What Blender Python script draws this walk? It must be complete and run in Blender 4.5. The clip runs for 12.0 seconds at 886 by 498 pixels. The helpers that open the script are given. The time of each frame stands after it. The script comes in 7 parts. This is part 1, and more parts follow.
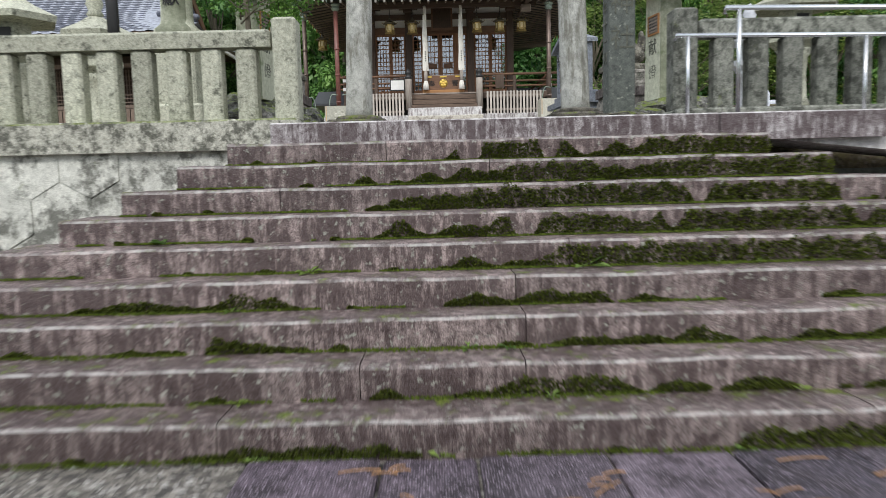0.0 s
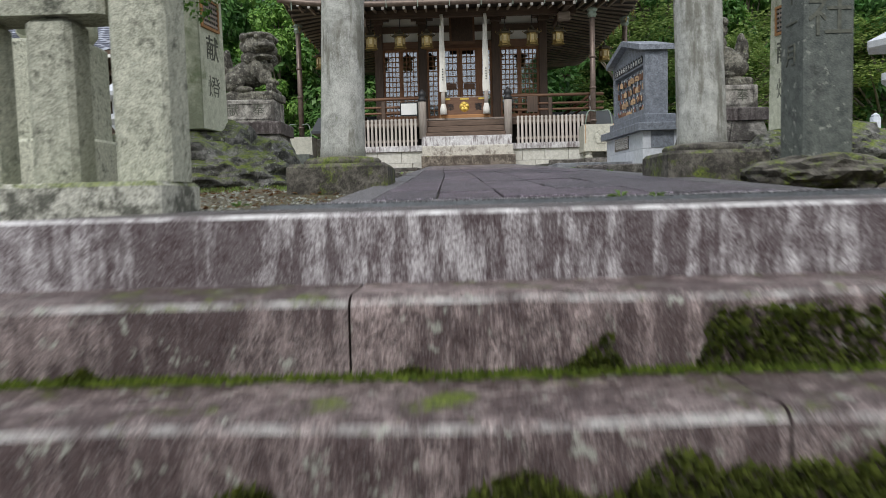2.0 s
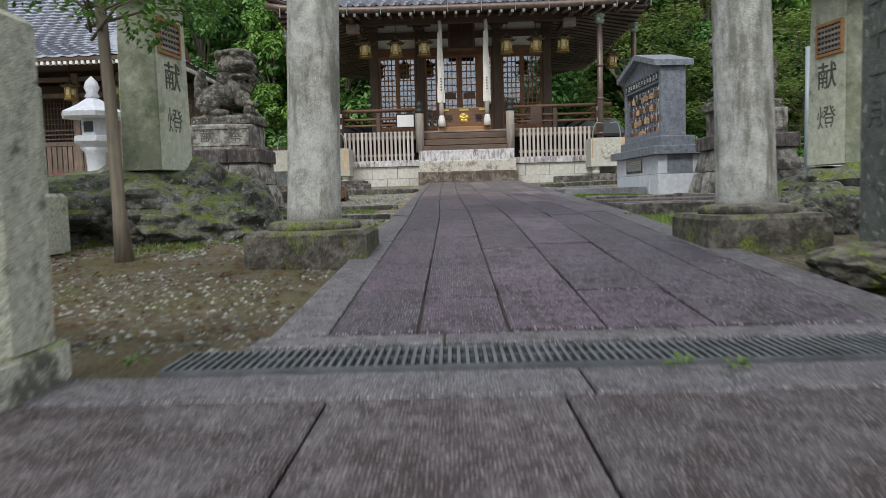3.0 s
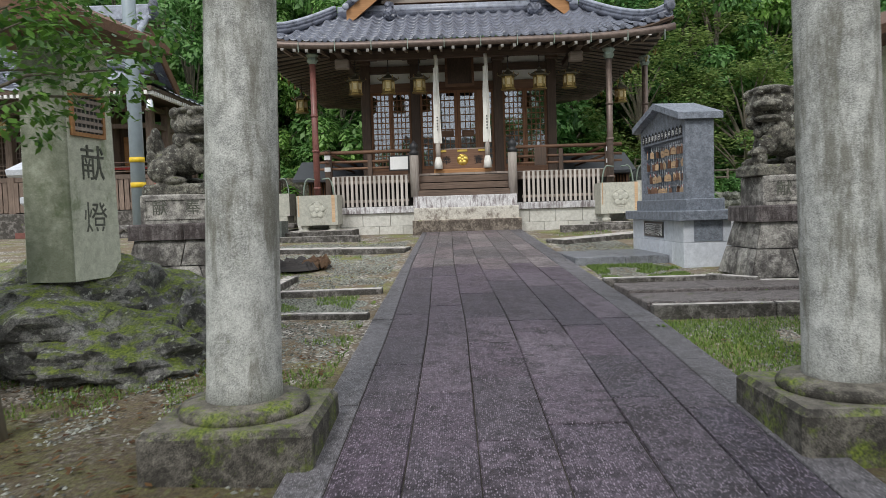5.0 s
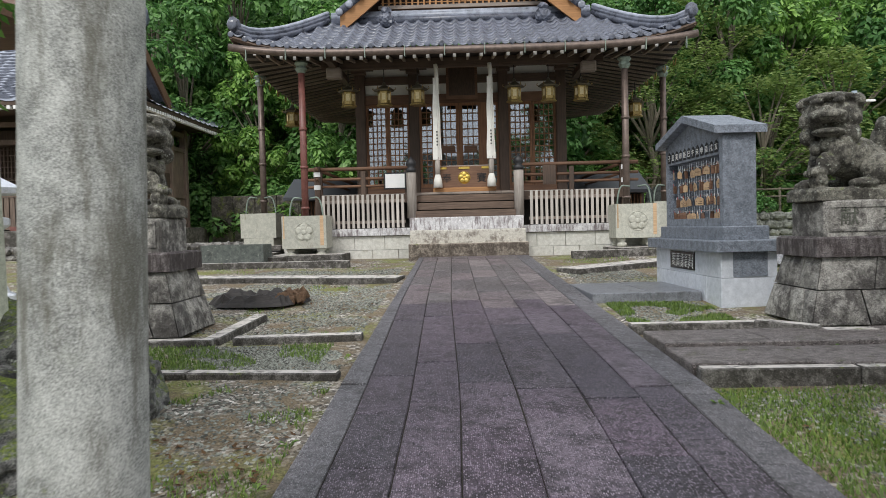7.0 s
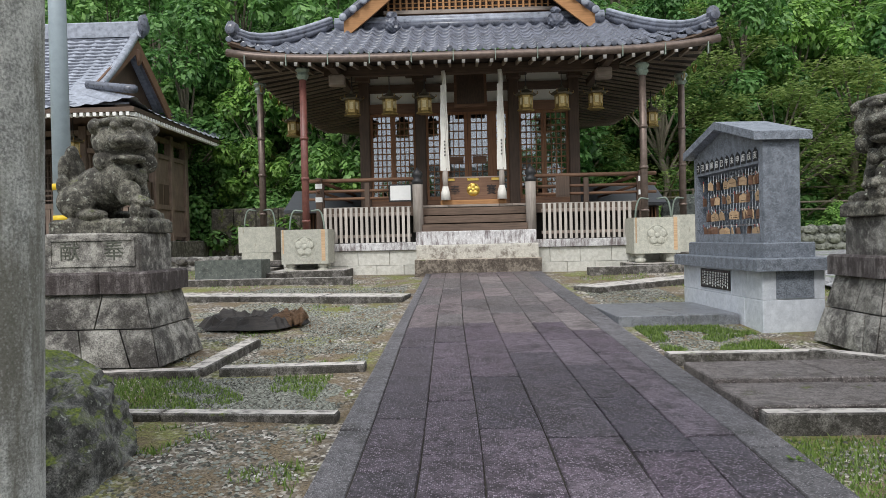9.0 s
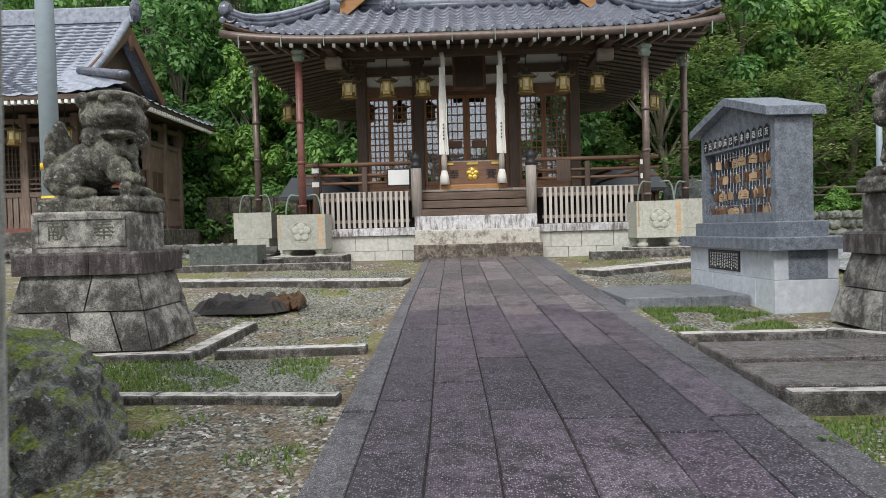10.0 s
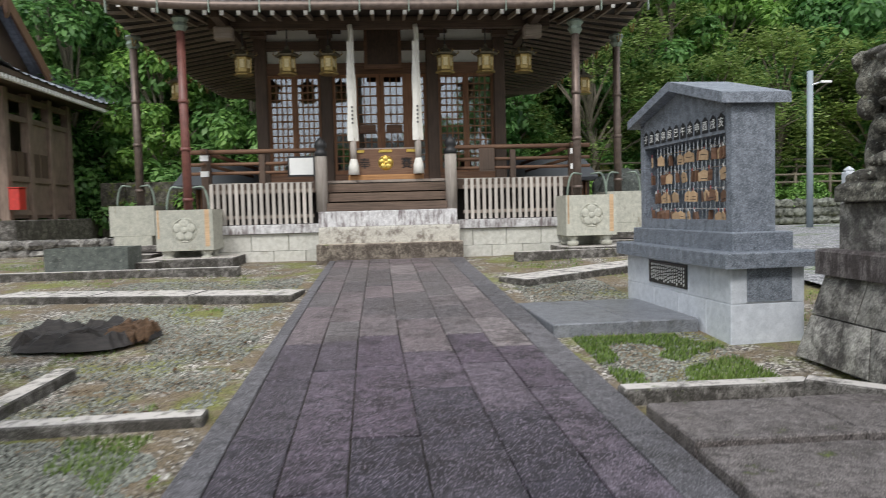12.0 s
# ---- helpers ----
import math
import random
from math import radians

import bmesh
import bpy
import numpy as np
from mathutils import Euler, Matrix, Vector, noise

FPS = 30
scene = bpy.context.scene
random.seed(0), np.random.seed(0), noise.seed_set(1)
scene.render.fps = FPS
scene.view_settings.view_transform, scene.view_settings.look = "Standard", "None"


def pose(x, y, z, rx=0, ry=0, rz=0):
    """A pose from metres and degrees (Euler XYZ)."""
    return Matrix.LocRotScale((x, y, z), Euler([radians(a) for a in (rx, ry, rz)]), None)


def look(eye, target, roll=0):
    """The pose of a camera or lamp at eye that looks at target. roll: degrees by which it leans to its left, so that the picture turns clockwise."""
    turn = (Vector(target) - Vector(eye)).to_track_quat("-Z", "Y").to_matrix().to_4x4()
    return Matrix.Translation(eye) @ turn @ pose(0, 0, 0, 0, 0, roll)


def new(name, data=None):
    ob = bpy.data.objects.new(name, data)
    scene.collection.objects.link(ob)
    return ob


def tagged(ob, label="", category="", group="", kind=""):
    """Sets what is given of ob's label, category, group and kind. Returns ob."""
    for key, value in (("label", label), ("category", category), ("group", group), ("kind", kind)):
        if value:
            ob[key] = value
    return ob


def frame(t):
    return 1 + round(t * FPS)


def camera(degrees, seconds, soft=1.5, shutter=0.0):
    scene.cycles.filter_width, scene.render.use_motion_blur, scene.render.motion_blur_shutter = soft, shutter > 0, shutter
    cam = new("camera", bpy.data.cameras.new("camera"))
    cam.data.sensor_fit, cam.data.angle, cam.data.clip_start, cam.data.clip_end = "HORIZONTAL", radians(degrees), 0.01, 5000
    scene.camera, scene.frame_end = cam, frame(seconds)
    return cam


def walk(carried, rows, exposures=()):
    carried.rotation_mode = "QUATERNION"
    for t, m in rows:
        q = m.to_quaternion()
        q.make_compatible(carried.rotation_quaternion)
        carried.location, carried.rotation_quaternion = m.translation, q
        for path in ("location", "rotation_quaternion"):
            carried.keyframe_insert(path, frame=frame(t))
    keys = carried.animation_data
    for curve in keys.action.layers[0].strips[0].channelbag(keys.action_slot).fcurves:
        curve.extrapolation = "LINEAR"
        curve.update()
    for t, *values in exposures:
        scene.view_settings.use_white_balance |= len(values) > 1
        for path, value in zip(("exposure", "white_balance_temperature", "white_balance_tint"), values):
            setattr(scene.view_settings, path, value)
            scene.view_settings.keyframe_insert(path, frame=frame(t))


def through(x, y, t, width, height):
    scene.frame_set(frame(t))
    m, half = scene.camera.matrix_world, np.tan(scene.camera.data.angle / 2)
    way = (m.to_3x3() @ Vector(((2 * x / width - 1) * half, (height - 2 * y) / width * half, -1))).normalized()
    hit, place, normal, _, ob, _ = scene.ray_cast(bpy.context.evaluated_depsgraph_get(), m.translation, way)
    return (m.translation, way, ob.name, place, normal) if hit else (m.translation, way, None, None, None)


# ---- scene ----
cam = camera(63.6, 12.0, soft=0.6, shutter=0.5)
PATH = [
    (0, (-0.082, 0.086, 1.33), (-0.075, 2.075, 1.124), -1.4),
    (0.5, (-0.125, 1.438, 1.341), (-0.125, 3.428, 1.146), -1.6),
    (1, (-0.224, 2.711, 1.315), (-0.226, 4.703, 1.138), -1.6),
    (1.5, (-0.269, 3.606, 1.532), (-0.282, 5.6, 1.38), -1.4),
    (2, (-0.267, 4.25, 1.812), (-0.294, 6.245, 1.674), -1.5),
    (2.5, (-0.224, 4.782, 2.064), (-0.252, 6.777, 1.928), -1.5),
    (3, (-0.196, 5.328, 2.343), (-0.227, 7.323, 2.194), -1.6),
    (3.2, (-0.19, 5.596, 2.432), (-0.236, 7.59, 2.283), -1.8),
    (4.8, (-0.096, 6.66, 3.111), (-0.129, 8.657, 3.003), -1.8),
    (5, (-0.08, 6.824, 3.132), (-0.115, 8.82, 3.023), -1.8),
    (5.5, (-0.049, 7.146, 3.166), (-0.101, 9.143, 3.084), -1.7),
    (6, (-0.015, 7.498, 3.186), (-0.046, 9.497, 3.12), -1.7),
    (6.5, (0.001, 7.874, 3.185), (-0.031, 9.873, 3.121), -1.6),
    (6.7, (0.013, 8.038, 3.234), (-0.033, 10.037, 3.17), -1.4),
    (8.3, (-0.027, 8.954, 3.292), (-0.074, 10.953, 3.25), -1.4),
    (8.5, (-0.042, 9.012, 3.294), (-0.105, 11.01, 3.258), -1.3),
    (9, (-0.088, 9.031, 3.293), (-0.144, 11.03, 3.266), -1.3),
    (9.5, (-0.158, 9.074, 3.28), (-0.197, 11.073, 3.246), -1.3),
    (10, (-0.164, 9.264, 3.18), (-0.209, 11.263, 3.127), -1.5),
    (10.5, (-0.059, 9.623, 3.251), (-0.102, 11.62, 3.159), -1.5),
    (11, (-0.009, 10.027, 3.29), (-0.039, 12.023, 3.168), -1.4),
    (11.5, (0.092, 10.424, 3.346), (0.124, 12.42, 3.224), -1.5),
    (12, (0.205, 10.802, 3.435), (0.349, 12.793, 3.325), -1.5),
]
walk(cam, [(t, look(eye, target, roll)) for t, eye, target, roll in PATH],
     [(0.0, 0.3), (1.0, 0.46), (1.6, 0.45), (2.1, 0.05), (2.6, 0.0), (3.1, 0.06), (5.0, 0.12), (7.5, 0.2), (12.0, 0.27)])

# exposure and light
world = bpy.data.worlds.new("world")
scene.world = world
world.use_nodes = True
wn = world.node_tree.nodes
bg = wn["Background"]
sky = wn.new("ShaderNodeTexSky")
sky.sky_type = "NISHITA"
sky.sun_disc = False
sky.sun_elevation = radians(52)
sky.sun_rotation = radians(150)
sky.air_density, sky.dust_density, sky.ozone_density = 1.0, 4.0, 0.6
haze = wn.new("ShaderNodeMixRGB")
haze.inputs[0].default_value = 0.62
haze.inputs[2].default_value = (11.6, 12.3, 13.0, 1)
world.node_tree.links.new(sky.outputs[0], haze.inputs[1])
world.node_tree.links.new(haze.outputs[0], bg.inputs[0])
bg.inputs[1].default_value = 0.1
sun = new("sun", bpy.data.lights.new("sun", "SUN"))
sun.data.energy, sun.data.angle, sun.data.color = 1.5, radians(14), (1.0, 0.98, 0.95)
sun.matrix_world = look((-14, -22, 40), (0, 14, 2))


# ---- materials ----
def nodes_of(name):
    m = bpy.data.materials.new(name)
    m.use_nodes = True
    nt = m.node_tree
    return m, nt, nt.nodes["Principled BSDF"]


def ramp(nt, src, stops):
    r = nt.nodes.new("ShaderNodeValToRGB")
    while len(r.color_ramp.elements) < len(stops):
        r.color_ramp.elements.new(0.5)
    for e, (p, c) in zip(r.color_ramp.elements, stops):
        e.position = p
        e.color = (*c, 1) if len(c) == 3 else c
    nt.links.new(src, r.inputs[0])
    return r.outputs[0]


def noise_of(nt, vec, scale, detail=4, rough=0.6):
    n = nt.nodes.new("ShaderNodeTexNoise")
    n.inputs["Scale"].default_value = scale
    n.inputs["Detail"].default_value = detail
    n.inputs["Roughness"].default_value = rough
    if vec is not None:
        nt.links.new(vec, n.inputs["Vector"])
    return n.outputs["Fac"]


def mix(nt, fac, a, b, kind="MIX"):
    n = nt.nodes.new("ShaderNodeMixRGB")
    n.blend_type = kind
    for sock, v in zip(n.inputs, (fac, a, b)):
        if isinstance(v, (int, float)):
            sock.default_value = v
        elif isinstance(v, tuple):
            sock.default_value = (*v, 1)
        else:
            nt.links.new(v, sock)
    return n.outputs[0]


def math_node(nt, op, a, b=0.0):
    n = nt.nodes.new("ShaderNodeMath")
    n.operation = op
    n.use_clamp = op in ("MULTIPLY", "ADD")
    for sock, v in zip(n.inputs, (a, b)):
        if isinstance(v, (int, float)):
            sock.default_value = v
        else:
            nt.links.new(v, sock)
    return n.outputs[0]


def position(nt, stretch=(1, 1, 1)):
    g = nt.nodes.new("ShaderNodeNewGeometry")
    if stretch == (1, 1, 1):
        return g.outputs["Position"]
    m = nt.nodes.new("ShaderNodeMapping")
    m.inputs["Scale"].default_value = stretch
    nt.links.new(g.outputs["Position"], m.inputs["Vector"])
    return m.outputs[0]


def bump(nt, bsdf, height, strength=0.4, dist=0.01):
    b = nt.nodes.new("ShaderNodeBump")
    b.inputs["Strength"].default_value = strength
    b.inputs["Distance"].default_value = dist
    nt.links.new(height, b.inputs["Height"])
    nt.links.new(b.outputs[0], bsdf.inputs["Normal"])


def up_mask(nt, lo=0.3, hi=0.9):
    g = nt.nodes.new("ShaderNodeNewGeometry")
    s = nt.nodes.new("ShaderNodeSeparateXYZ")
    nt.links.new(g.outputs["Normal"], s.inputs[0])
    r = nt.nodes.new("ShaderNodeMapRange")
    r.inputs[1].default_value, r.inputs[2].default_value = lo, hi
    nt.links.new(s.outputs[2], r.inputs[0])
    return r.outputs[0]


def stone(name, dark, light, stain=(0.03, 0.03, 0.025), stain_at=0.55, moss=0.0, moss_side=0.0, rough=0.85,
          vary=0.25, streak=False, grain=140.0, scale=1.0, lichen=0.0, bump_s=0.5, speck=0.0, wear=0.0, tint=None, algae_shade=0.0, lit_worn_top=0.0, pale=2.2):
    m, nt, b = nodes_of(name)
    p = position(nt)
    big = noise_of(nt, p, 2.2 * scale, 5, 0.62)
    fine = noise_of(nt, p, grain, 3, 0.7)
    mid = noise_of(nt, p, 14 * scale, 6, 0.7)
    col = ramp(nt, mix(nt, 0.55, mid, fine), [(0.41, dark), (0.6, light)])
    oi = nt.nodes.new("ShaderNodeObjectInfo")
    tone = ramp(nt, oi.outputs["Random"], [(0.0, (1 - vary,) * 3), (1.0, (1 + vary * 0.5,) * 3)])
    if tint:
        tone = ramp(nt, oi.outputs["Random"], [(0.0, tint[0]), (0.35, (1, 1, 1)), (0.7, tint[1]), (1.0, tint[2])])
    col = mix(nt, 1.0, col, tone, "MULTIPLY")
    sp = position(nt, (1, 1, 0.18)) if streak else p
    sn = noise_of(nt, sp, (15 if streak else 5.5) * scale, 8, 0.75)
    sm = ramp(nt, mix(nt, 0.35, sn, big), [(stain_at - 0.045, (0, 0, 0)), (stain_at + 0.045, (1, 1, 1))])
    col = mix(nt, math_node(nt, "MULTIPLY", sm, 0.8), col, stain)
    if speck:
        vo = nt.nodes.new("ShaderNodeTexVoronoi")
        vo.inputs["Scale"].default_value = grain
        nt.links.new(p, vo.inputs["Vector"])
        pick = nt.nodes.new("ShaderNodeSeparateColor")
        nt.links.new(vo.outputs["Color"], pick.inputs[0])
        spot = ramp(nt, vo.outputs["Distance"], [(0.28, (1, 1, 1)), (0.42, (0, 0, 0))])
        pale_spot = math_node(nt, "MULTIPLY", spot, math_node(nt, "GREATER_THAN", pick.outputs[0], 0.52))
        deep = math_node(nt, "MULTIPLY", spot, math_node(nt, "LESS_THAN", pick.outputs[0], 0.3))
        col = mix(nt, math_node(nt, "MULTIPLY", deep, speck), col, tuple(c * 0.3 for c in dark))
        col = mix(nt, math_node(nt, "MULTIPLY", pale_spot, speck), col, tuple(min(0.85, c * pale) for c in light))
    if wear:
        edge = math_node(nt, "MULTIPLY", up_mask(nt, 0.2, 0.45), up_mask(nt, 0.97, 0.75))
        edge = math_node(nt, "MULTIPLY", edge, ramp(nt, noise_of(nt, p, 8, 6, 0.7), [(0.4, (0.1, 0.1, 0.1)), (0.62, (1, 1, 1))]))
        col = mix(nt, math_node(nt, "MULTIPLY", edge, wear), col, tuple(min(0.75, c * 1.9) for c in light))
    # Patchily pales upward faces: foot wear, and the lit tops put into colour.
    if lit_worn_top:
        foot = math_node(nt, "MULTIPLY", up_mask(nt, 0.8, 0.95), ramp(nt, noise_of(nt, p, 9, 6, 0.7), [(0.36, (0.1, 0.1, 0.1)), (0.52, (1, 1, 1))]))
        col = mix(nt, math_node(nt, "MULTIPLY", foot, lit_worn_top), col, tuple(min(0.75, c * 1.9) for c in light))
    if lichen:
        ln = noise_of(nt, p, 17 * scale, 5, 0.65)
        lm = ramp(nt, ln, [(0.6, (0, 0, 0)), (0.66, (1, 1, 1))])
        col = mix(nt, math_node(nt, "MULTIPLY", lm, lichen), col, (0.42, 0.44, 0.38))
    # Green growth on -y faces, which also paints their shade into the colour.
    if algae_shade:
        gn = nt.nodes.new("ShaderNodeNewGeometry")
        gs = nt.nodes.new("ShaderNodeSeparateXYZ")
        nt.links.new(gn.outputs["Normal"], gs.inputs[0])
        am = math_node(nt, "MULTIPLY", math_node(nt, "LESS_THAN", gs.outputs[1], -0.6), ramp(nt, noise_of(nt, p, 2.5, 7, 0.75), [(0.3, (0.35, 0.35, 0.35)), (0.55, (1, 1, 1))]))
        col = mix(nt, math_node(nt, "MULTIPLY", am, algae_shade), col, (0.055, 0.075, 0.03))
    if moss or moss_side:
        mn = noise_of(nt, p, 5.5, 7, 0.75)
        mcol = ramp(nt, noise_of(nt, p, 60, 3), [(0.35, (0.035, 0.06, 0.006)), (0.65, (0.2, 0.25, 0.03))])
        if moss:
            mm = ramp(nt, mn, [(0.62 - 0.3 * moss, (0, 0, 0)), (0.7 - 0.3 * moss, (1, 1, 1))])
            col = mix(nt, math_node(nt, "MULTIPLY", mm, up_mask(nt)), col, mcol)
        if moss_side:
            ms = ramp(nt, noise_of(nt, p, 3.7, 8, 0.78), [(0.66 - 0.3 * moss_side, (0, 0, 0)), (0.76 - 0.3 * moss_side, (1, 1, 1))])
            col = mix(nt, math_node(nt, "MULTIPLY", ms, 0.85), col, mcol)
    nt.links.new(col, b.inputs["Base Color"])
    b.inputs["Roughness"].default_value = rough
    bump(nt, b, mix(nt, 0.5, fine, mid), bump_s, 0.012)
    return m


def wood(name, dark, light, axis=2, rough=0.7, scale=1.0):
    m, nt, b = nodes_of(name)
    st = [14 * scale] * 3
    st[axis] = 0.8 * scale
    p = position(nt, tuple(st))
    g = noise_of(nt, p, 3, 6, 0.65)
    big = noise_of(nt, position(nt), 1.7, 4)
    col = ramp(nt, mix(nt, 0.35, g, big), [(0.32, dark), (0.68, light)])
    oi = nt.nodes.new("ShaderNodeObjectInfo")
    col = mix(nt, 1.0, col, ramp(nt, oi.outputs["Random"], [(0, (0.78,) * 3), (1, (1.1,) * 3)]), "MULTIPLY")
    nt.links.new(col, b.inputs["Base Color"])
    b.inputs["Roughness"].default_value = rough
    bump(nt, b, g, 0.35, 0.004)
    return m


def paint(name, colour, rough=0.5, metal=0.0, vary=0.2, scale=9.0, bump_s=0.1):
    m, nt, b = nodes_of(name)
    n = noise_of(nt, position(nt), scale, 6, 0.7)
    lo = tuple(c * (1 - vary) for c in colour)
    hi = tuple(min(1, c * (1 + vary)) for c in colour)
    nt.links.new(ramp(nt, n, [(0.3, lo), (0.7, hi)]), b.inputs["Base Color"])
    b.inputs["Metallic"].default_value = metal
    rn = ramp(nt, n, [(0.3, (rough * 0.8,) * 3), (0.7, (min(1, rough * 1.2),) * 3)])
    nt.links.new(rn, b.inputs["Roughness"])
    bump(nt, b, n, bump_s, 0.004)
    return m


def leaf_mat(name, lo, hi, rough=0.45, through=0.42):
    m, nt, b = nodes_of(name)
    g = nt.nodes.new("ShaderNodeNewGeometry")
    oi = nt.nodes.new("ShaderNodeObjectInfo")
    big = noise_of(nt, g.outputs["Position"], 0.35, 3)
    v = mix(nt, 0.45, g.outputs["Random Per Island"], big)
    col = ramp(nt, v, [(0.2, lo), (0.8, hi)])
    col = mix(nt, 1.0, col, ramp(nt, oi.outputs["Random"], [(0, (0.62, 0.74, 0.74)), (0.5, (1.0, 1.0, 1.0)), (1, (1.2, 1.12, 0.85))]), "MULTIPLY")
    nt.links.new(col, b.inputs["Base Color"])
    b.inputs["Roughness"].default_value = rough
    t = nt.nodes.new("ShaderNodeBsdfTranslucent")
    nt.links.new(col, t.inputs["Color"])
    mx = nt.nodes.new("ShaderNodeMixShader")
    mx.inputs[0].default_value = through
    nt.links.new(b.outputs[0], mx.inputs[1])
    nt.links.new(t.outputs[0], mx.inputs[2])
    nt.links.new(mx.outputs[0], nt.nodes["Material Output"].inputs[0])
    return m


def ground_mat():
    m, nt, b = nodes_of("ground_soil_gravel")
    p = position(nt)
    v = nt.nodes.new("ShaderNodeTexVoronoi")
    v.inputs["Scale"].default_value = 42
    nt.links.new(p, v.inputs["Vector"])
    sep = nt.nodes.new("ShaderNodeSeparateColor")
    nt.links.new(v.outputs["Color"], sep.inputs[0])
    grav = ramp(nt, sep.outputs[0], [(0.0, (0.03, 0.026, 0.022)), (0.5, (0.2, 0.175, 0.145)), (0.85, (0.5, 0.46, 0.4)), (1.0, (0.8, 0.77, 0.72))])
    fine = noise_of(nt, p, 70, 5, 0.7)
    soil = ramp(nt, fine, [(0.36, (0.05, 0.036, 0.022)), (0.64, (0.34, 0.265, 0.17))])
    grass = ramp(nt, noise_of(nt, p, 35, 6, 0.8), [(0.38, (0.05, 0.06, 0.012)), (0.62, (0.32, 0.36, 0.07))])
    gm = ramp(nt, noise_of(nt, p, 1.3, 6, 0.7), [(0.5, (0, 0, 0)), (0.6, (1, 1, 1))])
    col = mix(nt, ramp(nt, noise_of(nt, p, 2.1, 5, 0.7), [(0.42, (0, 0, 0)), (0.56, (1, 1, 1))]), grav, soil)
    col = mix(nt, math_node(nt, "MULTIPLY", gm, 0.7), col, grass)
    sx = nt.nodes.new("ShaderNodeSeparateXYZ")
    nt.links.new(p, sx.inputs[0])
    near = nt.nodes.new("ShaderNodeMapRange")
    near.inputs[1].default_value, near.inputs[2].default_value = 12.6, 10.6
    nt.links.new(sx.outputs[1], near.inputs[0])
    # Leaf litter near the stairs, also dark to paint in the trees' shade.
    shaded_litter = ramp(nt, noise_of(nt, p, 26, 7, 0.8), [(0.38, (0.022, 0.017, 0.011)), (0.52, (0.075, 0.055, 0.03)), (0.6, (0.085, 0.095, 0.025))])
    upper = math_node(nt, "GREATER_THAN", sx.outputs[1], 7.0)
    col = mix(nt, upper, mix(nt, 0.55, grav, (0.045, 0.045, 0.047)), col)
    col = mix(nt, math_node(nt, "MULTIPLY", math_node(nt, "MULTIPLY", near.outputs[0], upper), 0.8), col, shaded_litter)
    hill = nt.nodes.new("ShaderNodeMapRange")
    hill.inputs[1].default_value, hill.inputs[2].default_value = 31.0, 35.0
    nt.links.new(sx.outputs[1], hill.inputs[0])
    col = mix(nt, math_node(nt, "MULTIPLY", hill.outputs[0], 0.9), col, grass)
    nt.links.new(col, b.inputs["Base Color"])
    b.inputs["Roughness"].default_value = 0.95
    bump(nt, b, mix(nt, 0.5, v.outputs["Distance"], fine), 0.8, 0.02)
    return m


def gravel_mat():
    m, nt, b = nodes_of("grey_gravel")
    p = position(nt)
    v = nt.nodes.new("ShaderNodeTexVoronoi")
    v.inputs["Scale"].default_value = 34
    nt.links.new(p, v.inputs["Vector"])
    sep = nt.nodes.new("ShaderNodeSeparateColor")
    nt.links.new(v.outputs["Color"], sep.inputs[0])
    col = ramp(nt, sep.outputs[0], [(0.0, (0.1, 0.1, 0.11)), (0.6, (0.27, 0.27, 0.28)), (1.0, (0.55, 0.55, 0.56))])
    weed = ramp(nt, noise_of(nt, p, 0.9, 6, 0.75), [(0.52, (0, 0, 0)), (0.6, (1, 1, 1))])
    col = mix(nt, math_node(nt, "MULTIPLY", weed, 0.7), col, (0.1, 0.16, 0.04))
    nt.links.new(col, b.inputs["Base Color"])
    b.inputs["Roughness"].default_value = 0.95
    bump(nt, b, v.outputs["Distance"], 0.8, 0.02)
    return m


GRAVEL = gravel_mat()
GROUND = ground_mat()
STEP = stone("step_andesite", (0.066, 0.045, 0.044), (0.5, 0.4, 0.385), stain=(0.036, 0.016, 0.017), stain_at=0.478, moss=0.2, streak=True, rough=0.5, bump_s=1.3, lichen=0.7, speck=0.1, grain=150, wear=0.5, scale=1.25)
NOSING = stone("worn_granite_nosing", (0.14, 0.112, 0.12), (0.64, 0.615, 0.63), stain=(0.04, 0.018, 0.021), stain_at=0.475, streak=True, vary=0.1, speck=0.12, wear=0.8, scale=1.2)
LANDING = stone("landing_stone", (0.028, 0.023, 0.026), (0.18, 0.162, 0.17), stain=(0.034, 0.021, 0.022), stain_at=0.51, vary=0.25, rough=0.4, bump_s=1.2, speck=0.7, grain=100, pale=2.2)
GRANITE = stone("pale_granite", (0.42, 0.41, 0.42), (0.8, 0.79, 0.79), stain=(0.1, 0.065, 0.065), stain_at=0.53, streak=True, vary=0.1)
WALLSTONE = stone("wall_granite", (0.46, 0.47, 0.43), (0.82, 0.83, 0.77), stain=(0.05, 0.052, 0.04), stain_at=0.52, vary=0.12, moss_side=0.12)
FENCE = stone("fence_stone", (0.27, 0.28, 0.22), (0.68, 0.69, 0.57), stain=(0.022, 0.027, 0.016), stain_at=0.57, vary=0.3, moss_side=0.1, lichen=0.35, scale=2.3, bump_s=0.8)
# Darker copy of the fence stone; the right fence's shade is in its colour.
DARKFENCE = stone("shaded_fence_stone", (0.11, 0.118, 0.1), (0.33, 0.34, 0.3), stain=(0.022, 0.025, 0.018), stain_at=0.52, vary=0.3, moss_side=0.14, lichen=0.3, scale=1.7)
DARKSTONE = stone("dark_monument_stone", (0.05, 0.06, 0.055), (0.15, 0.165, 0.15), stain=(0.02, 0.02, 0.02), stain_at=0.6, vary=0.05, lichen=0.5)
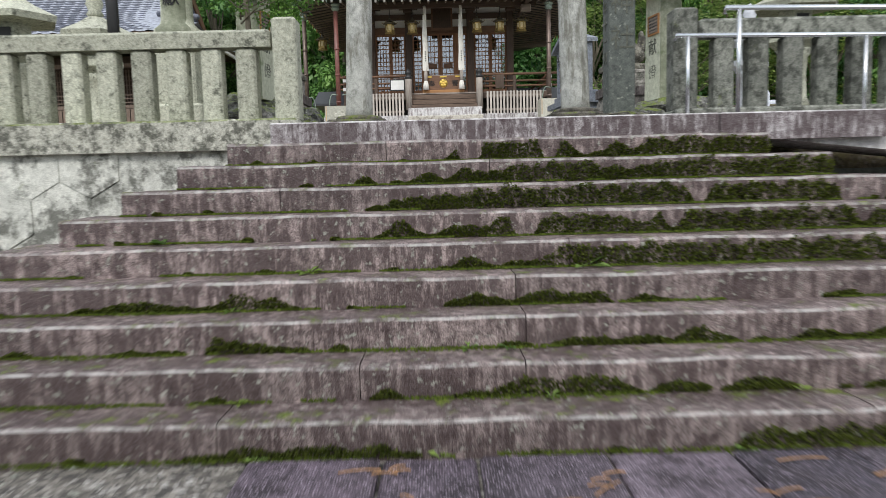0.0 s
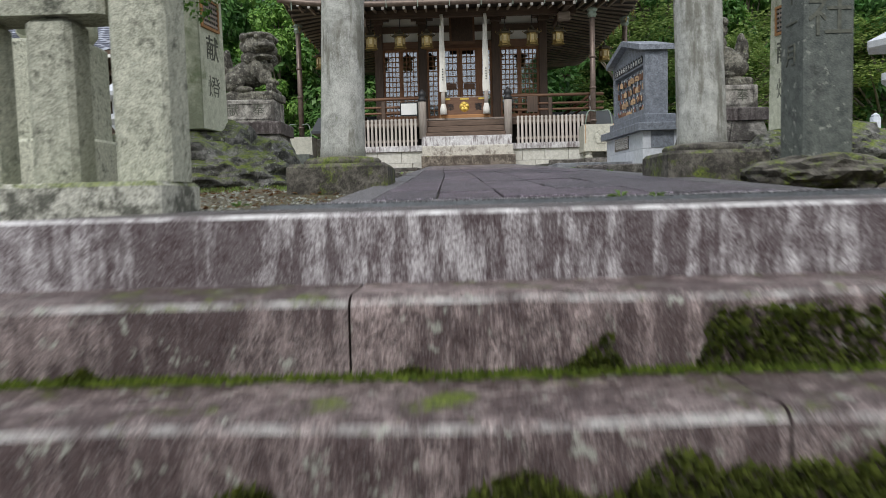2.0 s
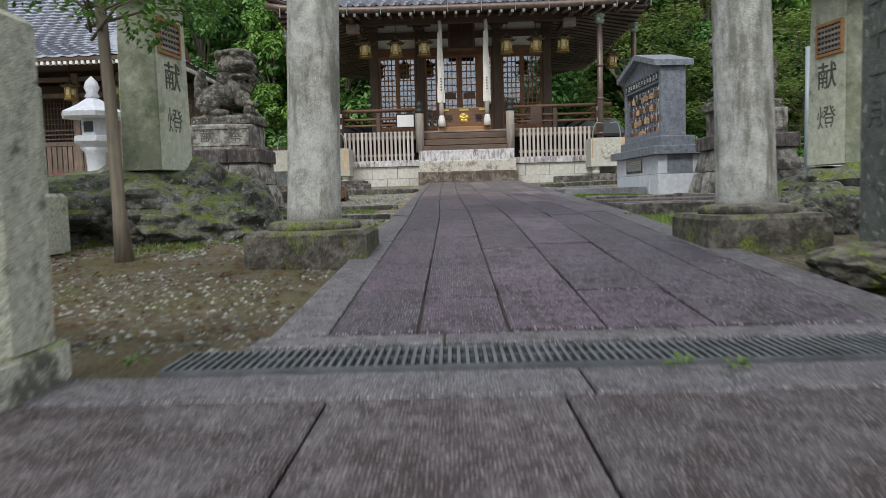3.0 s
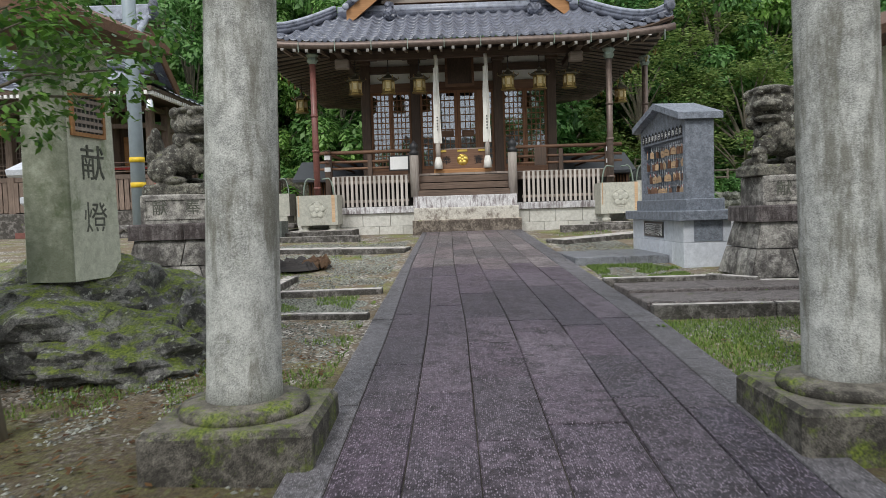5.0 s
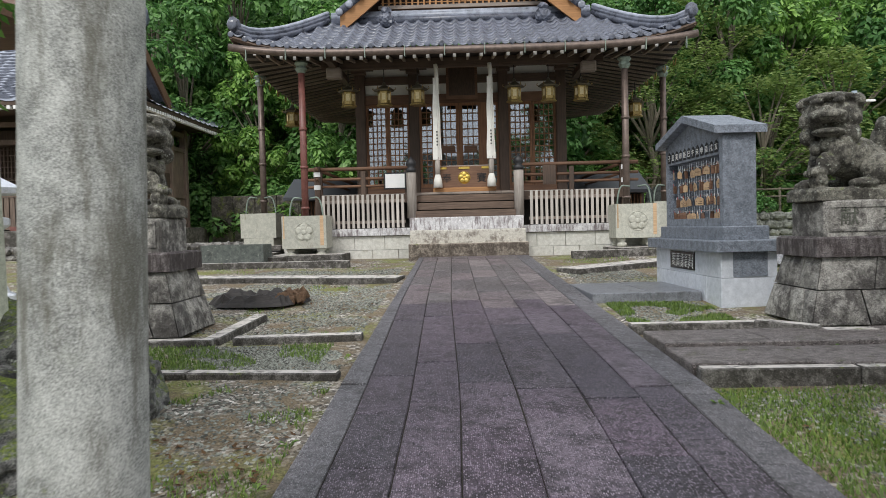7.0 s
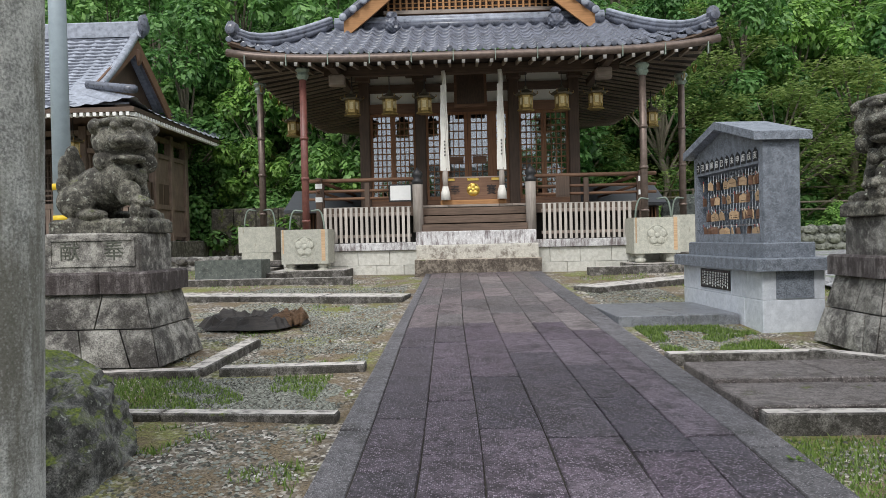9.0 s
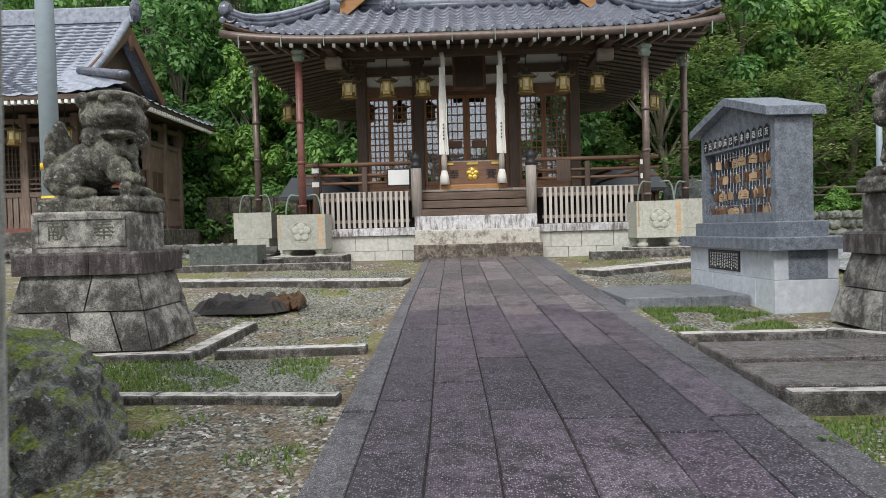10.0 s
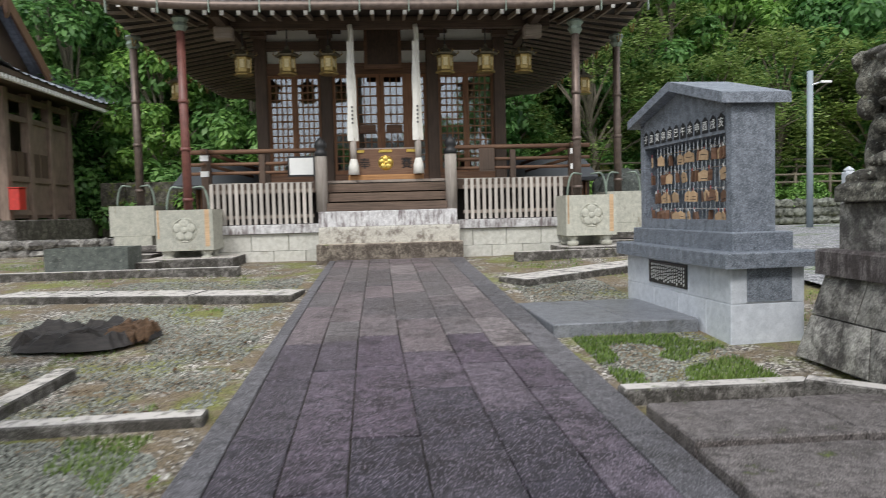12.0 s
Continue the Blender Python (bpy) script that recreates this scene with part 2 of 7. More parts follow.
TORII = stone("torii_granite", (0.2, 0.205, 0.19), (0.63, 0.64, 0.6), stain=(0.13, 0.125, 0.095), stain_at=0.545, streak=True, vary=0.05, grain=150, bump_s=0.45, speck=0.14, scale=0.55, lichen=0.25, moss_side=0.03)
PEDESTAL = stone("mossy_pedestal", (0.032, 0.029, 0.024), (0.2, 0.185, 0.155), stain=(0.014, 0.012, 0.009), stain_at=0.49, moss=0.3, moss_side=0.42, vary=0.1, speck=0.1, scale=1.4, lit_worn_top=0.25)
FENCEKERB = stone("mossy_fence_kerb", (0.27, 0.27, 0.225), (0.7, 0.7, 0.62), stain=(0.018, 0.021, 0.012), stain_at=0.515, vary=0.15, moss=0.6, moss_side=0.06, scale=2.1, bump_s=0.8)
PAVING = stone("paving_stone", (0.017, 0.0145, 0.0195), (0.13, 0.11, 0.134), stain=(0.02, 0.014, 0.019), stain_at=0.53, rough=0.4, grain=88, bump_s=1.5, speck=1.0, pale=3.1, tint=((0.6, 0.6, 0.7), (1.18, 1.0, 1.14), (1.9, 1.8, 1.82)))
# Greyer far stones; their paleness also paints the sky sheen at a low angle.
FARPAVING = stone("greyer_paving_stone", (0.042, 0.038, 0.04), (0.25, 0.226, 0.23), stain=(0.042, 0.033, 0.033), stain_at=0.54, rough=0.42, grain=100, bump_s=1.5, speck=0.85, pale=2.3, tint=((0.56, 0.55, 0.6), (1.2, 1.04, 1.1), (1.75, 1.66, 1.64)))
EDGESTONE = stone("path_edge_stone", (0.046, 0.044, 0.05), (0.23, 0.22, 0.235), stain=(0.04, 0.036, 0.036), stain_at=0.56, rough=0.5, grain=105, bump_s=1.5, speck=0.8, pale=2.0, vary=0.25)
SIDESTONE = stone("side_path_stone", (0.055, 0.045, 0.043), (0.34, 0.3, 0.285), stain=(0.05, 0.04, 0.034), stain_at=0.54, rough=0.55, grain=105, bump_s=1.2, speck=0.6, pale=1.8, vary=0.15, moss=0.06)
PEBBLE = leaf_mat("loose_pebbles", (0.055, 0.047, 0.038), (0.5, 0.46, 0.4), rough=0.9, through=0.0)
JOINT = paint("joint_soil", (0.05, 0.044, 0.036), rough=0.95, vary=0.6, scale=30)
# Tops pale by colour as if lit from above, fronts kept dark.
KERB = stone("kerb_stone", (0.055, 0.05, 0.044), (0.32, 0.3, 0.28), stain=(0.022, 0.019, 0.014), stain_at=0.475, moss=0.12, moss_side=0.12, vary=0.2, speck=0.12, lit_worn_top=1.0, scale=1.5)
KOMA = stone("lion_stone", (0.045, 0.043, 0.035), (0.33, 0.315, 0.26), stain=(0.016, 0.013, 0.011), stain_at=0.5, vary=0.05, lichen=0.85, moss=0.12, scale=1.7, bump_s=1.0, speck=0.05, grain=110)
KOMBASE = stone("lion_pedestal_stone", (0.11, 0.103, 0.095), (0.52, 0.5, 0.455), stain=(0.024, 0.019, 0.018), stain_at=0.505, vary=0.3, scale=0.8, speck=0.1, lichen=0.25, bump_s=0.9, grain=90)
KOMCAP = stone("pedestal_cap_stone", (0.05, 0.042, 0.042), (0.24, 0.215, 0.21), stain=(0.03, 0.02, 0.02), stain_at=0.49, vary=0.2, streak=True, speck=0.1, grain=90, bump_s=0.8)
ROCK = stone("mossy_rock", (0.05, 0.051, 0.05), (0.31, 0.305, 0.29), stain=(0.016, 0.016, 0.014), stain_at=0.5, moss=0.56, vary=0.1, lichen=0.85, bump_s=1.0, scale=1.3, speck=0.06, grain=110)
EMASTONE = stone("grey_granite", (0.085, 0.098, 0.12), (0.28, 0.31, 0.36), stain=(0.1, 0.11, 0.125), stain_at=0.66, vary=0.08, grain=100, bump_s=0.2, rough=0.55, speck=0.6, pale=1.6)
SLABSTONE = stone("pale_flat_slab", (0.11, 0.118, 0.135), (0.3, 0.31, 0.34), stain=(0.1, 0.1, 0.1), stain_at=0.58, rough=0.38, vary=0.1, grain=110, bump_s=0.25, speck=0.4, pale=1.5)
WHITEGRAN = stone("white_granite", (0.48, 0.51, 0.56), (0.72, 0.75, 0.81), stain=(0.25, 0.26, 0.24), stain_at=0.64, vary=0.08, grain=200, bump_s=0.15, rough=0.6)
TANK = stone("tank_granite", (0.36, 0.36, 0.31), (0.58, 0.57, 0.49), stain=(0.2, 0.17, 0.12), stain_at=0.6, vary=0.1, streak=True)
HALLBASE = stone("hall_base_granite", (0.5, 0.49, 0.44), (0.76, 0.75, 0.7), stain=(0.3, 0.26, 0.2), stain_at=0.62, vary=0.12)
HALLSTEP = stone("hall_step_stone", (0.1, 0.08, 0.062), (0.36, 0.31, 0.25), stain=(0.035, 0.024, 0.018), stain_at=0.485, vary=0.15, scale=1.7, moss=0.1, lit_worn_top=0.6, speck=0.3)
HALLSTEPUP = stone("upper_hall_step_stone", (0.4, 0.375, 0.32), (0.7, 0.67, 0.6), stain=(0.12, 0.09, 0.07), stain_at=0.55, vary=0.1, scale=1.6, speck=0.3)
STELE = stone("stele_stone", (0.42, 0.435, 0.34), (0.72, 0.735, 0.61), stain=(0.22, 0.26, 0.15), stain_at=0.57, vary=0.05, algae_shade=0.72)
DARKWOOD = wood("dark_wood", (0.045, 0.03, 0.022), (0.13, 0.085, 0.06))
DARKWOODX = wood("dark_wood_beam", (0.05, 0.033, 0.024), (0.15, 0.1, 0.07), axis=0)
BROWNWOOD = wood("brown_wood", (0.14, 0.06, 0.03), (0.34, 0.17, 0.085))
BROWNWOODX = wood("brown_wood_beam", (0.09, 0.045, 0.028), (0.23, 0.125, 0.072), axis=0)
GREYWOOD = wood("weathered_wood", (0.24, 0.205, 0.18), (0.5, 0.45, 0.4))
HALLWOOD = wood("second_hall_wood", (0.085, 0.06, 0.046), (0.31, 0.23, 0.18))
STAIRWOOD = wood("dark_stair_wood", (0.06, 0.04, 0.028), (0.2, 0.135, 0.098), axis=0)
PICKETWOOD = wood("pale_picket_wood", (0.36, 0.325, 0.29), (0.7, 0.65, 0.59))
GREYWOODX = wood("weathered_wood_beam", (0.2, 0.16, 0.135), (0.42, 0.35, 0.3), axis=0)
RAFTER = wood("rafter_wood", (0.13, 0.1, 0.075), (0.32, 0.26, 0.2), axis=1)
# Near-black board colour; it carries the shade between rafters and under the veranda.
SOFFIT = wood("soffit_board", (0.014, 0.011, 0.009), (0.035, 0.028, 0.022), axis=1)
ORANGEWOOD = wood("gable_wood", (0.3, 0.14, 0.05), (0.56, 0.29, 0.12), axis=0)
EMAWOOD = wood("votive_wood", (0.38, 0.24, 0.13), (0.68, 0.48, 0.3), axis=0)
EMADARK = wood("aged_votive_wood", (0.1, 0.05, 0.03), (0.24, 0.13, 0.08), axis=0)
BARK = wood("bark", (0.1, 0.085, 0.065), (0.3, 0.26, 0.2), scale=0.6, rough=0.9)
STUMP = wood("rotten_stump_wood", (0.01, 0.009, 0.009), (0.06, 0.05, 0.045), rough=0.7, scale=1.4, axis=0)
ROTWOOD = wood("broken_brown_wood", (0.03, 0.018, 0.012), (0.2, 0.12, 0.07), rough=0.9, axis=0)
TILE = paint("roof_tile", (0.115, 0.125, 0.16), rough=0.3, vary=0.65, scale=6)
DARKTILE = paint("dark_roof_sheet", (0.05, 0.052, 0.06), rough=0.45, vary=0.3)
TILE_PALE = paint("pale_roof_tile", (0.31, 0.335, 0.395), rough=0.32, vary=0.45, scale=6)
PLASTER = paint("white_plaster", (0.78, 0.77, 0.73), rough=0.9, vary=0.05)
WHITE = paint("white_paint", (0.82, 0.82, 0.8), rough=0.55, vary=0.05)
BRASS = paint("aged_brass", (0.36, 0.26, 0.1), rough=0.42, metal=0.75, vary=0.5, scale=30)
GOLD = paint("gold_leaf", (0.85, 0.6, 0.15), rough=0.3, metal=0.9, vary=0.1)
COPPER = paint("brown_copper", (0.17, 0.13, 0.11), rough=0.45, metal=0.5, vary=0.35)
REDPIPE = paint("red_brown_pipe", (0.19, 0.075, 0.062), rough=0.42, vary=0.3)
VERDIGRIS = paint("green_bronze", (0.26, 0.32, 0.27), rough=0.5, metal=0.4, vary=0.3)
STEEL = paint("stainless_steel", (0.66, 0.68, 0.7), rough=0.22, metal=1.0, vary=0.05)
POLE = paint("blue_grey_pole", (0.3, 0.36, 0.4), rough=0.4, vary=0.1)
YELLOW = paint("yellow_band", (0.8, 0.55, 0.03), rough=0.5)
GRATE = paint("galvanised_grate", (0.2, 0.215, 0.23), rough=0.45, metal=0.7, vary=0.3)
BLACK = paint("black_iron", (0.02, 0.02, 0.022), rough=0.5)
ENGRAVE = paint("engraved_letters", (0.1, 0.105, 0.085), rough=0.95, vary=0.6, scale=40)
INK = paint("black_ink", (0.012, 0.012, 0.014), rough=0.7)
LANTERNPAPER = paint("aged_lantern_paper", (0.62, 0.52, 0.3), rough=0.9, vary=0.2, scale=30)
DARKBRONZE = paint("dark_bronze", (0.13, 0.115, 0.08), rough=0.45, metal=0.6, vary=0.5, scale=25)
CLOTH = paint("white_cotton", (0.78, 0.76, 0.7), rough=0.95, vary=0.1, bump_s=0.4)
RED = paint("red_paint", (0.5, 0.04, 0.03), rough=0.5)
PLAQUE = paint("black_granite_plaque", (0.025, 0.025, 0.028), rough=0.15, vary=0.3)
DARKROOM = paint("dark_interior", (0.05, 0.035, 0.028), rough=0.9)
LEAF = leaf_mat("broadleaf_foliage", (0.055, 0.16, 0.04), (0.32, 0.55, 0.17))
LEAF2 = leaf_mat("maple_foliage", (0.09, 0.17, 0.045), (0.33, 0.43, 0.15))
GRASS = leaf_mat("grass_blades", (0.07, 0.13, 0.03), (0.25, 0.37, 0.09))
MOSS = leaf_mat("moss_tufts", (0.05, 0.072, 0.01), (0.15, 0.18, 0.03), rough=0.9)
LEAF_DARK = leaf_mat("glossy_evergreen_leaves", (0.03, 0.1, 0.025), (0.17, 0.34, 0.075), rough=0.3)
MOSS_BRIGHT = leaf_mat("bright_moss", (0.09, 0.13, 0.012), (0.27, 0.32, 0.045), rough=0.9)
STRAW = paint("dry_straw", (0.36, 0.2, 0.1), rough=0.9, vary=0.4)
FALLEN = leaf_mat("fallen_leaves", (0.07, 0.03, 0.014), (0.22, 0.12, 0.05), rough=0.8)


def glass_mat():
    """Old window glass: a strong sky reflection over a dim view inside."""
    m, nt, b = nodes_of("window_glass")
    b.inputs["Base Color"].default_value = (0.75, 0.78, 0.8, 1)
    b.inputs["Roughness"].default_value = 0.02
    b.inputs["Transmission Weight"].default_value = 1.0
    b.inputs["IOR"].default_value = 1.5
    g = nt.nodes.new("ShaderNodeBsdfGlossy")
    g.inputs["Color"].default_value = (0.82, 0.86, 0.92, 1)
    wave = noise_of(nt, position(nt), 2.0, 2)
    bp = nt.nodes.new("ShaderNodeBump")
    bp.inputs["Strength"].default_value, bp.inputs["Distance"].default_value = 0.06, 0.05
    nt.links.new(wave, bp.inputs["Height"])
    nt.links.new(bp.outputs[0], g.inputs["Normal"])
    g.inputs["Roughness"].default_value = 0.02
    mx = nt.nodes.new("ShaderNodeMixShader")
    mx.inputs[0].default_value = 0.16
    nt.links.new(b.outputs[0], mx.inputs[1])
    nt.links.new(g.outputs[0], mx.inputs[2])
    nt.links.new(mx.outputs[0], nt.nodes["Material Output"].inputs[0])
    return m


GLASS = glass_mat()


# ---- mesh helpers ----
class Mesh:
    """Collects vertices and faces of one part."""

    def __init__(self):
        self.v, self.f, self.smooth = [], [], False

    def add(self, verts, faces, m=None):
        o = len(self.v)
        self.v += [tuple(m @ Vector(p)) for p in verts] if m else [tuple(p) for p in verts]
        self.f += [tuple(i + o for i in q) for q in faces]
        return self

    def box(self, x0, x1, y0, y1, z0, z1, m=None, c=0.0, taper=0.0):
        """A box; c chamfers its upright and top edges; taper draws in its top."""
        t = taper
        if c <= 0:
            vs = [(x0, y0, z0), (x1, y0, z0), (x1, y1, z0), (x0, y1, z0),
                  (x0 + t, y0 + t, z1), (x1 - t, y0 + t, z1), (x1 - t, y1 - t, z1), (x0 + t, y1 - t, z1)]
            fs = [(0, 3, 2, 1), (4, 5, 6, 7), (0, 1, 5, 4), (1, 2, 6, 5), (2, 3, 7, 6), (3, 0, 4, 7)]
            return self.add(vs, fs, m)
        vs = []
        for z, k, e in ((z0, 0, c), (z1 - c, t, c), (z1, t + c, c * 0.6)):
            a0, a1, b0, b1 = x0 + k, x1 - k, y0 + k, y1 - k
            vs += [(a0 + e, b0, z), (a1 - e, b0, z), (a1, b0 + e, z), (a1, b1 - e, z),
                   (a1 - e, b1, z), (a0 + e, b1, z), (a0, b1 - e, z), (a0, b0 + e, z)]
        fs = [tuple(range(7, -1, -1)), tuple(range(16, 24))]
        for r in (0, 8):
            fs += [(r + i, r + (i + 1) % 8, r + 8 + (i + 1) % 8, r + 8 + i) for i in range(8)]
        return self.add(vs, fs, m)

    def lathe(self, profile, n=16, m=None, cap=True):
        """Turns (radius, z) pairs round the z axis."""
        vs = [(r * math.cos(2 * math.pi * i / n), r * math.sin(2 * math.pi * i / n), z) for r, z in profile for i in range(n)]
        fs = []
        for k in range(len(profile) - 1):
            fs += [(k * n + i, k * n + (i + 1) % n, (k + 1) * n + (i + 1) % n, (k + 1) * n + i) for i in range(n)]
        if cap:
            fs += [tuple(range(n - 1, -1, -1)), tuple((len(profile) - 1) * n + i for i in range(n))]
        return self.add(vs, fs, m)

    def tube(self, pts, r, n=8, flat=1.0):
        """A pipe along points; r is one radius or one a point."""
        pts = [Vector(p) for p in pts]
        rs = r if isinstance(r, (list, tuple)) else [r] * len(pts)
        vs = []
        for k, p in enumerate(pts):
            d = (pts[min(k + 1, len(pts) - 1)] - pts[max(k - 1, 0)]).normalized()
            a = d.cross(Vector((0, 0, 1)) if abs(d.z) < 0.9 else Vector((0, 1, 0))).normalized()
            b = d.cross(a)
            vs += [p + rs[k] * (a * math.cos(2 * math.pi * i / n) + b * flat * math.sin(2 * math.pi * i / n)) for i in range(n)]
        fs = []
        for k in range(len(pts) - 1):
            fs += [(k * n + i, k * n + (i + 1) % n, (k + 1) * n + (i + 1) % n, (k + 1) * n + i) for i in range(n)]
        fs += [tuple(range(n - 1, -1, -1)), tuple((len(pts) - 1) * n + i for i in range(n))]
        return self.add(vs, fs)

    def prism(self, poly, y0, y1, m=None):
        """A polygon of (x, z) drawn out along y."""
        n = len(poly)
        vs = [(x, y0, z) for x, z in poly] + [(x, y1, z) for x, z in poly]
        fs = [tuple(range(n)), tuple(range(2 * n - 1, n - 1, -1))] + [(i, i + n, (i + 1) % n + n, (i + 1) % n) for i in range(n)]
        return self.add(vs, fs, m)

    def blob(self, c, r, sub=2, seed=0.0, rough=0.15, freq=1.6, ridge=0.0):
        """A lumpy stone-like ball; r is a radius for each axis."""
        bm = bmesh.new()
        bmesh.ops.create_icosphere(bm, subdivisions=sub, radius=1.0)
        vs = []
        for v in bm.verts:
            k = 1 + rough * noise.noise(v.co * freq + Vector((seed, seed * 1.7, -seed))) - ridge * abs(noise.noise(v.co * freq * 1.8 + Vector((seed, 1, 2)))) + rough * 0.5 * noise.noise(v.co * freq * 2.7 + Vector((seed, 3, seed))) + rough * 0.22 * noise.noise(v.co * freq * 6.5 + Vector((3, seed, seed)))
            vs.append((c[0] + v.co.x * r[0] * k, c[1] + v.co.y * r[1] * k, c[2] + v.co.z * r[2] * k))
        fs = [tuple(v.index for v in f.verts) for f in bm.faces]
        bm.free()
        return self.add(vs, fs)

    def data(self, name, material):
        me = bpy.data.meshes.new(name)
        me.from_pydata([tuple(p) for p in self.v], [], self.f)
        bm = bmesh.new()
        bm.from_mesh(me)
        bmesh.ops.recalc_face_normals(bm, faces=bm.faces) if len(self.f) < 60000 and not self.smooth == "leaf" else None
        bm.to_mesh(me)
        bm.free()
        if self.smooth is True:
            me.polygons.foreach_set("use_smooth", [True] * len(me.polygons))
        me.materials.append(material)
        return me


def part(name, mesh, material, parent, label=""):
    ob = new(name, mesh.data(name, material) if isinstance(mesh, Mesh) else mesh)
    ob.parent = parent
    return tagged(ob, label)


def thing(name, label, category, group="", kind="", at=None):
    ob = new(name)
    ob.empty_display_size = 0.1
    if at is not None:
        ob.matrix_basis = at
    return tagged(ob, label, category, group, kind)


def solid(name, mesh, material, label, category, group="", kind=""):
    return tagged(new(name, mesh.data(name, material)), label, category, group, kind)


def text_part(name, words, size, m, material, parent, depth=0.004, label="", vertical=False):
    c = bpy.data.curves.new(name, "FONT")
    c.body = "\n".join(words) if vertical else words
    c.size, c.extrude, c.align_x, c.align_y = size, depth, "CENTER", "CENTER"
    c.resolution_u = 2
    tmp = bpy.data.objects.new(name, c)
    me = bpy.data.meshes.new_from_object(tmp)
    bpy.data.objects.remove(tmp)
    me.transform(m)
    me.materials.clear()
    me.materials.append(material)
    ob = new(name, me)
    ob.parent = parent
    return tagged(ob, label)


def smooth(mesh):
    mesh.smooth = True
    return mesh


def ground_z(y):
    """Height of the precinct's ground: it climbs gently to the hall."""
    return 1.345 + 0.0585 * min(y, 22.6)


# ---- ground and stairs ----
def ground():
    xs = [-160, -110, -75, -50, -36, -26, -19, -14, -11, -9, -7.5] + [i * 0.5 for i in range(-13, 14)] + [7.5, 9, 11, 14, 19, 26, 36, 50, 75, 110, 160]
    ys = [-160, -80, -40, -20, -10, -4, 0, 3, 7.2, 7.25] + [7.5 + 0.5 * i for i in range(46)] + [31, 33, 35, 37, 40, 44, 48, 54, 60, 70, 85, 110, 150, 190]

    def height(x, y):
        if y < 7.22:
            return 0.03 + 0.02 * noise.noise(Vector((x, y, 0)))
        z = ground_z(y) - 0.06 + 0.03 * noise.noise(Vector((x * 0.8, y * 0.8, 2)))
        edge = max(0.0, y - 36.5 - 0.1 * abs(x))
        side = max(0.0, abs(x) - 34)
        z += 0.62 * min(max(edge, side), 75) + 0.8 * noise.noise(Vector((x * 0.1, y * 0.1, 5))) * min(1, edge / 6)
        return z

    vs = [(x, y, height(x, y)) for y in ys for x in xs]
    n = len(xs)
    fs = [(j * n + i, j * n + i + 1, (j + 1) * n + i + 1, (j + 1) * n + i) for j in range(len(ys) - 1) for i in range(n - 1)]
    solid("ground", smooth(Mesh().add(vs, fs)), GROUND, "gravel and mossy soil ground of the shrine precinct", "ground", kind="structure")
    return height


ground_height = ground()

RISE, TREAD, FIRST_Y, FIRST_Z = 0.1735, 0.312, 5.748, 1.611
JOINTS = [(-0.49,), (0.3,), (-1.2, 1.6), (0.9,), (0.72,), (0.35, 2.6), (0.37, -2.3), (-0.5, 0.33, 2.4), (-1.13, 1.9)]


def worn_step(x0, x1, y0, y1, z0, z1, seed):
    """A step stone with a rounded, slightly uneven nosing."""
    me = Mesh()
    n = max(2, int((x1 - x0) / 0.09))
    rows = []
    for i in range(n + 1):
        x = x0 + (x1 - x0) * i / n
        a = 0.010 * noise.noise(Vector((x * 2.3, seed, 0))) + 0.006 * noise.noise(Vector((x * 9, seed, 4)))
        b = 0.008 * noise.noise(Vector((x * 1.9, seed, 9))) + 0.004 * noise.noise(Vector((x * 11, seed, 7)))
        rows.append([(x, y0 + a, z0), (x, y0 + a + 0.004, z1 - 0.05), (x, y0 + a + 0.008, z1 - 0.022 + b), (x, y0 + a + 0.02, z1 - 0.006 + b),
                     (x, y0 + a + 0.045, z1 + b), (x, y0 + 0.2, z1 - 0.004), (x, y1, z1), (x, y1, z0)])
    vs = [p for r in rows for p in r]
    fs = [(i * 8 + j, (i + 1) * 8 + j, (i + 1) * 8 + j + 1, i * 8 + j + 1) for i in range(n) for j in range(7)]
    fs += [tuple(range(8)), tuple(n * 8 + j for j in range(7, -1, -1))]
    return me.add(vs, fs)


def stairs():
    root = thing("stairs", "wide worn stone stairs with moss on the risers", "stairs", kind="structure")
    for k in range(9):
        y, z = FIRST_Y - TREAD * k, FIRST_Z - RISE * k
        x0, x1 = -1.74 - 0.29 * k, 2.53 + 0.33 * k
        cuts = [x0] + sorted(JOINTS[k]) + [x1]
        for i, (a, b) in enumerate(zip(cuts, cuts[1:])):
            part("step_stone", worn_step(a + 0.003, b - 0.003, y, y + TREAD + 0.25, z - RISE - 0.03, z, k * 3.1 + i), STEP, root)
    me = Mesh()
    for k in range(9):
        y, z = FIRST_Y - TREAD * k, FIRST_Z - RISE * k
        me.box(-1.7 - 0.29 * k, 2.48 + 0.33 * k, y + 0.2, 7.18 - 0.004 * k, -0.02, z - 0.02 - 0.002 * k)
    part("core", me, STEP, root)
    for x, w in ((-1.46, 3.7), (2.243, 1.4)):
        part("nosing_stone", Mesh().box(x + 0.003, x + w - 0.003, 6.02, 6.07, 1.56, 1.786, c=0.011), NOSING, root, "pale worn granite nosing")
    part("landing_slab", Mesh().box(-1.456, 3.64, 6.072, 6.39, 1.58, 1.785, c=0.004), LANDING, root, "large grey landing slab")
    x = -1.46
    for w in (0.9, 0.66, 0.94, 1.2):
        part("landing_slab", Mesh().box(x + 0.004, x + w - 0.004, 6.395, 7.28, 1.58, 1.785, c=0.005), LANDING, root, "large grey landing slab")
        x += w
    x = -1.46
    for w in (1.65, 1.15, 0.9):
        part("border_stone", Mesh().box(x + 0.004, x + w - 0.004, 7.287, 7.572, 1.58, 1.787, c=0.006), EDGESTONE, root, "rough grey border stone")
        x += w


stairs()


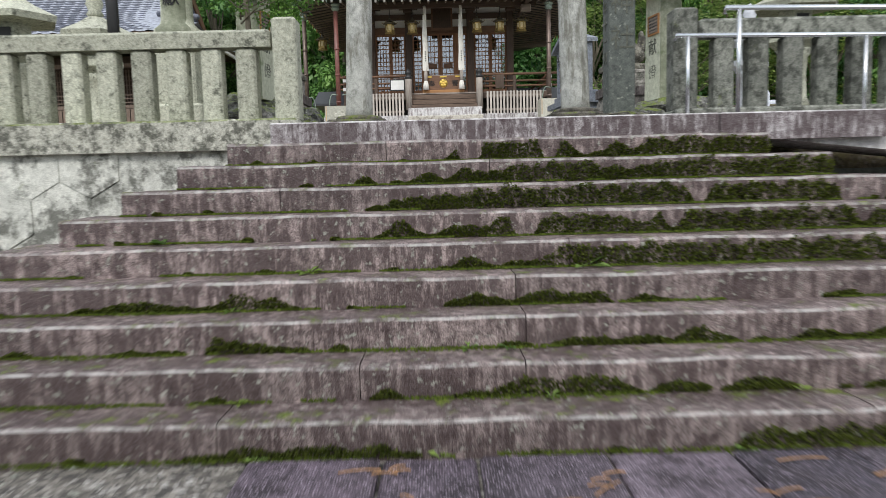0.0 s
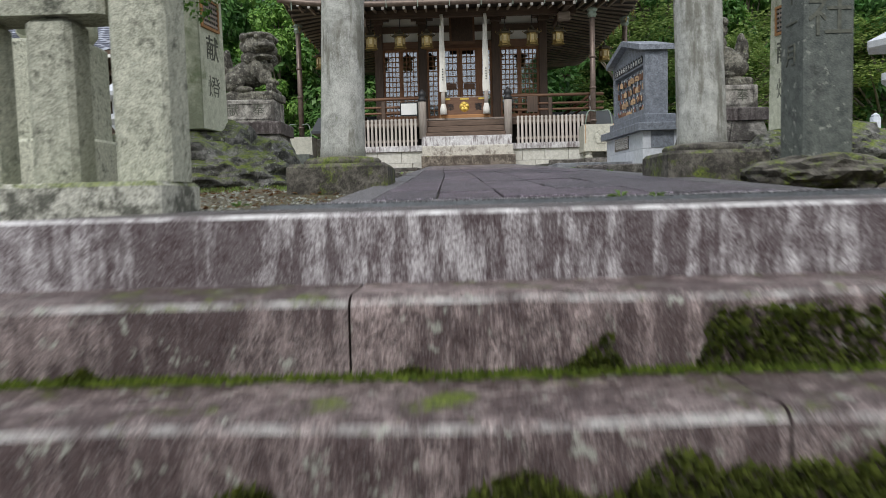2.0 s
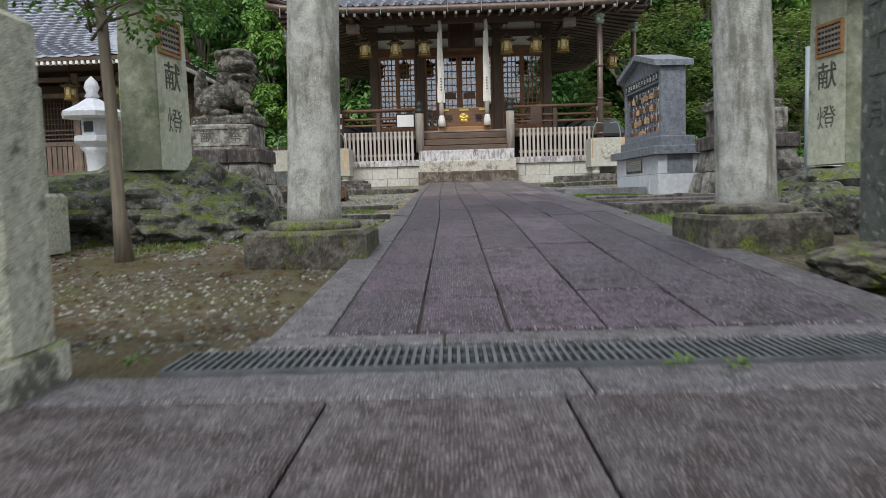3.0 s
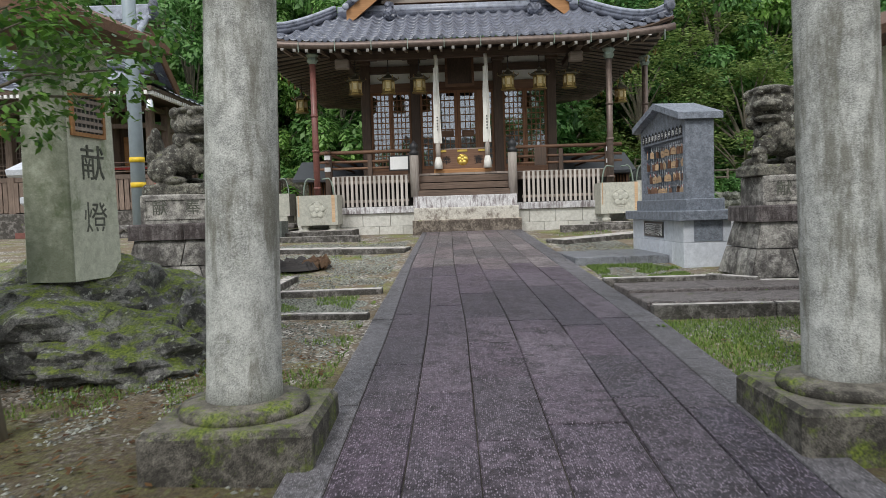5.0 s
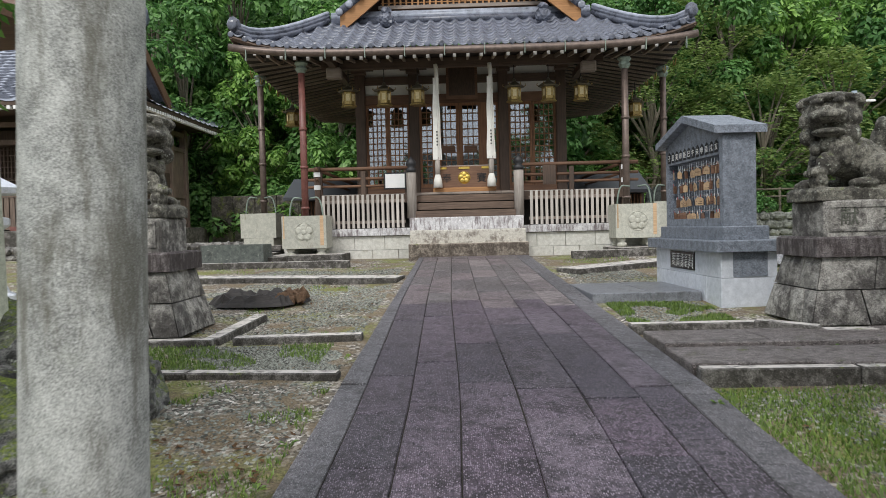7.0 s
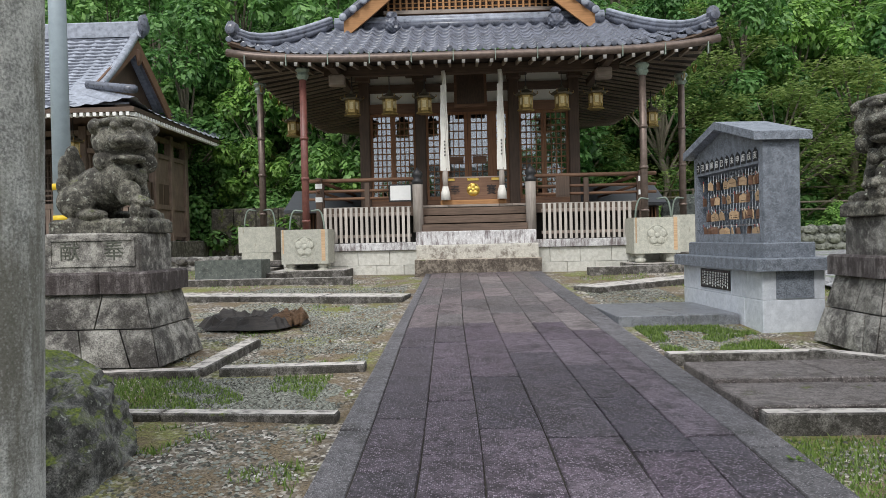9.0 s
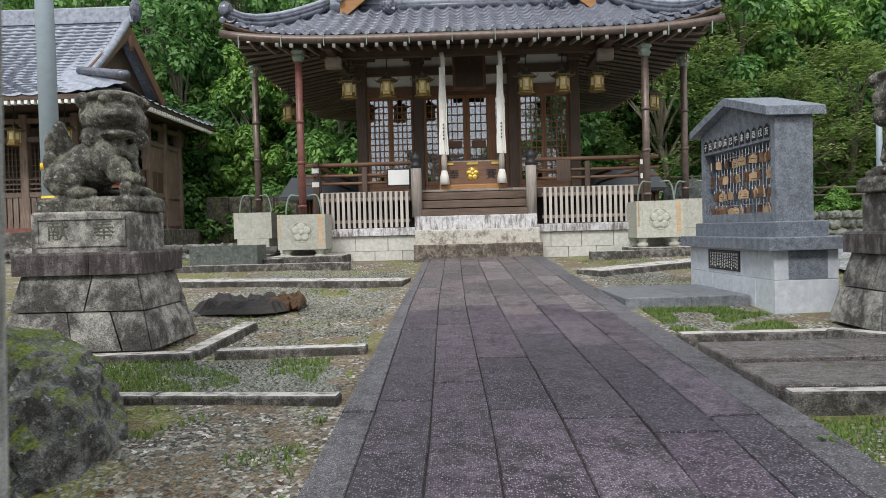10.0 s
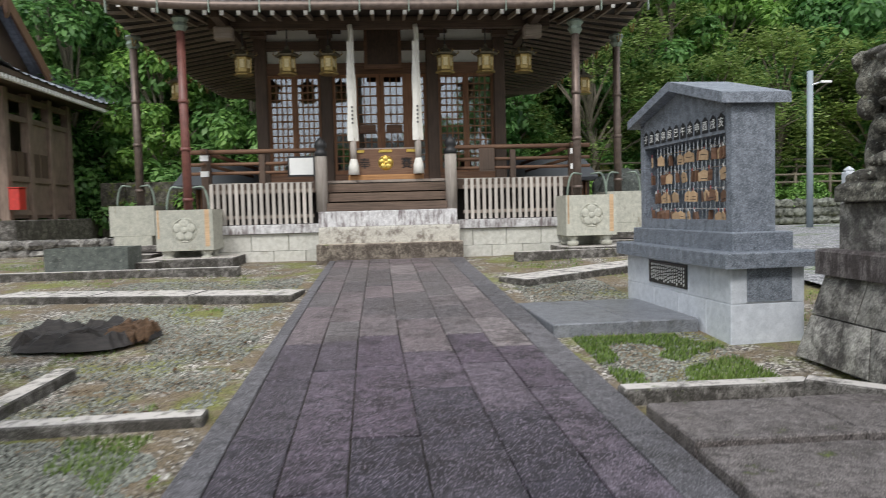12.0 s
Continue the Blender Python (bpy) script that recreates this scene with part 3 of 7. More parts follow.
def lower_paving():
    root = thing("pavement", "dark worn paving slabs at the foot of the stairs", "pavement", kind="structure")
    rnd = random.Random(2)
    for r, (y0, y1) in enumerate(((2.3, 3.2), (1.4, 2.29), (0.4, 1.39), (-0.8, 0.39))):
        x = -0.98 + 0.1 * (r % 2)
        while x < 3.4:
            w = rnd.uniform(0.42, 0.62)
            part("paving_slab", Mesh().box(x + 0.008, x + w - 0.008, y0, y1 - 0.012, 0.0, 0.066 + rnd.uniform(-0.006, 0.006), c=0.012), PAVING, root)
            x += w


lower_paving()


# ---- fences on the retaining wall ----
def hex_wall():
    root = thing("retaining_wall", "retaining wall of pale hexagonal granite blocks", "wall", kind="structure")
    part("core", Mesh().box(-13, -1.5, 7.2, 7.5, -0.02, 1.64), WALLSTONE, root)
    r = 0.34
    k = 0
    for row in range(5):
        for col in range(34):
            cx = -1.75 - col * r * 1.74 - (row % 2) * r * 0.87
            cz = 1.52 - row * r * 1.5
            pts = []
            for i in range(6):
                a = math.pi / 6 + i * math.pi / 3
                pts.append((min(-1.52, cx + (r - 0.008) * math.cos(a)), min(1.635, max(0.0, cz + (r - 0.008) * math.sin(a)))))
            if max(p[1] for p in pts) - min(p[1] for p in pts) < 0.05 or max(p[0] for p in pts) - min(p[0] for p in pts) < 0.05 or cx < -8:
                continue
            out = []
            for q in pts:
                if not out or (abs(q[0] - out[-1][0]) + abs(q[1] - out[-1][1])) > 0.01:
                    out.append(q)
            part("wall_block", Mesh().prism(out, 7.185 + 0.006 * ((k * 7) % 3), 7.21), WALLSTONE, root)
            k += 1


hex_wall()


def stone_fence(x_end, step, n, label, mat, kerb_mat):
    """A shrine fence: kerb, square posts, thick rail and a tall end post."""
    s = 1 if step > 0 else -1
    f = thing("stone_fence", label, "fence")
    xa, xb = sorted((x_end, x_end + s * (n * abs(step) + 0.6)))
    part("kerb", Mesh().box(xa, xb, 7.12, 7.6, 1.62, 1.92, c=0.02), kerb_mat, f, "moss-stained stone kerb")
    xr0, xr1 = sorted((x_end + s * 0.27, x_end + s * (n * abs(step) + 0.6)))
    part("top_rail", Mesh().box(xr0, xr1, 7.29, 7.52, 2.63, 2.8, c=0.025), mat, f)
    a, b = sorted((x_end + s * 0.01, x_end + s * 0.25))
    part("end_post", Mesh().box(a, b, 7.28, 7.54, 1.92, 2.91, c=0.022), mat, f)
    post = Mesh().box(-0.1, 0.1, 7.31, 7.5, 1.92, 2.63, c=0.025).data("baluster", mat)
    for i in range(n):
        o = part("baluster", post, mat, f)
        o.location.x = x_end + s * (0.525 + 0.345 * i)


stone_fence(-1.44, -0.36, 16, "mossy grey stone shrine fence on the retaining wall", FENCE, FENCEKERB)
stone_fence(2.26, 0.36, 16, "lichened stone shrine fence behind the ramp, coloured as shaded", DARKFENCE, DARKFENCE)


def access_ramp():
    r = thing("access_ramp", "pale granite access ramp sloping beside the stairs", "ramp", kind="structure")
    m = pose(2.245, 6.1, 1.79, 0, 6.6, 0)
    part("edge_beam", Mesh().box(0, 7, 0, 0.16, -0.17, 0.0, m, c=0.012), GRANITE, r, "pale granite edge beam")
    part("deck", Mesh().box(0, 7, 0.16, 1.0, -0.15, -0.02, m), GRANITE, r)
    part("support", Mesh().box(3.2, 9, 6.7, 7.1, 0, 1.3), DARKSTONE, r)
    for name, y, zt, xs, x_start in (("front", 6.2, 0.87, (2.46, 4.8), 2.34), ("back", 7.0, 0.8, (2.31, 4.0), 2.19)):
        h = thing("handrail", "stainless steel tube handrail on the ramp", "handrail", "ramp handrails")
        drop = math.tan(radians(1.0))
        z0 = 1.79 + zt
        part("rail", smooth(Mesh().tube([(x_start, y, z0 - 0.05), (x_start, y, z0), (x_start + 6, y, z0 - 6 * drop)], 0.021, 10)), STEEL, h)
        for x in xs:
            zb = 1.79 - (x - 2.245) * math.tan(radians(6.6)) - 0.03
            part("post", smooth(Mesh().tube([(x, y, zb), (x, y, z0 - (x - x_start) * drop)], 0.02, 10)), STEEL, h)


access_ramp()


def drain():
    g = thing("drain_grate", "galvanised drain grating across the path", "grate", kind="structure")
    part("channel", Mesh().box(-1.18, 3.6, 7.58, 7.87, 1.62, 1.745), BLACK, g)
    for y in (7.585, 7.72, 7.85):
        part("bearer", Mesh().box(-1.16, 3.58, y, y + 0.012, 1.75, 1.802), GRATE, g)
    bar = Mesh().box(-0.006, 0.006, 7.59, 7.86, 1.772, 1.806).data("bar", GRATE)
    for i in range(158):
        part("bar", bar, GRATE, g).location.x = -1.15 + 0.03 * i


drain()


# ---- torii and the monuments beside the path ----
def torii():
    t = thing("torii", "weathered grey granite torii gate over the path", "torii")
    for x, lean, k, top in ((-1.2, 0.034, 0.95, 2.13), (1.905, -0.03, 1.02, 2.16)):
        prof = [(k * r, z) for r, z in ((0.21, 2.15), (0.2, 2.3), (0.194, 3.0), (0.19, 4.0), (0.184, 5.0), (0.178, 6.0))]
        part("pillar", smooth(Mesh().lathe(prof, 40, pose(x, 10.48, 0) @ Matrix(((1, 0, lean, -lean * 2.15), (0, 1, 0, 0), (0, 0, 1, 0), (0, 0, 0, 1))))), TORII, t)
        part("collar", smooth(Mesh().lathe([(0.33, top - 0.01), (0.335, top + 0.03), (0.31, top + 0.055), (0.22, top + 0.07)], 32, pose(x, 10.48, 0))), PEDESTAL, t)
        part("pedestal", Mesh().box(x - 0.41, x + 0.42, 10.07, 10.9, 1.85, top, c=0.03), PEDESTAL, t, "mossy square stone pedestal")
    part("tie_beam", Mesh().box(-1.75, 2.47, 10.36, 10.6, 5.05, 5.35, c=0.02), TORII, t)
    me = Mesh()
    for i in range(10):
        a, b = -2.3 + 0.532 * i, -2.3 + 0.532 * (i + 1)
        za, zb = [0.3 * (abs(q - 0.36) / 2.66) ** 2.4 for q in (a, b)]
        vs = [(a, 10.23, 6.0 + za), (a, 10.73, 6.0 + za), (a, 10.78, 6.4 + za), (a, 10.18, 6.4 + za), (b, 10.23, 6.0 + zb), (b, 10.73, 6.0 + zb), (b, 10.78, 6.4 + zb), (b, 10.18, 6.4 + zb)]
        me.add(vs, [(0, 1, 5, 4), (1, 2, 6, 5), (2, 3, 7, 6), (3, 0, 4, 7)] + ([(0, 3, 2, 1)] if i == 0 else []) + ([(4, 5, 6, 7)] if i == 9 else []))
    part("top_lintel", me, TORII, t)


torii()


def monument():
    o = thing("stone_monument", "tall dark stone pillar carved with the shrine name", "monument")
    part("shaft", Mesh().box(2.02, 2.34, 8.93, 9.28, 2.02, 5.3, c=0.02), DARKSTONE, o)
    me = Mesh()
    me.blob((2.2, 9.14, 1.9), (0.5, 0.5, 0.17), 4, 2.0, 0.16, 1.4, 0.2)
    part("base", me, PEDESTAL, o, "rough mossy base stone")
    for i, c in enumerate("良神社"):
        text_part("character", c, 0.3, pose(2.18, 8.928, 3.75 - 0.42 * i, 90), ENGRAVE, o)
    for i, c in enumerate("三十六年十一月"):
        text_part("character", c, 0.16, pose(2.018, 9.11, 3.9 - 0.2 * i, 90, 0, -90), ENGRAVE, o)


monument()


def lamp_tower(x, y, z, turn, flip, label):
    """A tall square lamp tower with a slatted window, carved writing and a wooden roof."""
    o = thing("lamp_tower", label, "lamp tower", "lamp towers by the path", at=pose(x, y, z, 0, 0, turn))
    w, d, h = 0.42, 0.6, 1.9
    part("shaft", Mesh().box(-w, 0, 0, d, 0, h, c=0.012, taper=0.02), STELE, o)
    face = 0.0 if not flip else -w
    s = 1 if not flip else -1
    rz = 90 if not flip else -90
    cy = d / 2
    fr = Mesh()
    for a, b, c, e in ((0.06, 0.46, 1.12, 1.15), (0.06, 0.46, 1.43, 1.46), (0.06, 0.09, 1.15, 1.43), (0.43, 0.46, 1.15, 1.43)):
        fr.box(min(face - s * 0.02, face + s * 0.012), max(face - s * 0.02, face + s * 0.012), a, b, c, e)
    win = part("window_frame", fr, ORANGEWOOD, o, "brown wooden window frame")
    # Black plate on the solid shaft, painting the shade behind the slats.
    part("opening_shade", Mesh().box(min(face - s * 0.018, face - s * 0.004), max(face - s * 0.018, face - s * 0.004), 0.09, 0.43, 1.15, 1.43), BLACK, o)
    for i in range(5):
        part("slat", Mesh().box(min(face - s * 0.01, face + s * 0.006), max(face - s * 0.01, face + s * 0.006), 0.09, 0.43, 1.165 + 0.055 * i, 1.192 + 0.055 * i), GREYWOODX, win)
    for i in range(6):
        part("bar", Mesh().box(min(face - s * 0.008, face + s * 0.002), max(face - s * 0.008, face + s * 0.002), 0.13 + 0.05 * i, 0.138 + 0.05 * i, 1.152, 1.428), GREYWOOD, win)
    for i, c in enumerate("献燈"):
        text_part("character", c, 0.3, pose(face - s * 0.008, cy, 0.9 - 0.45 * i, 90, 0, rz), ENGRAVE, o, 0.004)
    ro = Mesh()
    ro.add([(-w - 0.35, -0.35, h - 0.02), (0.35, -0.35, h - 0.02), (0.35, d + 0.35, h - 0.02), (-w - 0.35, d + 0.35, h - 0.02),
            (-w - 0.35, -0.35, h + 0.06), (0.35, -0.35, h + 0.06), (0.35, d + 0.35, h + 0.06), (-w - 0.35, d + 0.35, h + 0.06),
            (-w / 2, -0.35, h + 0.34), (-w / 2, d + 0.35, h + 0.34)],
           [(0, 3, 2, 1), (0, 1, 5, 4), (2, 3, 7, 6), (1, 2, 6, 5), (3, 0, 4, 7), (4, 5, 8), (6, 7, 9), (5, 6, 9, 8), (7, 4, 8, 9)])
    part("roof", ro, BROWNWOODX, o, "weathered wooden roof")


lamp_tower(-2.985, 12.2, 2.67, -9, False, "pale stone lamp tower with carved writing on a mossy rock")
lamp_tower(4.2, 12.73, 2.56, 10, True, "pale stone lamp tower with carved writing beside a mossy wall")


def rock(c, r, seed, label):
    me = smooth(Mesh().blob(c, r, 5, seed, 0.34, 1.1, 0.2))
    me.smooth = False
    solid("rock", me, ROCK, label, "rock", "mossy rocks")


rock((-3.45, 12.9, 2.18), (1.3, 1.2, 0.62), 1.3, "large grey rock with mossy top under the lamp tower")
rock((-2.75, 12.1, 2.08), (0.75, 0.55, 0.36), 5.1, "mossy grey rock beside the larger rock")
rock((-2.42, 13.0, 2.1), (0.36, 0.62, 0.5), 8.4, "speckled lichened rock beside the path")
rock((4.1, 12.8, 2.15), (1.0, 0.9, 0.46), 3.7, "mossy rock under the lamp tower")
rock((2.95, 11.6, 2.05), (0.55, 0.5, 0.32), 9.2, "rounded dark rock by the torii pedestal")


def stone_lantern(x, y, z, s, label, mat):
    o = thing("stone_lantern", label, "stone lantern", "stone lanterns", at=pose(x, y, z) @ Matrix.Scale(s, 4))
    part("base", Mesh().lathe([(0.42, 0), (0.42, 0.16), (0.34, 0.2), (0.3, 0.28)], 6), mat, o)
    part("shaft", smooth(Mesh().lathe([(0.24, 0.28), (0.17, 0.4), (0.15, 0.7), (0.17, 0.95), (0.25, 1.05)], 18)), mat, o)
    part("platform", Mesh().lathe([(0.25, 1.05), (0.38, 1.15), (0.38, 1.24), (0.3, 1.26)], 6), mat, o)
    box = part("light_box", Mesh().lathe([(0.23, 1.26), (0.23, 1.56)], 6), mat, o)
    # No hole is cut; a black plate paints the shade inside.
    part("opening", Mesh().box(-0.08, 0.08, -0.215, -0.19, 1.32, 1.5), BLACK, box)
    part("roof", Mesh().lathe([(0.2, 1.56), (0.56, 1.58), (0.58, 1.66), (0.3, 1.8), (0.12, 1.92)], 6), mat, o)
    part("finial", smooth(Mesh().lathe([(0.06, 1.9), (0.13, 1.96), (0.09, 2.02), (0.13, 2.12), (0.1, 2.22), (0.01, 2.32)], 14)), mat, o)


stone_lantern(-6.3, 17.6, 2.33, 0.95, "white granite stone lantern beyond the lamp tower", WHITEGRAN)
stone_lantern(-5.57, 12.0, 1.98, 1.05, "grey stone lantern behind the fence", FENCE)
stone_lantern(-5.3, 9.2, 1.82, 0.95, "mossy stone lantern behind the fence", FENCE)
stone_lantern(5.9, 14.0, 2.1, 1.0, "white granite stone lantern behind the fence", WHITEGRAN)
stone_lantern(4.6, 9.6, 1.84, 0.95, "mossy stone lantern behind the fence", FENCE)


def round_stele():
    o = thing("round_stele", "round carved stone pillar behind the fence", "stele", at=pose(-3.9, 11.0, 1.95))
    part("plinth", Mesh().box(-0.42, 0.42, -0.42, 0.42, 0, 0.5, c=0.03), FENCE, o)
    part("block", Mesh().box(-0.32, 0.32, -0.32, 0.32, 0.5, 1.4, c=0.03), FENCE, o)
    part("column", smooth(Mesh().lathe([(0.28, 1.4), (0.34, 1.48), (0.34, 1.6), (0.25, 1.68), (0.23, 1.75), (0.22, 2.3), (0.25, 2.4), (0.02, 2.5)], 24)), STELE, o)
    text_part("character", "獻", 0.26, pose(0, -0.232, 2.02, 90), INK, o, 0.006)


round_stele()


def utility_pole(x, y, z, h, r, mat, label, bands=False):
    o = thing("utility_pole", label, "pole", at=pose(x, y, z))
    part("shaft", smooth(Mesh().lathe([(r, 0), (r * 0.85, h)], 16)), mat, o)
    if bands:
        for zz in (1.33, 1.68):
            part("band", smooth(Mesh().lathe([(r * 1.03, zz), (r * 1.03, zz + 0.07)], 16)), YELLOW, o, "yellow band")
    return o


utility_pole(-4.51, 16.84, 2.25, 6.5, 0.1, POLE, "blue-grey steel pole with yellow bands", True)
utility_pole(-4.0, 9.05, 1.82, 3.4, 0.075, BLACK, "dark steel pole behind the stone fence")
lp = utility_pole(11.9, 30.0, 2.6, 4.4, 0.09, POLE, "pale steel lamp pole on the gravel yard")
part("lamp_arm", smooth(Mesh().tube([(0, 0, 4.0), (0.35, 0, 4.1)], 0.03)), STEEL, lp)
part("lamp_head", Mesh().box(0.3, 0.6, -0.06, 0.06, 4.07, 4.13, c=0.01), WHITE, lp)
# ---- guardian lions, votive rack and tanks ----
def lion(x, y, z, turn, head_turn, ball, label):
    """A seated guardian lion as one plain carved shape, its head turned to the path."""
    me = Mesh()
    shapes = [((0, -0.1, 0.46), (0.19, 0.17, 0.23)), ((0, 0.08, 0.4), (0.18, 0.28, 0.2)), ((0, 0.27, 0.32), (0.2, 0.2, 0.2)),
              ((0, -0.08, 0.62), (0.17, 0.16, 0.16)), ((0, 0.42, 0.5), (0.1, 0.07, 0.2)), ((0, 0.43, 0.68), (0.07, 0.06, 0.11))]
    for s in (-1, 1):
        shapes += [((s * 0.18, 0.24, 0.27), (0.095, 0.19, 0.15)), ((s * 0.21, 0.03, 0.155), (0.075, 0.15, 0.05)), ((s * 0.13, -0.2, 0.44), (0.075, 0.085, 0.13)),
                   ((s * 0.09, 0.44, 0.56), (0.055, 0.055, 0.13)), ((s * 0.15, 0.4, 0.42), (0.06, 0.06, 0.09))]
        reach = 0.1 if s == ball else 0.0
        shapes += [((s * 0.14, -0.25 - reach * 0.6, 0.31 + reach * 0.3), (0.058, 0.065 + reach * 0.6, 0.14 - reach * 0.3)), ((s * 0.14, -0.33 - reach, 0.165 + reach), (0.075, 0.1, 0.05))]
        if s == ball:
            shapes.append(((s * 0.14, -0.42, 0.18), (0.085, 0.085, 0.085)))
        for k in range(3):
            shapes.append(((s * (0.085 + 0.055 * k), -0.41 - reach, 0.15 + reach), (0.024, 0.033, 0.032)))
    for c, r in [((x0 * 1.12, y0 * 0.84, z0), (rx * 1.12, ry * 0.9, rz)) for (x0, y0, z0), (rx, ry, rz) in shapes]:
        me.blob(c, r, 3, c[0] * 9 + c[2], 0.07, 2.0)
    # head: flat crown, heavy brows, open muzzle, side ears and large curls
    head = [((0, 0.02, 0), (0.165, 0.16, 0.14)), ((0, -0.01, 0.115), (0.155, 0.15, 0.045)), ((0, -0.17, -0.015), (0.125, 0.1, 0.05)), ((0, -0.25, 0.02), (0.055, 0.04, 0.03)),
            ((0, -0.15, -0.125), (0.1, 0.09, 0.03)), ((0, -0.11, -0.2), (0.07, 0.07, 0.06))]
    for s in (-1, 1):
        head += [((s * 0.085, -0.165, 0.085), (0.075, 0.045, 0.028)), ((s * 0.075, -0.17, 0.045), (0.03, 0.03, 0.026)), ((s * 0.1, -0.19, -0.035), (0.04, 0.055, 0.035)),
                 ((s * 0.215, 0.02, 0.09), (0.06, 0.06, 0.055)), ((s * 0.245, -0.02, 0.09), (0.03, 0.035, 0.03)), ((s * 0.185, -0.03, -0.03), (0.065, 0.07, 0.065)),
                 ((s * 0.175, -0.04, -0.14), (0.07, 0.075, 0.065)), ((s * 0.1, -0.08, -0.23), (0.06, 0.06, 0.055)), ((s * 0.17, 0.12, 0.02), (0.07, 0.07, 0.07)), ((s * 0.16, 0.12, -0.12), (0.07, 0.07, 0.07)),
                 ((s * 0.07, 0.17, 0.05), (0.07, 0.06, 0.07)), ((s * 0.07, 0.18, -0.08), (0.07, 0.07, 0.07)), ((s * 0.07, 0.18, -0.2), (0.06, 0.07, 0.06))]
    t = math.radians(head_turn)
    for c, r in [((1.05 * a, 1.08 * b, 1.34 * c), (1.02 * p, 1.08 * q, 1.34 * u)) for (a, b, c), (p, q, u) in head]:
        q = Vector((c[0] * math.cos(t) - c[1] * math.sin(t), c[0] * math.sin(t) + c[1] * math.cos(t) - 0.14, c[2] + 0.8))
        me.blob(q, (r[0] * abs(math.cos(t)) + r[1] * abs(math.sin(t)), r[0] * abs(math.sin(t)) + r[1] * abs(math.cos(t)), r[2]) if max(r) > 0.1 else r, 3, c[0] * 7 + c[2], 0.06, 2.0)
    me.box(-0.29, 0.29, -0.43, 0.42, -0.005, 0.12, c=0.03)
    o = tagged(new("guardian_lion_statue", me.data("guardian_lion_statue", KOMA)), label, "statue", "guardian lions")
    mod = o.modifiers.new("remesh", "REMESH")
    mod.mode, mod.voxel_size, mod.use_smooth_shade = "VOXEL", 0.009, True
    o.matrix_basis = pose(x, y, z, 0, 0, turn) @ Matrix.Scale(1.06, 4)
    return o


def lion_pedestal(x, y, z, label):
    """Tapered boulder base, dark cap and carved block, shallower than wide."""
    o = thing("lion_pedestal", label, "pedestal", "lion pedestals", at=pose(x, y, z))
    rows = ((0.0, 0.33, 0.66, 0.575), (0.33, 0.64, 0.575, 0.5))
    dep = 0.8
    for k, (z0, z1, a, b) in enumerate(rows):
        for fx, fy, tx, ty in ((0, -1, 1, 0), (1, 0, 0, 1), (0, 1, -1, 0), (-1, 0, 0, -1)):
            j = 0.25 * noise.noise(Vector((fx * 3.3 + x, fy * 2.7, k * 5.1)))
            cuts = (-1, -0.2 + j, 0.5 + j * 0.5, 1) if (k + fx + fy) % 2 else (-1, 0.1 + 2 * j, 1)
            for u, v in zip(cuts, cuts[1:]):
                g = 0.012
                q = []
                for zz, s in ((z0 + g * 0.5, a), (z1 - g * 0.5, b)):
                    lean = 0.06 * (1 if zz > z0 + 0.1 else -1) * (1 if k else -1)
                    for w in (u + g + (lean if u > -1 else 0), v - g + (lean if v < 1 else 0)):
                        q.append((fx * s + tx * w * s, (fy * s + ty * w * s) * dep, zz))
                inn = [(p[0] * 0.8, p[1] * 0.8, p[2]) for p in q]
                mid = Vector(q[0]) * 0.25 + Vector(q[1]) * 0.25 + Vector(q[2]) * 0.25 + Vector(q[3]) * 0.25 + Vector((fx, fy, 0.2)) * 0.03
                part("base_stone", Mesh().add(q + inn + [tuple(mid)], [(0, 1, 8), (1, 3, 8), (3, 2, 8), (2, 0, 8), (0, 4, 5, 1), (1, 5, 7, 3), (3, 7, 6, 2), (2, 6, 4, 0)]), KOMBASE, o)
    part("core", Mesh().box(-0.56, 0.56, -0.45, 0.45, -0.15, 0.635, taper=0.14), KOMBASE, o)
    for a, b in ((-0.56, 0.1), (0.106, 0.56)):
        part("cap_stone", Mesh().box(a, b, -0.45, 0.45, 0.64, 0.83, c=0.02), KOMCAP, o, "dark stained cap stone")
    part("carved_block", Mesh().box(-0.44, 0.44, -0.34, 0.34, 0.83, 1.18, c=0.02), KOMBASE, o)
    fr = Mesh()
    for a, b, c, e in ((-0.39, 0.39, 1.11, 1.135), (-0.39, 0.39, 0.88, 0.905), (-0.39, -0.365, 0.905, 1.11), (0.365, 0.39, 0.905, 1.11)):
        fr.box(a, b, -0.352, -0.336, c, e)
    part("panel_frame", fr, KOMBASE, o)
    for i, c in enumerate("献奉"):
        text_part("character", c, 0.19, pose(-0.2 + 0.4 * i, -0.341, 1.01, 90), ENGRAVE, o, 0.004)


lion_pedestal(-3.39, 15.64, 2.24, "stained stone pedestal of boulders under a guardian lion")
lion_pedestal(3.95, 15.53, 2.24, "stained stone pedestal of boulders under a guardian lion")
lion(-3.37, 15.64, 3.42, 84, -48, -1, "lichen-spotted seated stone guardian lion on its pedestal")
lion(3.89, 15.53, 3.42, -86, 52, 1, "dark seated stone guardian lion with a ball under its paw")


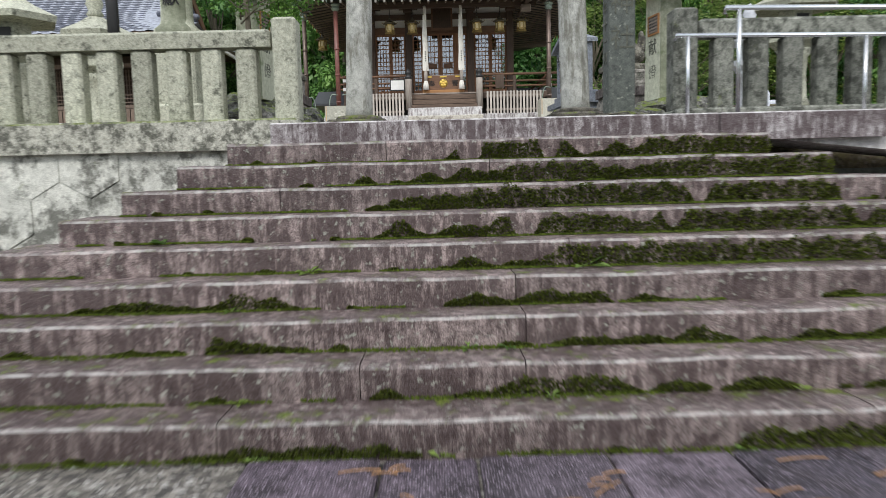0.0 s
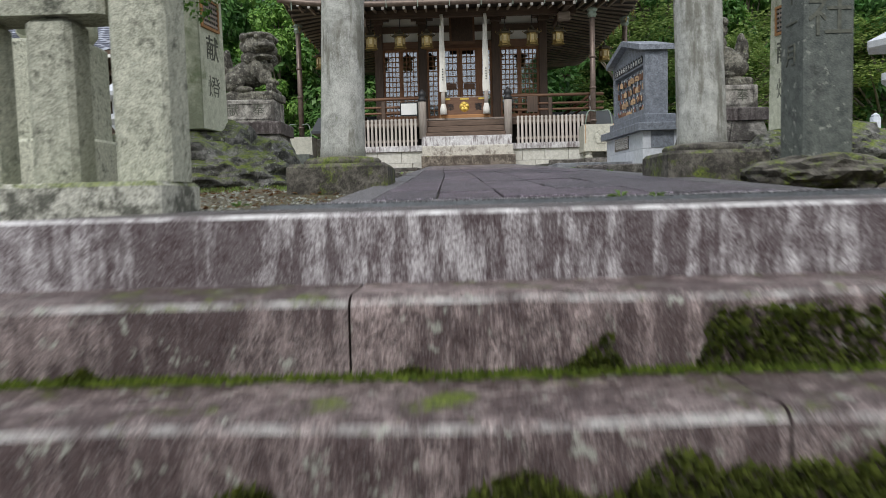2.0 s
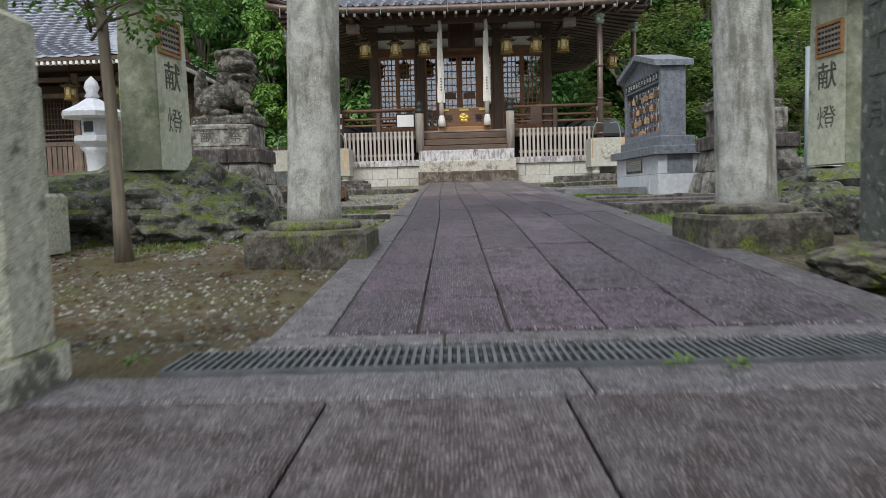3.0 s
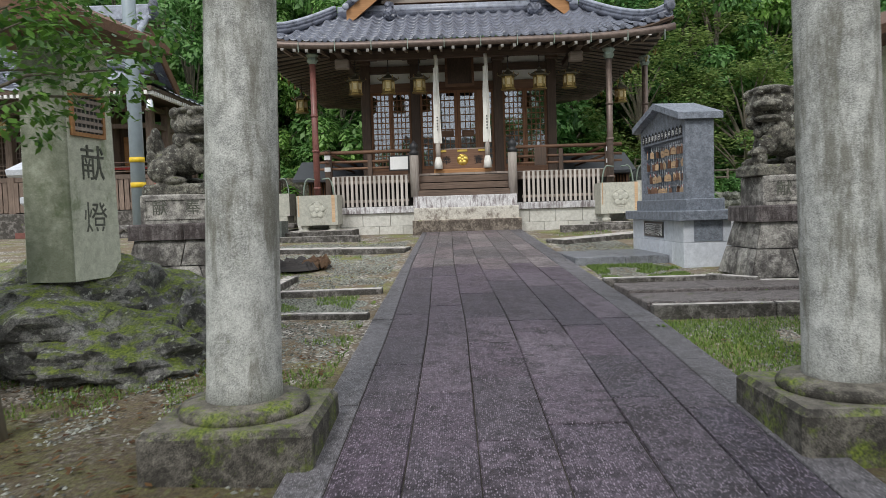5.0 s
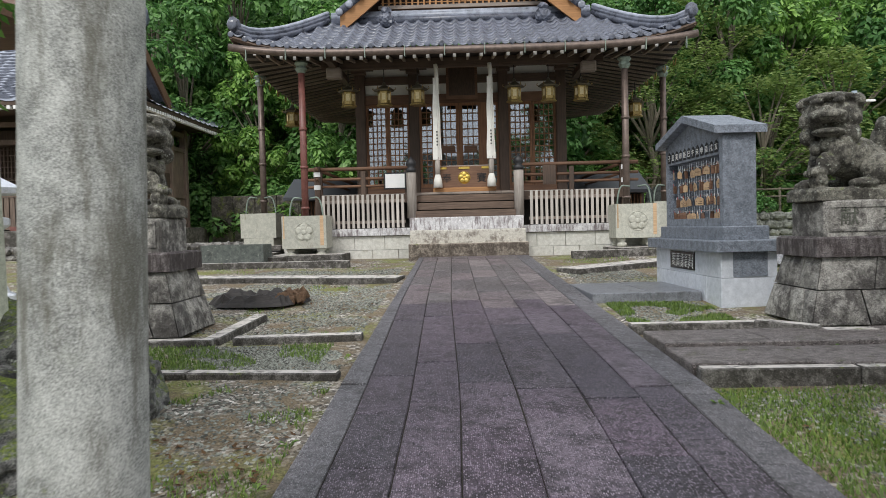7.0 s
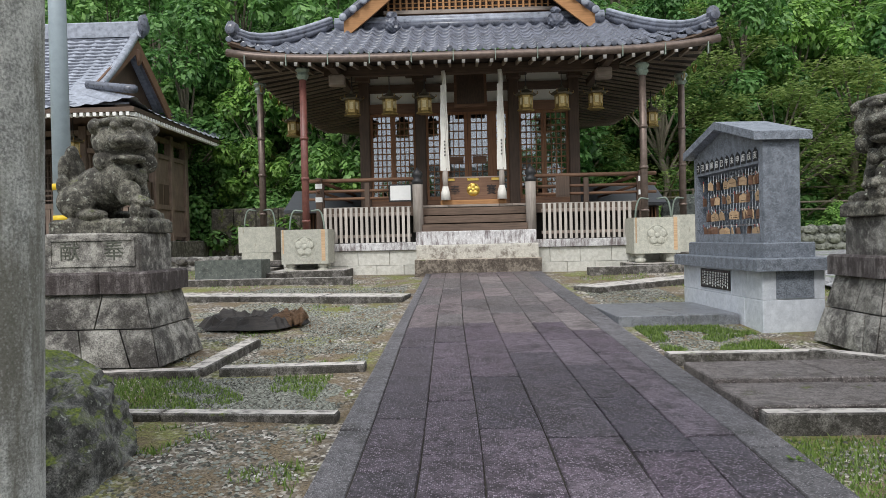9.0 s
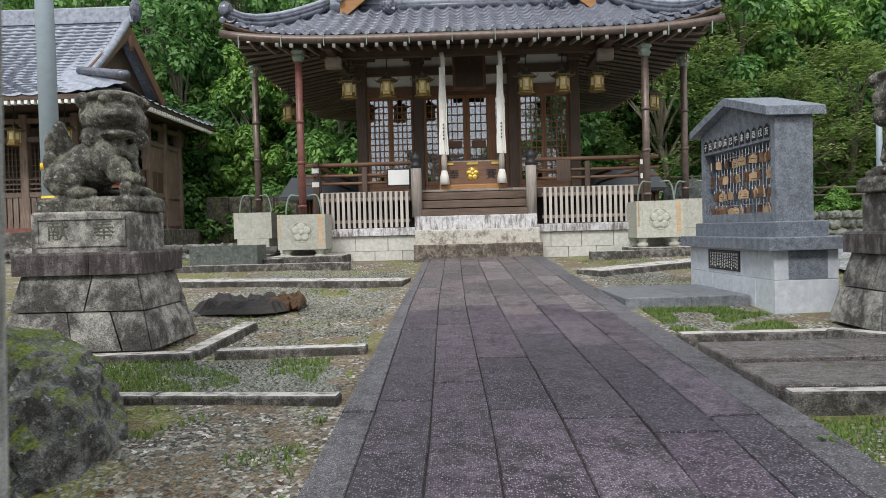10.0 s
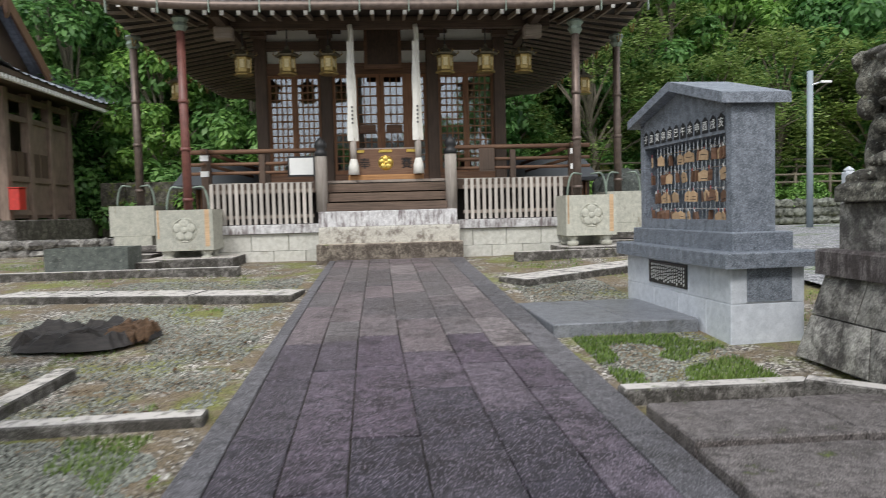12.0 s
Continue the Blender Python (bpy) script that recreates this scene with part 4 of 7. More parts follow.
def votive_rack():
    m = pose(3.0, 16.5, 2.33, 0, 0, 93.5)
    o = thing("votive_rack", "grey granite votive tablet rack with gabled roof", "votive rack", at=m)
    L, D = 2.2, 0.66
    # local x runs along the front, local y towards the path is negative depth
    rows = ((0.0, 0.26, (0, 0.42, 0.95, 1.5, L)), (0.26, 0.56, (0, 0.36, 0.74, 1.62, L)))
    for z0, z1, cuts in rows:
        for a, b in zip(cuts, cuts[1:]):
            part("base_block", Mesh().box(a + 0.002, b - 0.002, -D, 0, z0 - (0.14 if z0 == 0 else 0), z1 - 0.003, c=0.008), WHITEGRAN, o, "white granite base block")
    part("side_panel", Mesh().box(-0.006, 0.05, -D + 0.12, -0.14, 0.27, 0.555), EMASTONE, o)
    part("plaque", Mesh().box(0.76, 1.6, -0.03, 0.012, 0.3, 0.53, c=0.004), PLAQUE, o, "black polished plaque with engraved writing")
    pl = Mesh()
    rnd = random.Random(5)
    for i in range(16):
        x = 0.81 + 0.047 * i
        z = 0.5
        while z > 0.34:
            h = rnd.uniform(0.012, 0.03)
            pl.box(x, x + 0.016, 0.012, 0.0135, z - h, z)
            z -= h + 0.012
    tagged(part("writing", pl, WHITE, o), kind="stuff")
    part("cap", Mesh().box(-0.1, L + 0.08, -D - 0.08, 0.1, 0.56, 0.69, c=0.01), EMASTONE, o)
    part("plinth", Mesh().box(0.06, L - 0.06, -D + 0.06, -0.05, 0.69, 0.85, c=0.01), EMASTONE, o)
    x0, x1 = 0.16, L - 0.16
    for a, b in ((x0, x0 + 0.1), (x1 - 0.1, x1)):
        part("post", Mesh().box(a, b, -0.5, -0.1, 0.85, 1.95, c=0.008), EMASTONE, o)
    part("sill", Mesh().box(x0 + 0.1, x1 - 0.1, -0.5, -0.1, 0.85, 0.95), EMASTONE, o)
    part("back_panel", Mesh().box(x0 + 0.1, x1 - 0.1, -0.5, -0.44, 0.95, 1.95), EMASTONE, o)
    cx = (x0 + x1) / 2
    part("gable", Mesh().prism([(x0 + 0.1, 1.7), (x1 - 0.1, 1.7), (x1 - 0.1, 1.99), (cx, 2.2), (x0 + 0.1, 1.99)], -0.44, -0.1), EMASTONE, o)
    part("roof", Mesh().prism([(x0 - 0.07, 1.93), (cx, 2.19), (x1 + 0.07, 1.93), (x1 + 0.07, 2.02), (cx, 2.28), (x0 - 0.07, 2.02)], -0.6, 0.02), EMASTONE, o)
    for i, c in enumerate("亥戌酉申未午巳辰卯寅丑子"):
        x = x0 + 0.16 + i * (x1 - x0 - 0.32) / 11
        part("zodiac_tile", Mesh().prism([(x - 0.052, 1.73), (x + 0.052, 1.73), (x + 0.052, 1.84), (x, 1.878), (x - 0.052, 1.84)], -0.1, -0.094), INK, o, "dark house-shaped zodiac sign")
        text_part("character", c, 0.092, pose(x, -0.0925, 1.79, 90, 0, 180), WHITE, o, 0.001)
    for r in range(4):
        part("hanging_rail", Mesh().tube([(x0 + 0.1, -0.2, 1.62 - 0.19 * r), (x1 - 0.1, -0.2, 1.62 - 0.19 * r)], 0.005, 5), STEEL, o)
    for i in range(20):
        part("wire", Mesh().tube([(x0 + 0.14 + i * 0.08, -0.2, 0.95), (x0 + 0.14 + i * 0.08, -0.2, 1.7)], 0.003, 4), STEEL, o)
    k = 0
    for r in range(4):
        q = 0.03
        while q < 0.97:
            k += 1
            x = x0 + 0.13 + q * (x1 - x0 - 0.26)
            side = rnd.random() < 0.45
            w = 0.009 if side else rnd.uniform(0.05, 0.075)
            zt = 1.61 - 0.19 * r - rnd.uniform(0, 0.02)
            t = thing("votive_tablet", "small wooden votive tablet hanging on the rack", "votive tablet", "votive tablets",
                      at=m @ pose(x, -0.17 + rnd.uniform(-0.01, 0.05), zt, rnd.uniform(-8, 4), rnd.uniform(-6, 6), rnd.uniform(-22, 22)))
            depth = rnd.uniform(0.03, 0.05) if side else 0.005
            part("board", Mesh().prism([(-w, -0.105), (w, -0.105), (w, -0.028), (0, 0.0), (-w, -0.028)], -depth, 0.005), EMADARK if side or rnd.random() < 0.15 else EMAWOOD, t)
            part("cord", Mesh().tube([(0, 0, -0.02), (0.004, 0, 0.03)], 0.003, 4), WHITE if k % 3 else RED, t)
            if not side:
                for row in range(2):
                    if rnd.random() < 0.6:
                        part("writing", Mesh().box(-w * 0.7, w * rnd.uniform(0.1, 0.7), 0.0052, 0.0062, -0.06 - 0.025 * row, -0.054 - 0.025 * row), INK, t)
            q += rnd.choice((0.022, 0.03, 0.05, 0.085, 0.12)) + (0.02 if not side else 0)


votive_rack()


def front_slab():
    o = thing("stone_slab", "flat grey stone slab before the votive rack", "slab", at=pose(2.3, 17.7, 2.325, 0, 0, 2))
    part("slab", Mesh().box(-0.72, 0.0, -0.72, 0.78, -0.12, 0.075, c=0.01), SLABSTONE, o)
    part("slab", Mesh().box(0.004, 0.62, -0.72, 0.78, -0.12, 0.075, c=0.01), SLABSTONE, o)


front_slab()


def crest(me, x, y, z, r):
    """A five-petalled crest in low relief, facing -y."""
    for i in range(5):
        a = math.pi / 2 + i * 2 * math.pi / 5
        me.lathe([(r * 0.42, 0), (r * 0.4, 0.012), (r * 0.25, 0.02)], 12, pose(x + r * 0.56 * math.cos(a), y, z + r * 0.56 * math.sin(a), 90))
    me.lathe([(r * 0.3, 0), (r * 0.28, 0.02), (r * 0.1, 0.028)], 12, pose(x, y, z, 90))
    ring = [(x + r * math.cos(2 * math.pi * i / 24), y, z + r * math.sin(2 * math.pi * i / 24)) for i in range(25)]
    me.tube(ring, r * 0.05, 5)


def water_tank(x, y, z, w, h, label, front=True):
    o = thing("water_tank", label, "water tank", "stone rain tanks", at=pose(x, y, z))
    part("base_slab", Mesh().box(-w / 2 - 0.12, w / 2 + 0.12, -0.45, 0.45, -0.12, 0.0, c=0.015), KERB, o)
    if front:
        for sx in (-1, 1):
            for sy in (-1, 1):
                part("foot", smooth(Mesh().lathe([(0.07, 0.0), (0.1, 0.03), (0.1, 0.08), (0.06, 0.1), (0.09, 0.14), (0.09, 0.18)], 14, pose(sx * (w / 2 - 0.14), sy * 0.22, 0))), TANK, o)
    else:
        part("stand", Mesh().box(-w / 2 + 0.06, w / 2 - 0.06, -0.36, 0.36, 0, 0.18, c=0.01), TANK, o)
    b = Mesh()
    z0, z1, t = 0.18, 0.18 + h, 0.05
    for lo, hi in (((-w / 2, -0.36), (w / 2, -0.36 + t)), ((-w / 2, 0.36 - t), (w / 2, 0.36)), ((-w / 2, -0.36 + t), (-w / 2 + t, 0.36 - t)), ((w / 2 - t, -0.36 + t), (w / 2, 0.36 - t))):
        b.box(lo[0], hi[0], lo[1], hi[1], z0, z1, taper=0.0)
    b.box(-w / 2 + t, w / 2 - t, -0.36 + t, 0.36 - t, z0, z0 + 0.05)
    tank = part("tank", b, TANK, o)
    if front:
        cr = Mesh()
        crest(cr, 0, -0.362, z0 + h * 0.5, 0.19)
        part("crest", smooth(cr), TANK, tank, "carved petal crest")
        part("rust_stain", Mesh().box(w * 0.36, w * 0.44, -0.3645, -0.3615, z0 + 0.06, z1), EMAWOOD, tank, "rust-coloured run-off stain")
        part("rust_stain", Mesh().box(-w * 0.47, -w * 0.44, -0.3645, -0.3615, z0 + 0.2, z1), EMAWOOD, tank, "rust-coloured run-off stain")
    for s in (-1, 1):
        arch = [(s * (0.34 - 0.24 * (1 - math.cos(a)) * 0.5), -0.1, z1 - 0.04 + 0.42 * math.sin(a)) for a in [i * math.pi / 2 / 8 for i in range(9)]]
        arch.append((s * 0.08, -0.08, z1 + 0.36))
        part("bronze_strap", smooth(Mesh().tube(arch, 0.018, 6)), VERDIGRIS, o, "green bronze strap round the pipe")


water_tank(-3.11, 22.95, 2.7, 0.9, 0.66, "carved stone rain tank with rust stains and bronze straps")
water_tank(3.57, 22.95, 2.76, 0.86, 0.68, "carved stone rain tank with green stains and bronze straps")
water_tank(-4.5, 24.6, 2.92, 0.8, 0.55, "plain grey stone rain tank beside the hall", False)
water_tank(4.75, 24.6, 2.92, 0.8, 0.6, "plain grey stone rain tank beside the hall", False)


def downpipe(x, y, z0, z1, mat, label):
    o = thing("downpipe", label, "downpipe", "copper downpipes", at=pose(x, y, 0))
    part("pipe", smooth(Mesh().lathe([(0.075, z0), (0.07, z1)], 14)), mat, o)
    for z in (z0 + 0.75, z0 + 1.6, z0 + 2.4):
        part("collar", smooth(Mesh().lathe([(0.085, z), (0.09, z + 0.03), (0.085, z + 0.06)], 14)), mat, o)
    part("hopper", Mesh().lathe([(0.08, z1 - 0.2), (0.13, z1 - 0.12), (0.1, z1 - 0.06), (0.15, z1), (0.12, z1 + 0.04)], 8), VERDIGRIS, o, "flared bronze pipe head")


downpipe(-3.2, 23.2, 2.93, 6.72, REDPIPE, "red-brown downpipe from gutter into a stone tank")
downpipe(3.5, 23.2, 2.99, 6.62, COPPER, "brown copper downpipe from gutter into a stone tank")
downpipe(-4.45, 24.6, 3.15, 6.75, COPPER, "brown copper downpipe at the hall corner")
downpipe(4.68, 24.6, 3.15, 6.7, COPPER, "brown copper downpipe at the hall corner")


# ---- kerbs and slabs on the ground ----
def kerb_stone(x0, y0, x1, y1, h, w=0.14, dy=0.0):
    d = math.hypot(x1 - x0, y1 - y0)
    a = math.degrees(math.atan2(y1 - y0, x1 - x0))
    n = max(1, round(d / 1.1))
    o = thing("kerb", "low weathered stone kerb in the gravel", "kerb", kind="structure")
    z0, z1 = ground_z(y0), ground_z(y1)
    for i in range(n):
        f = (i + 0.5) / n
        m = pose(x0 + (x1 - x0) * f, y0 + (y1 - y0) * f, z0 + (z1 - z0) * f, 0, -math.degrees(math.atan2(z1 - z0, d)), a)
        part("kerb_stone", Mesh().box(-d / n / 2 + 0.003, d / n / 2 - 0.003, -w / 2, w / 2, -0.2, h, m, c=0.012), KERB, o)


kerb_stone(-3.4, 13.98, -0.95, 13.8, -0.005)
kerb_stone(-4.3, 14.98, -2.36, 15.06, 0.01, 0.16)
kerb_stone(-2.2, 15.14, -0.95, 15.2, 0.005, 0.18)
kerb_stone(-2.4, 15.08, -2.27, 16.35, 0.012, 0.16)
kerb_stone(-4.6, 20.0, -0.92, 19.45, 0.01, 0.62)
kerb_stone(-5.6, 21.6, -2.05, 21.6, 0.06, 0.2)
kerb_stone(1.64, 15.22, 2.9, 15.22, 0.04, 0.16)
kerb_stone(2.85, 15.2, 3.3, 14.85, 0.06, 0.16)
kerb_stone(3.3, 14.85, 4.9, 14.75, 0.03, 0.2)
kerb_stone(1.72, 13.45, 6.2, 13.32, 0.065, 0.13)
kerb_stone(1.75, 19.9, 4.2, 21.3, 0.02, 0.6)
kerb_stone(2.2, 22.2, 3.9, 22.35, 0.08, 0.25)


def cross_path():
    o = thing("pavement", "flat stone side path joining the main path", "pavement", kind="structure")
    rnd = random.Random(8)
    x = 1.7
    while x < 6.5:
        w = rnd.uniform(0.8, 1.3)
        for y in (13.53, 14.24):
            z = ground_z(y + 0.35) + 0.045
            part("paving_slab", Mesh().box(x + 0.003, x + w - 0.003, y + 0.003, y + 0.705, z - 0.16, z + rnd.uniform(-0.004, 0.006), c=0.01), SIDESTONE, o)
        x += w
    for x0, x1, y0, y1 in ((-4.6, -3.4, 22.0, 22.9), (-5.6, -4.0, 23.7, 25.2), (3.1, 4.3, 22.3, 23.4), (4.1, 5.5, 23.9, 25.2), (-3.75, -2.3, 22.3, 23.4)):
        z = ground_z(y0) + 0.11
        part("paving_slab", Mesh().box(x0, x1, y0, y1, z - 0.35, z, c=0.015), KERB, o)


cross_path()


def planter():
    o = thing("stone_trough", "low dark mossy stone trough by the tanks", "trough", at=pose(-4.3, 22.0, 2.66))
    b = Mesh()
    for a in ((-0.6, 0.6, -0.3, -0.22), (-0.6, 0.6, 0.22, 0.3), (-0.6, -0.52, -0.22, 0.22), (0.52, 0.6, -0.22, 0.22)):
        b.box(*a, 0, 0.34)
    part("trough", b, DARKSTONE, o)
    part("earth", Mesh().box(-0.52, 0.52, -0.22, 0.22, 0, 0.28), GROUND, o)


planter()


def tree_stump():
    """A flat hollow log: ragged dark rim round a sunken middle, and a brown broken end."""
    o = thing("tree_stump", "dark rotten tree stump lying low in gravel", "stump", at=pose(-2.62, 17.55, ground_z(17.5) - 0.05, 0, 0, 4) @ Matrix.Diagonal((0.88, 0.95, 1.05, 1)))
    n = 72
    ring = []
    for lev, (s, z) in enumerate(((1.12, 0.0), (1.0, 0.09), (0.93, 0.15), (0.8, 0.155), (0.68, 0.1), (0.35, 0.085), (0.05, 0.1))):
        for i in range(n):
            a = 2 * math.pi * i / n
            k = 1 + 0.25 * noise.noise(Vector((math.cos(a) * 1.7, math.sin(a) * 1.7, 3))) + 0.1 * noise.noise(Vector((math.cos(a) * 9, math.sin(a) * 9, 3)))
            up = 0.75 + 0.45 * noise.noise(Vector((math.cos(a) * 5, math.sin(a) * 5, lev * 0.7))) + 0.22 * noise.noise(Vector((math.cos(a) * 14, math.sin(a) * 14, lev * 1.7)))
            ring.append((0.66 * s * k * math.cos(a), 0.5 * s * k * math.sin(a), z * up))
    fs = [(k * n + i, k * n + (i + 1) % n, (k + 1) * n + (i + 1) % n, (k + 1) * n + i) for k in range(6) for i in range(n)] + [tuple(6 * n + i for i in range(n))]
    part("wood", Mesh().add(ring, fs), STUMP, o)
    rnd = random.Random(9)
    end = Mesh()
    for i in range(26):
        c = (0.5 + rnd.uniform(-0.14, 0.16), -0.1 + rnd.uniform(-0.2, 0.22), 0.07 + rnd.uniform(0, 0.06))
        end.box(-0.09, 0.09, -0.02, 0.02, -0.07, rnd.uniform(0.0, 0.05), pose(*c, rnd.uniform(-25, 25), rnd.uniform(-30, 30), rnd.uniform(-50, 50)), c=0.006)
    part("broken_end", end, ROTWOOD, o, "orange-brown broken wood")


tree_stump()
# ---- the worship hall ----
HX = 0.15          # the hall's middle
WALL_Y = 25.5
DECK = 4.0


def hall_steps():
    o = thing("hall_steps", "stained stone steps under a pale granite slab", "steps", kind="structure")
    part("step", worn_step(-1.0, 1.38, 22.4, 23.6, 2.5, 2.92, 1.0), HALLSTEP, o)
    part("step", worn_step(-0.98, 1.35, 22.68, 23.7, 2.9, 3.19, 2.0), HALLSTEPUP, o)
    part("granite_slab", Mesh().box(-1.0, 1.34, 22.92, 23.75, 3.19, 3.45, c=0.012), GRANITE, o, "clean pale granite slab")


hall_steps()


def hall_base():
    o = thing("hall_base", "low base wall of cream granite blocks", "base wall", kind="structure")
    rnd = random.Random(6)
    for x0, x1 in ((-3.7, -1.0), (1.34, 4.1)):
        for r in range(2):
            x = x0 + (0.3 if r else 0.0)
            if r:
                part("base_block", Mesh().box(x0, x - 0.004, 23.3, 23.55, 2.5 + 0.3 * r, 2.79 + 0.3 * r, c=0.006), HALLBASE, o)
            while x < x1 - 0.01:
                w = min(rnd.uniform(0.5, 0.68), x1 - x)
                part("base_block", Mesh().box(x + 0.004, x + w - 0.004, 23.3, 23.55, 2.5 + 0.3 * r, 2.793 + 0.3 * r, c=0.006), HALLBASE, o)
                x += w
        part("coping", Mesh().box(x0, x1, 23.24, 23.6, 3.1, 3.25, c=0.01), GRANITE, o, "grey granite coping")
    # Core takes the dark soil colour to paint shade under the veranda.
    part("core", Mesh().box(-3.68, 4.08, 23.56, 31, 2.4, 3.2), JOINT, o, "base core coloured dark for the veranda's shade")


hall_base()


def picket_fence(x0, x1, n):
    o = thing("picket_fence", "weathered pale wooden picket fence below the veranda", "fence", "picket fences")
    for z in (3.36, 3.8):
        part("rail", Mesh().box(x0, x1, 23.4, 23.44, z, z + 0.06), GREYWOODX, o)
    slat = Mesh().box(-0.029, 0.029, 23.36, 23.398, 3.26, 3.97, c=0.008).data("picket", PICKETWOOD)
    for i in range(n):
        part("picket", slat, PICKETWOOD, o).location.x = x0 + 0.05 + (x1 - x0 - 0.1) * i / (n - 1)


picket_fence(-2.9, -1.12, 17)
picket_fence(1.5, 3.3, 17)


def veranda():
    o = thing("veranda", "dark wooden veranda deck with rails round the hall", "veranda")
    for i in range(26):
        x = -3.1 + 0.26 * i
        part("deck_board", Mesh().box(x + 0.003, x + 0.257, 23.85, WALL_Y, DECK - 0.07, DECK), GREYWOOD, o)
    for x0, x1 in ((-3.1, -1.0), (1.28, 3.66)):
        part("edge_beam", Mesh().box(x0, x1, 23.8, 23.9, DECK - 0.2, DECK - 0.02), DARKWOODX, o)
        # Added near-black sheet that paints the shade behind the pickets.
        part("under_floor_boarding", Mesh().box(x0, x1, 24.3, 24.34, 3.2, DECK - 0.072), SOFFIT, o, "dark sheet painting the shade under the veranda")
        for z, r in ((DECK + 0.18, 0.03), (DECK + 0.34, 0.032), (DECK + 0.56, 0.042)):
            part("rail", smooth(Mesh().tube([(x0 - (0.25 if x0 < 0 else 0), 23.86, z), (x1 + (0.25 if x0 > 0 else 0), 23.86, z)], r, 8)), BROWNWOODX, o)
        for i in range(3):
            x = x0 + 0.1 + (x1 - x0 - 0.2) * i / 2
            part("rail_post", Mesh().box(x - 0.05, x + 0.05, 23.8, 23.9, DECK - 0.02, DECK + 0.5), DARKWOOD, o)
    for x in (-3.05, 3.6):
        for z, r in ((DECK + 0.34, 0.032), (DECK + 0.56, 0.042)):
            part("side_rail", smooth(Mesh().tube([(x, 23.7, z), (x, 29.5, z)], r, 8)), BROWNWOODX, o)
        part("corner_post", Mesh().box(x - 0.06, x + 0.06, 23.78, 23.92, 3.25, DECK + 0.62), DARKWOOD, o)
        for z in (DECK + 0.12, DECK + 0.4):
            part("white_band", Mesh().box(x - 0.07, x + 0.07, 23.77, 23.93, z, z + 0.1), WHITE, o, "white painted joint cap")
    for i in range(5):
        for x in (-2.9, 3.45):
            part("deck_post", Mesh().box(x - 0.07, x + 0.07, 24.2 + 1.2 * i, 24.34 + 1.2 * i, 3.2, DECK - 0.07), DARKWOOD, o)
    for k in range(3):
        part("stair_tread", Mesh().box(-0.9, 1.22, 23.42 + 0.15 * k, 23.68 + 0.15 * k, 3.455 + 0.17 * k, 3.598 + 0.17 * k, c=0.012), STAIRWOOD, o)
    for i in range(8):
        part("white_edge", Mesh().box(-0.9 + 0.265 * i, -0.645 + 0.265 * i, 23.78, 23.848, DECK - 0.04, DECK + 0.004), GREYWOODX, o)
    for x in (-0.98, 1.3):
        p = part("newel_post", smooth(Mesh().lathe([(0.105, 3.45), (0.105, 4.42), (0.1, 4.43)], 18, pose(x, 23.5, 0))), GREYWOOD, o, "round weathered newel post")
        part("bronze_cap", smooth(Mesh().lathe([(0.112, 4.42), (0.112, 4.5), (0.07, 4.53), (0.11, 4.58), (0.1, 4.66), (0.03, 4.73), (0.01, 4.76)], 18, pose(x, 23.5, 0))), BLACK, p, "dark bronze onion cap")


veranda()

COLS = (-2.28, -1.0, 1.13, 2.5)


def lattice(parent, x0, x1, y, z0, z1, nx, nz, glass, mat, stile=0.055):
    """A lattice leaf of two panels with panes behind."""
    fr = Mesh()
    fr.box(x0, x0 + stile, y - 0.03, y + 0.03, z0, z1).box(x1 - stile, x1, y - 0.03, y + 0.03, z0, z1)
    fr.box(x0 + stile, x1 - stile, y - 0.03, y + 0.03, z0, z0 + 0.08).box(x0 + stile, x1 - stile, y - 0.03, y + 0.03, z1 - 0.06, z1)
    leaf = part("lattice_leaf", fr, mat, parent)
    for i in range(1, nx):
        x = x0 + stile + (x1 - x0 - 2 * stile) * i / nx
        part("bar", Mesh().box(x - 0.011, x + 0.011, y - 0.02, y + 0.012, z0 + 0.08, z1 - 0.06), mat, leaf)
    for i in range(1, nz):
        z = z0 + 0.08 + (z1 - z0 - 0.14) * i / nz
        part("bar", Mesh().box(x0 + stile, x1 - stile, y - 0.014, y + 0.014, z - 0.011, z + 0.011), mat, leaf)
    p = part("pane", Mesh().box(x0 + stile, x1 - stile, y + 0.014, y + 0.02, z0 + 0.08, z1 - 0.06), glass, leaf, "reflecting glass pane")
    p.visible_shadow = False
    return leaf


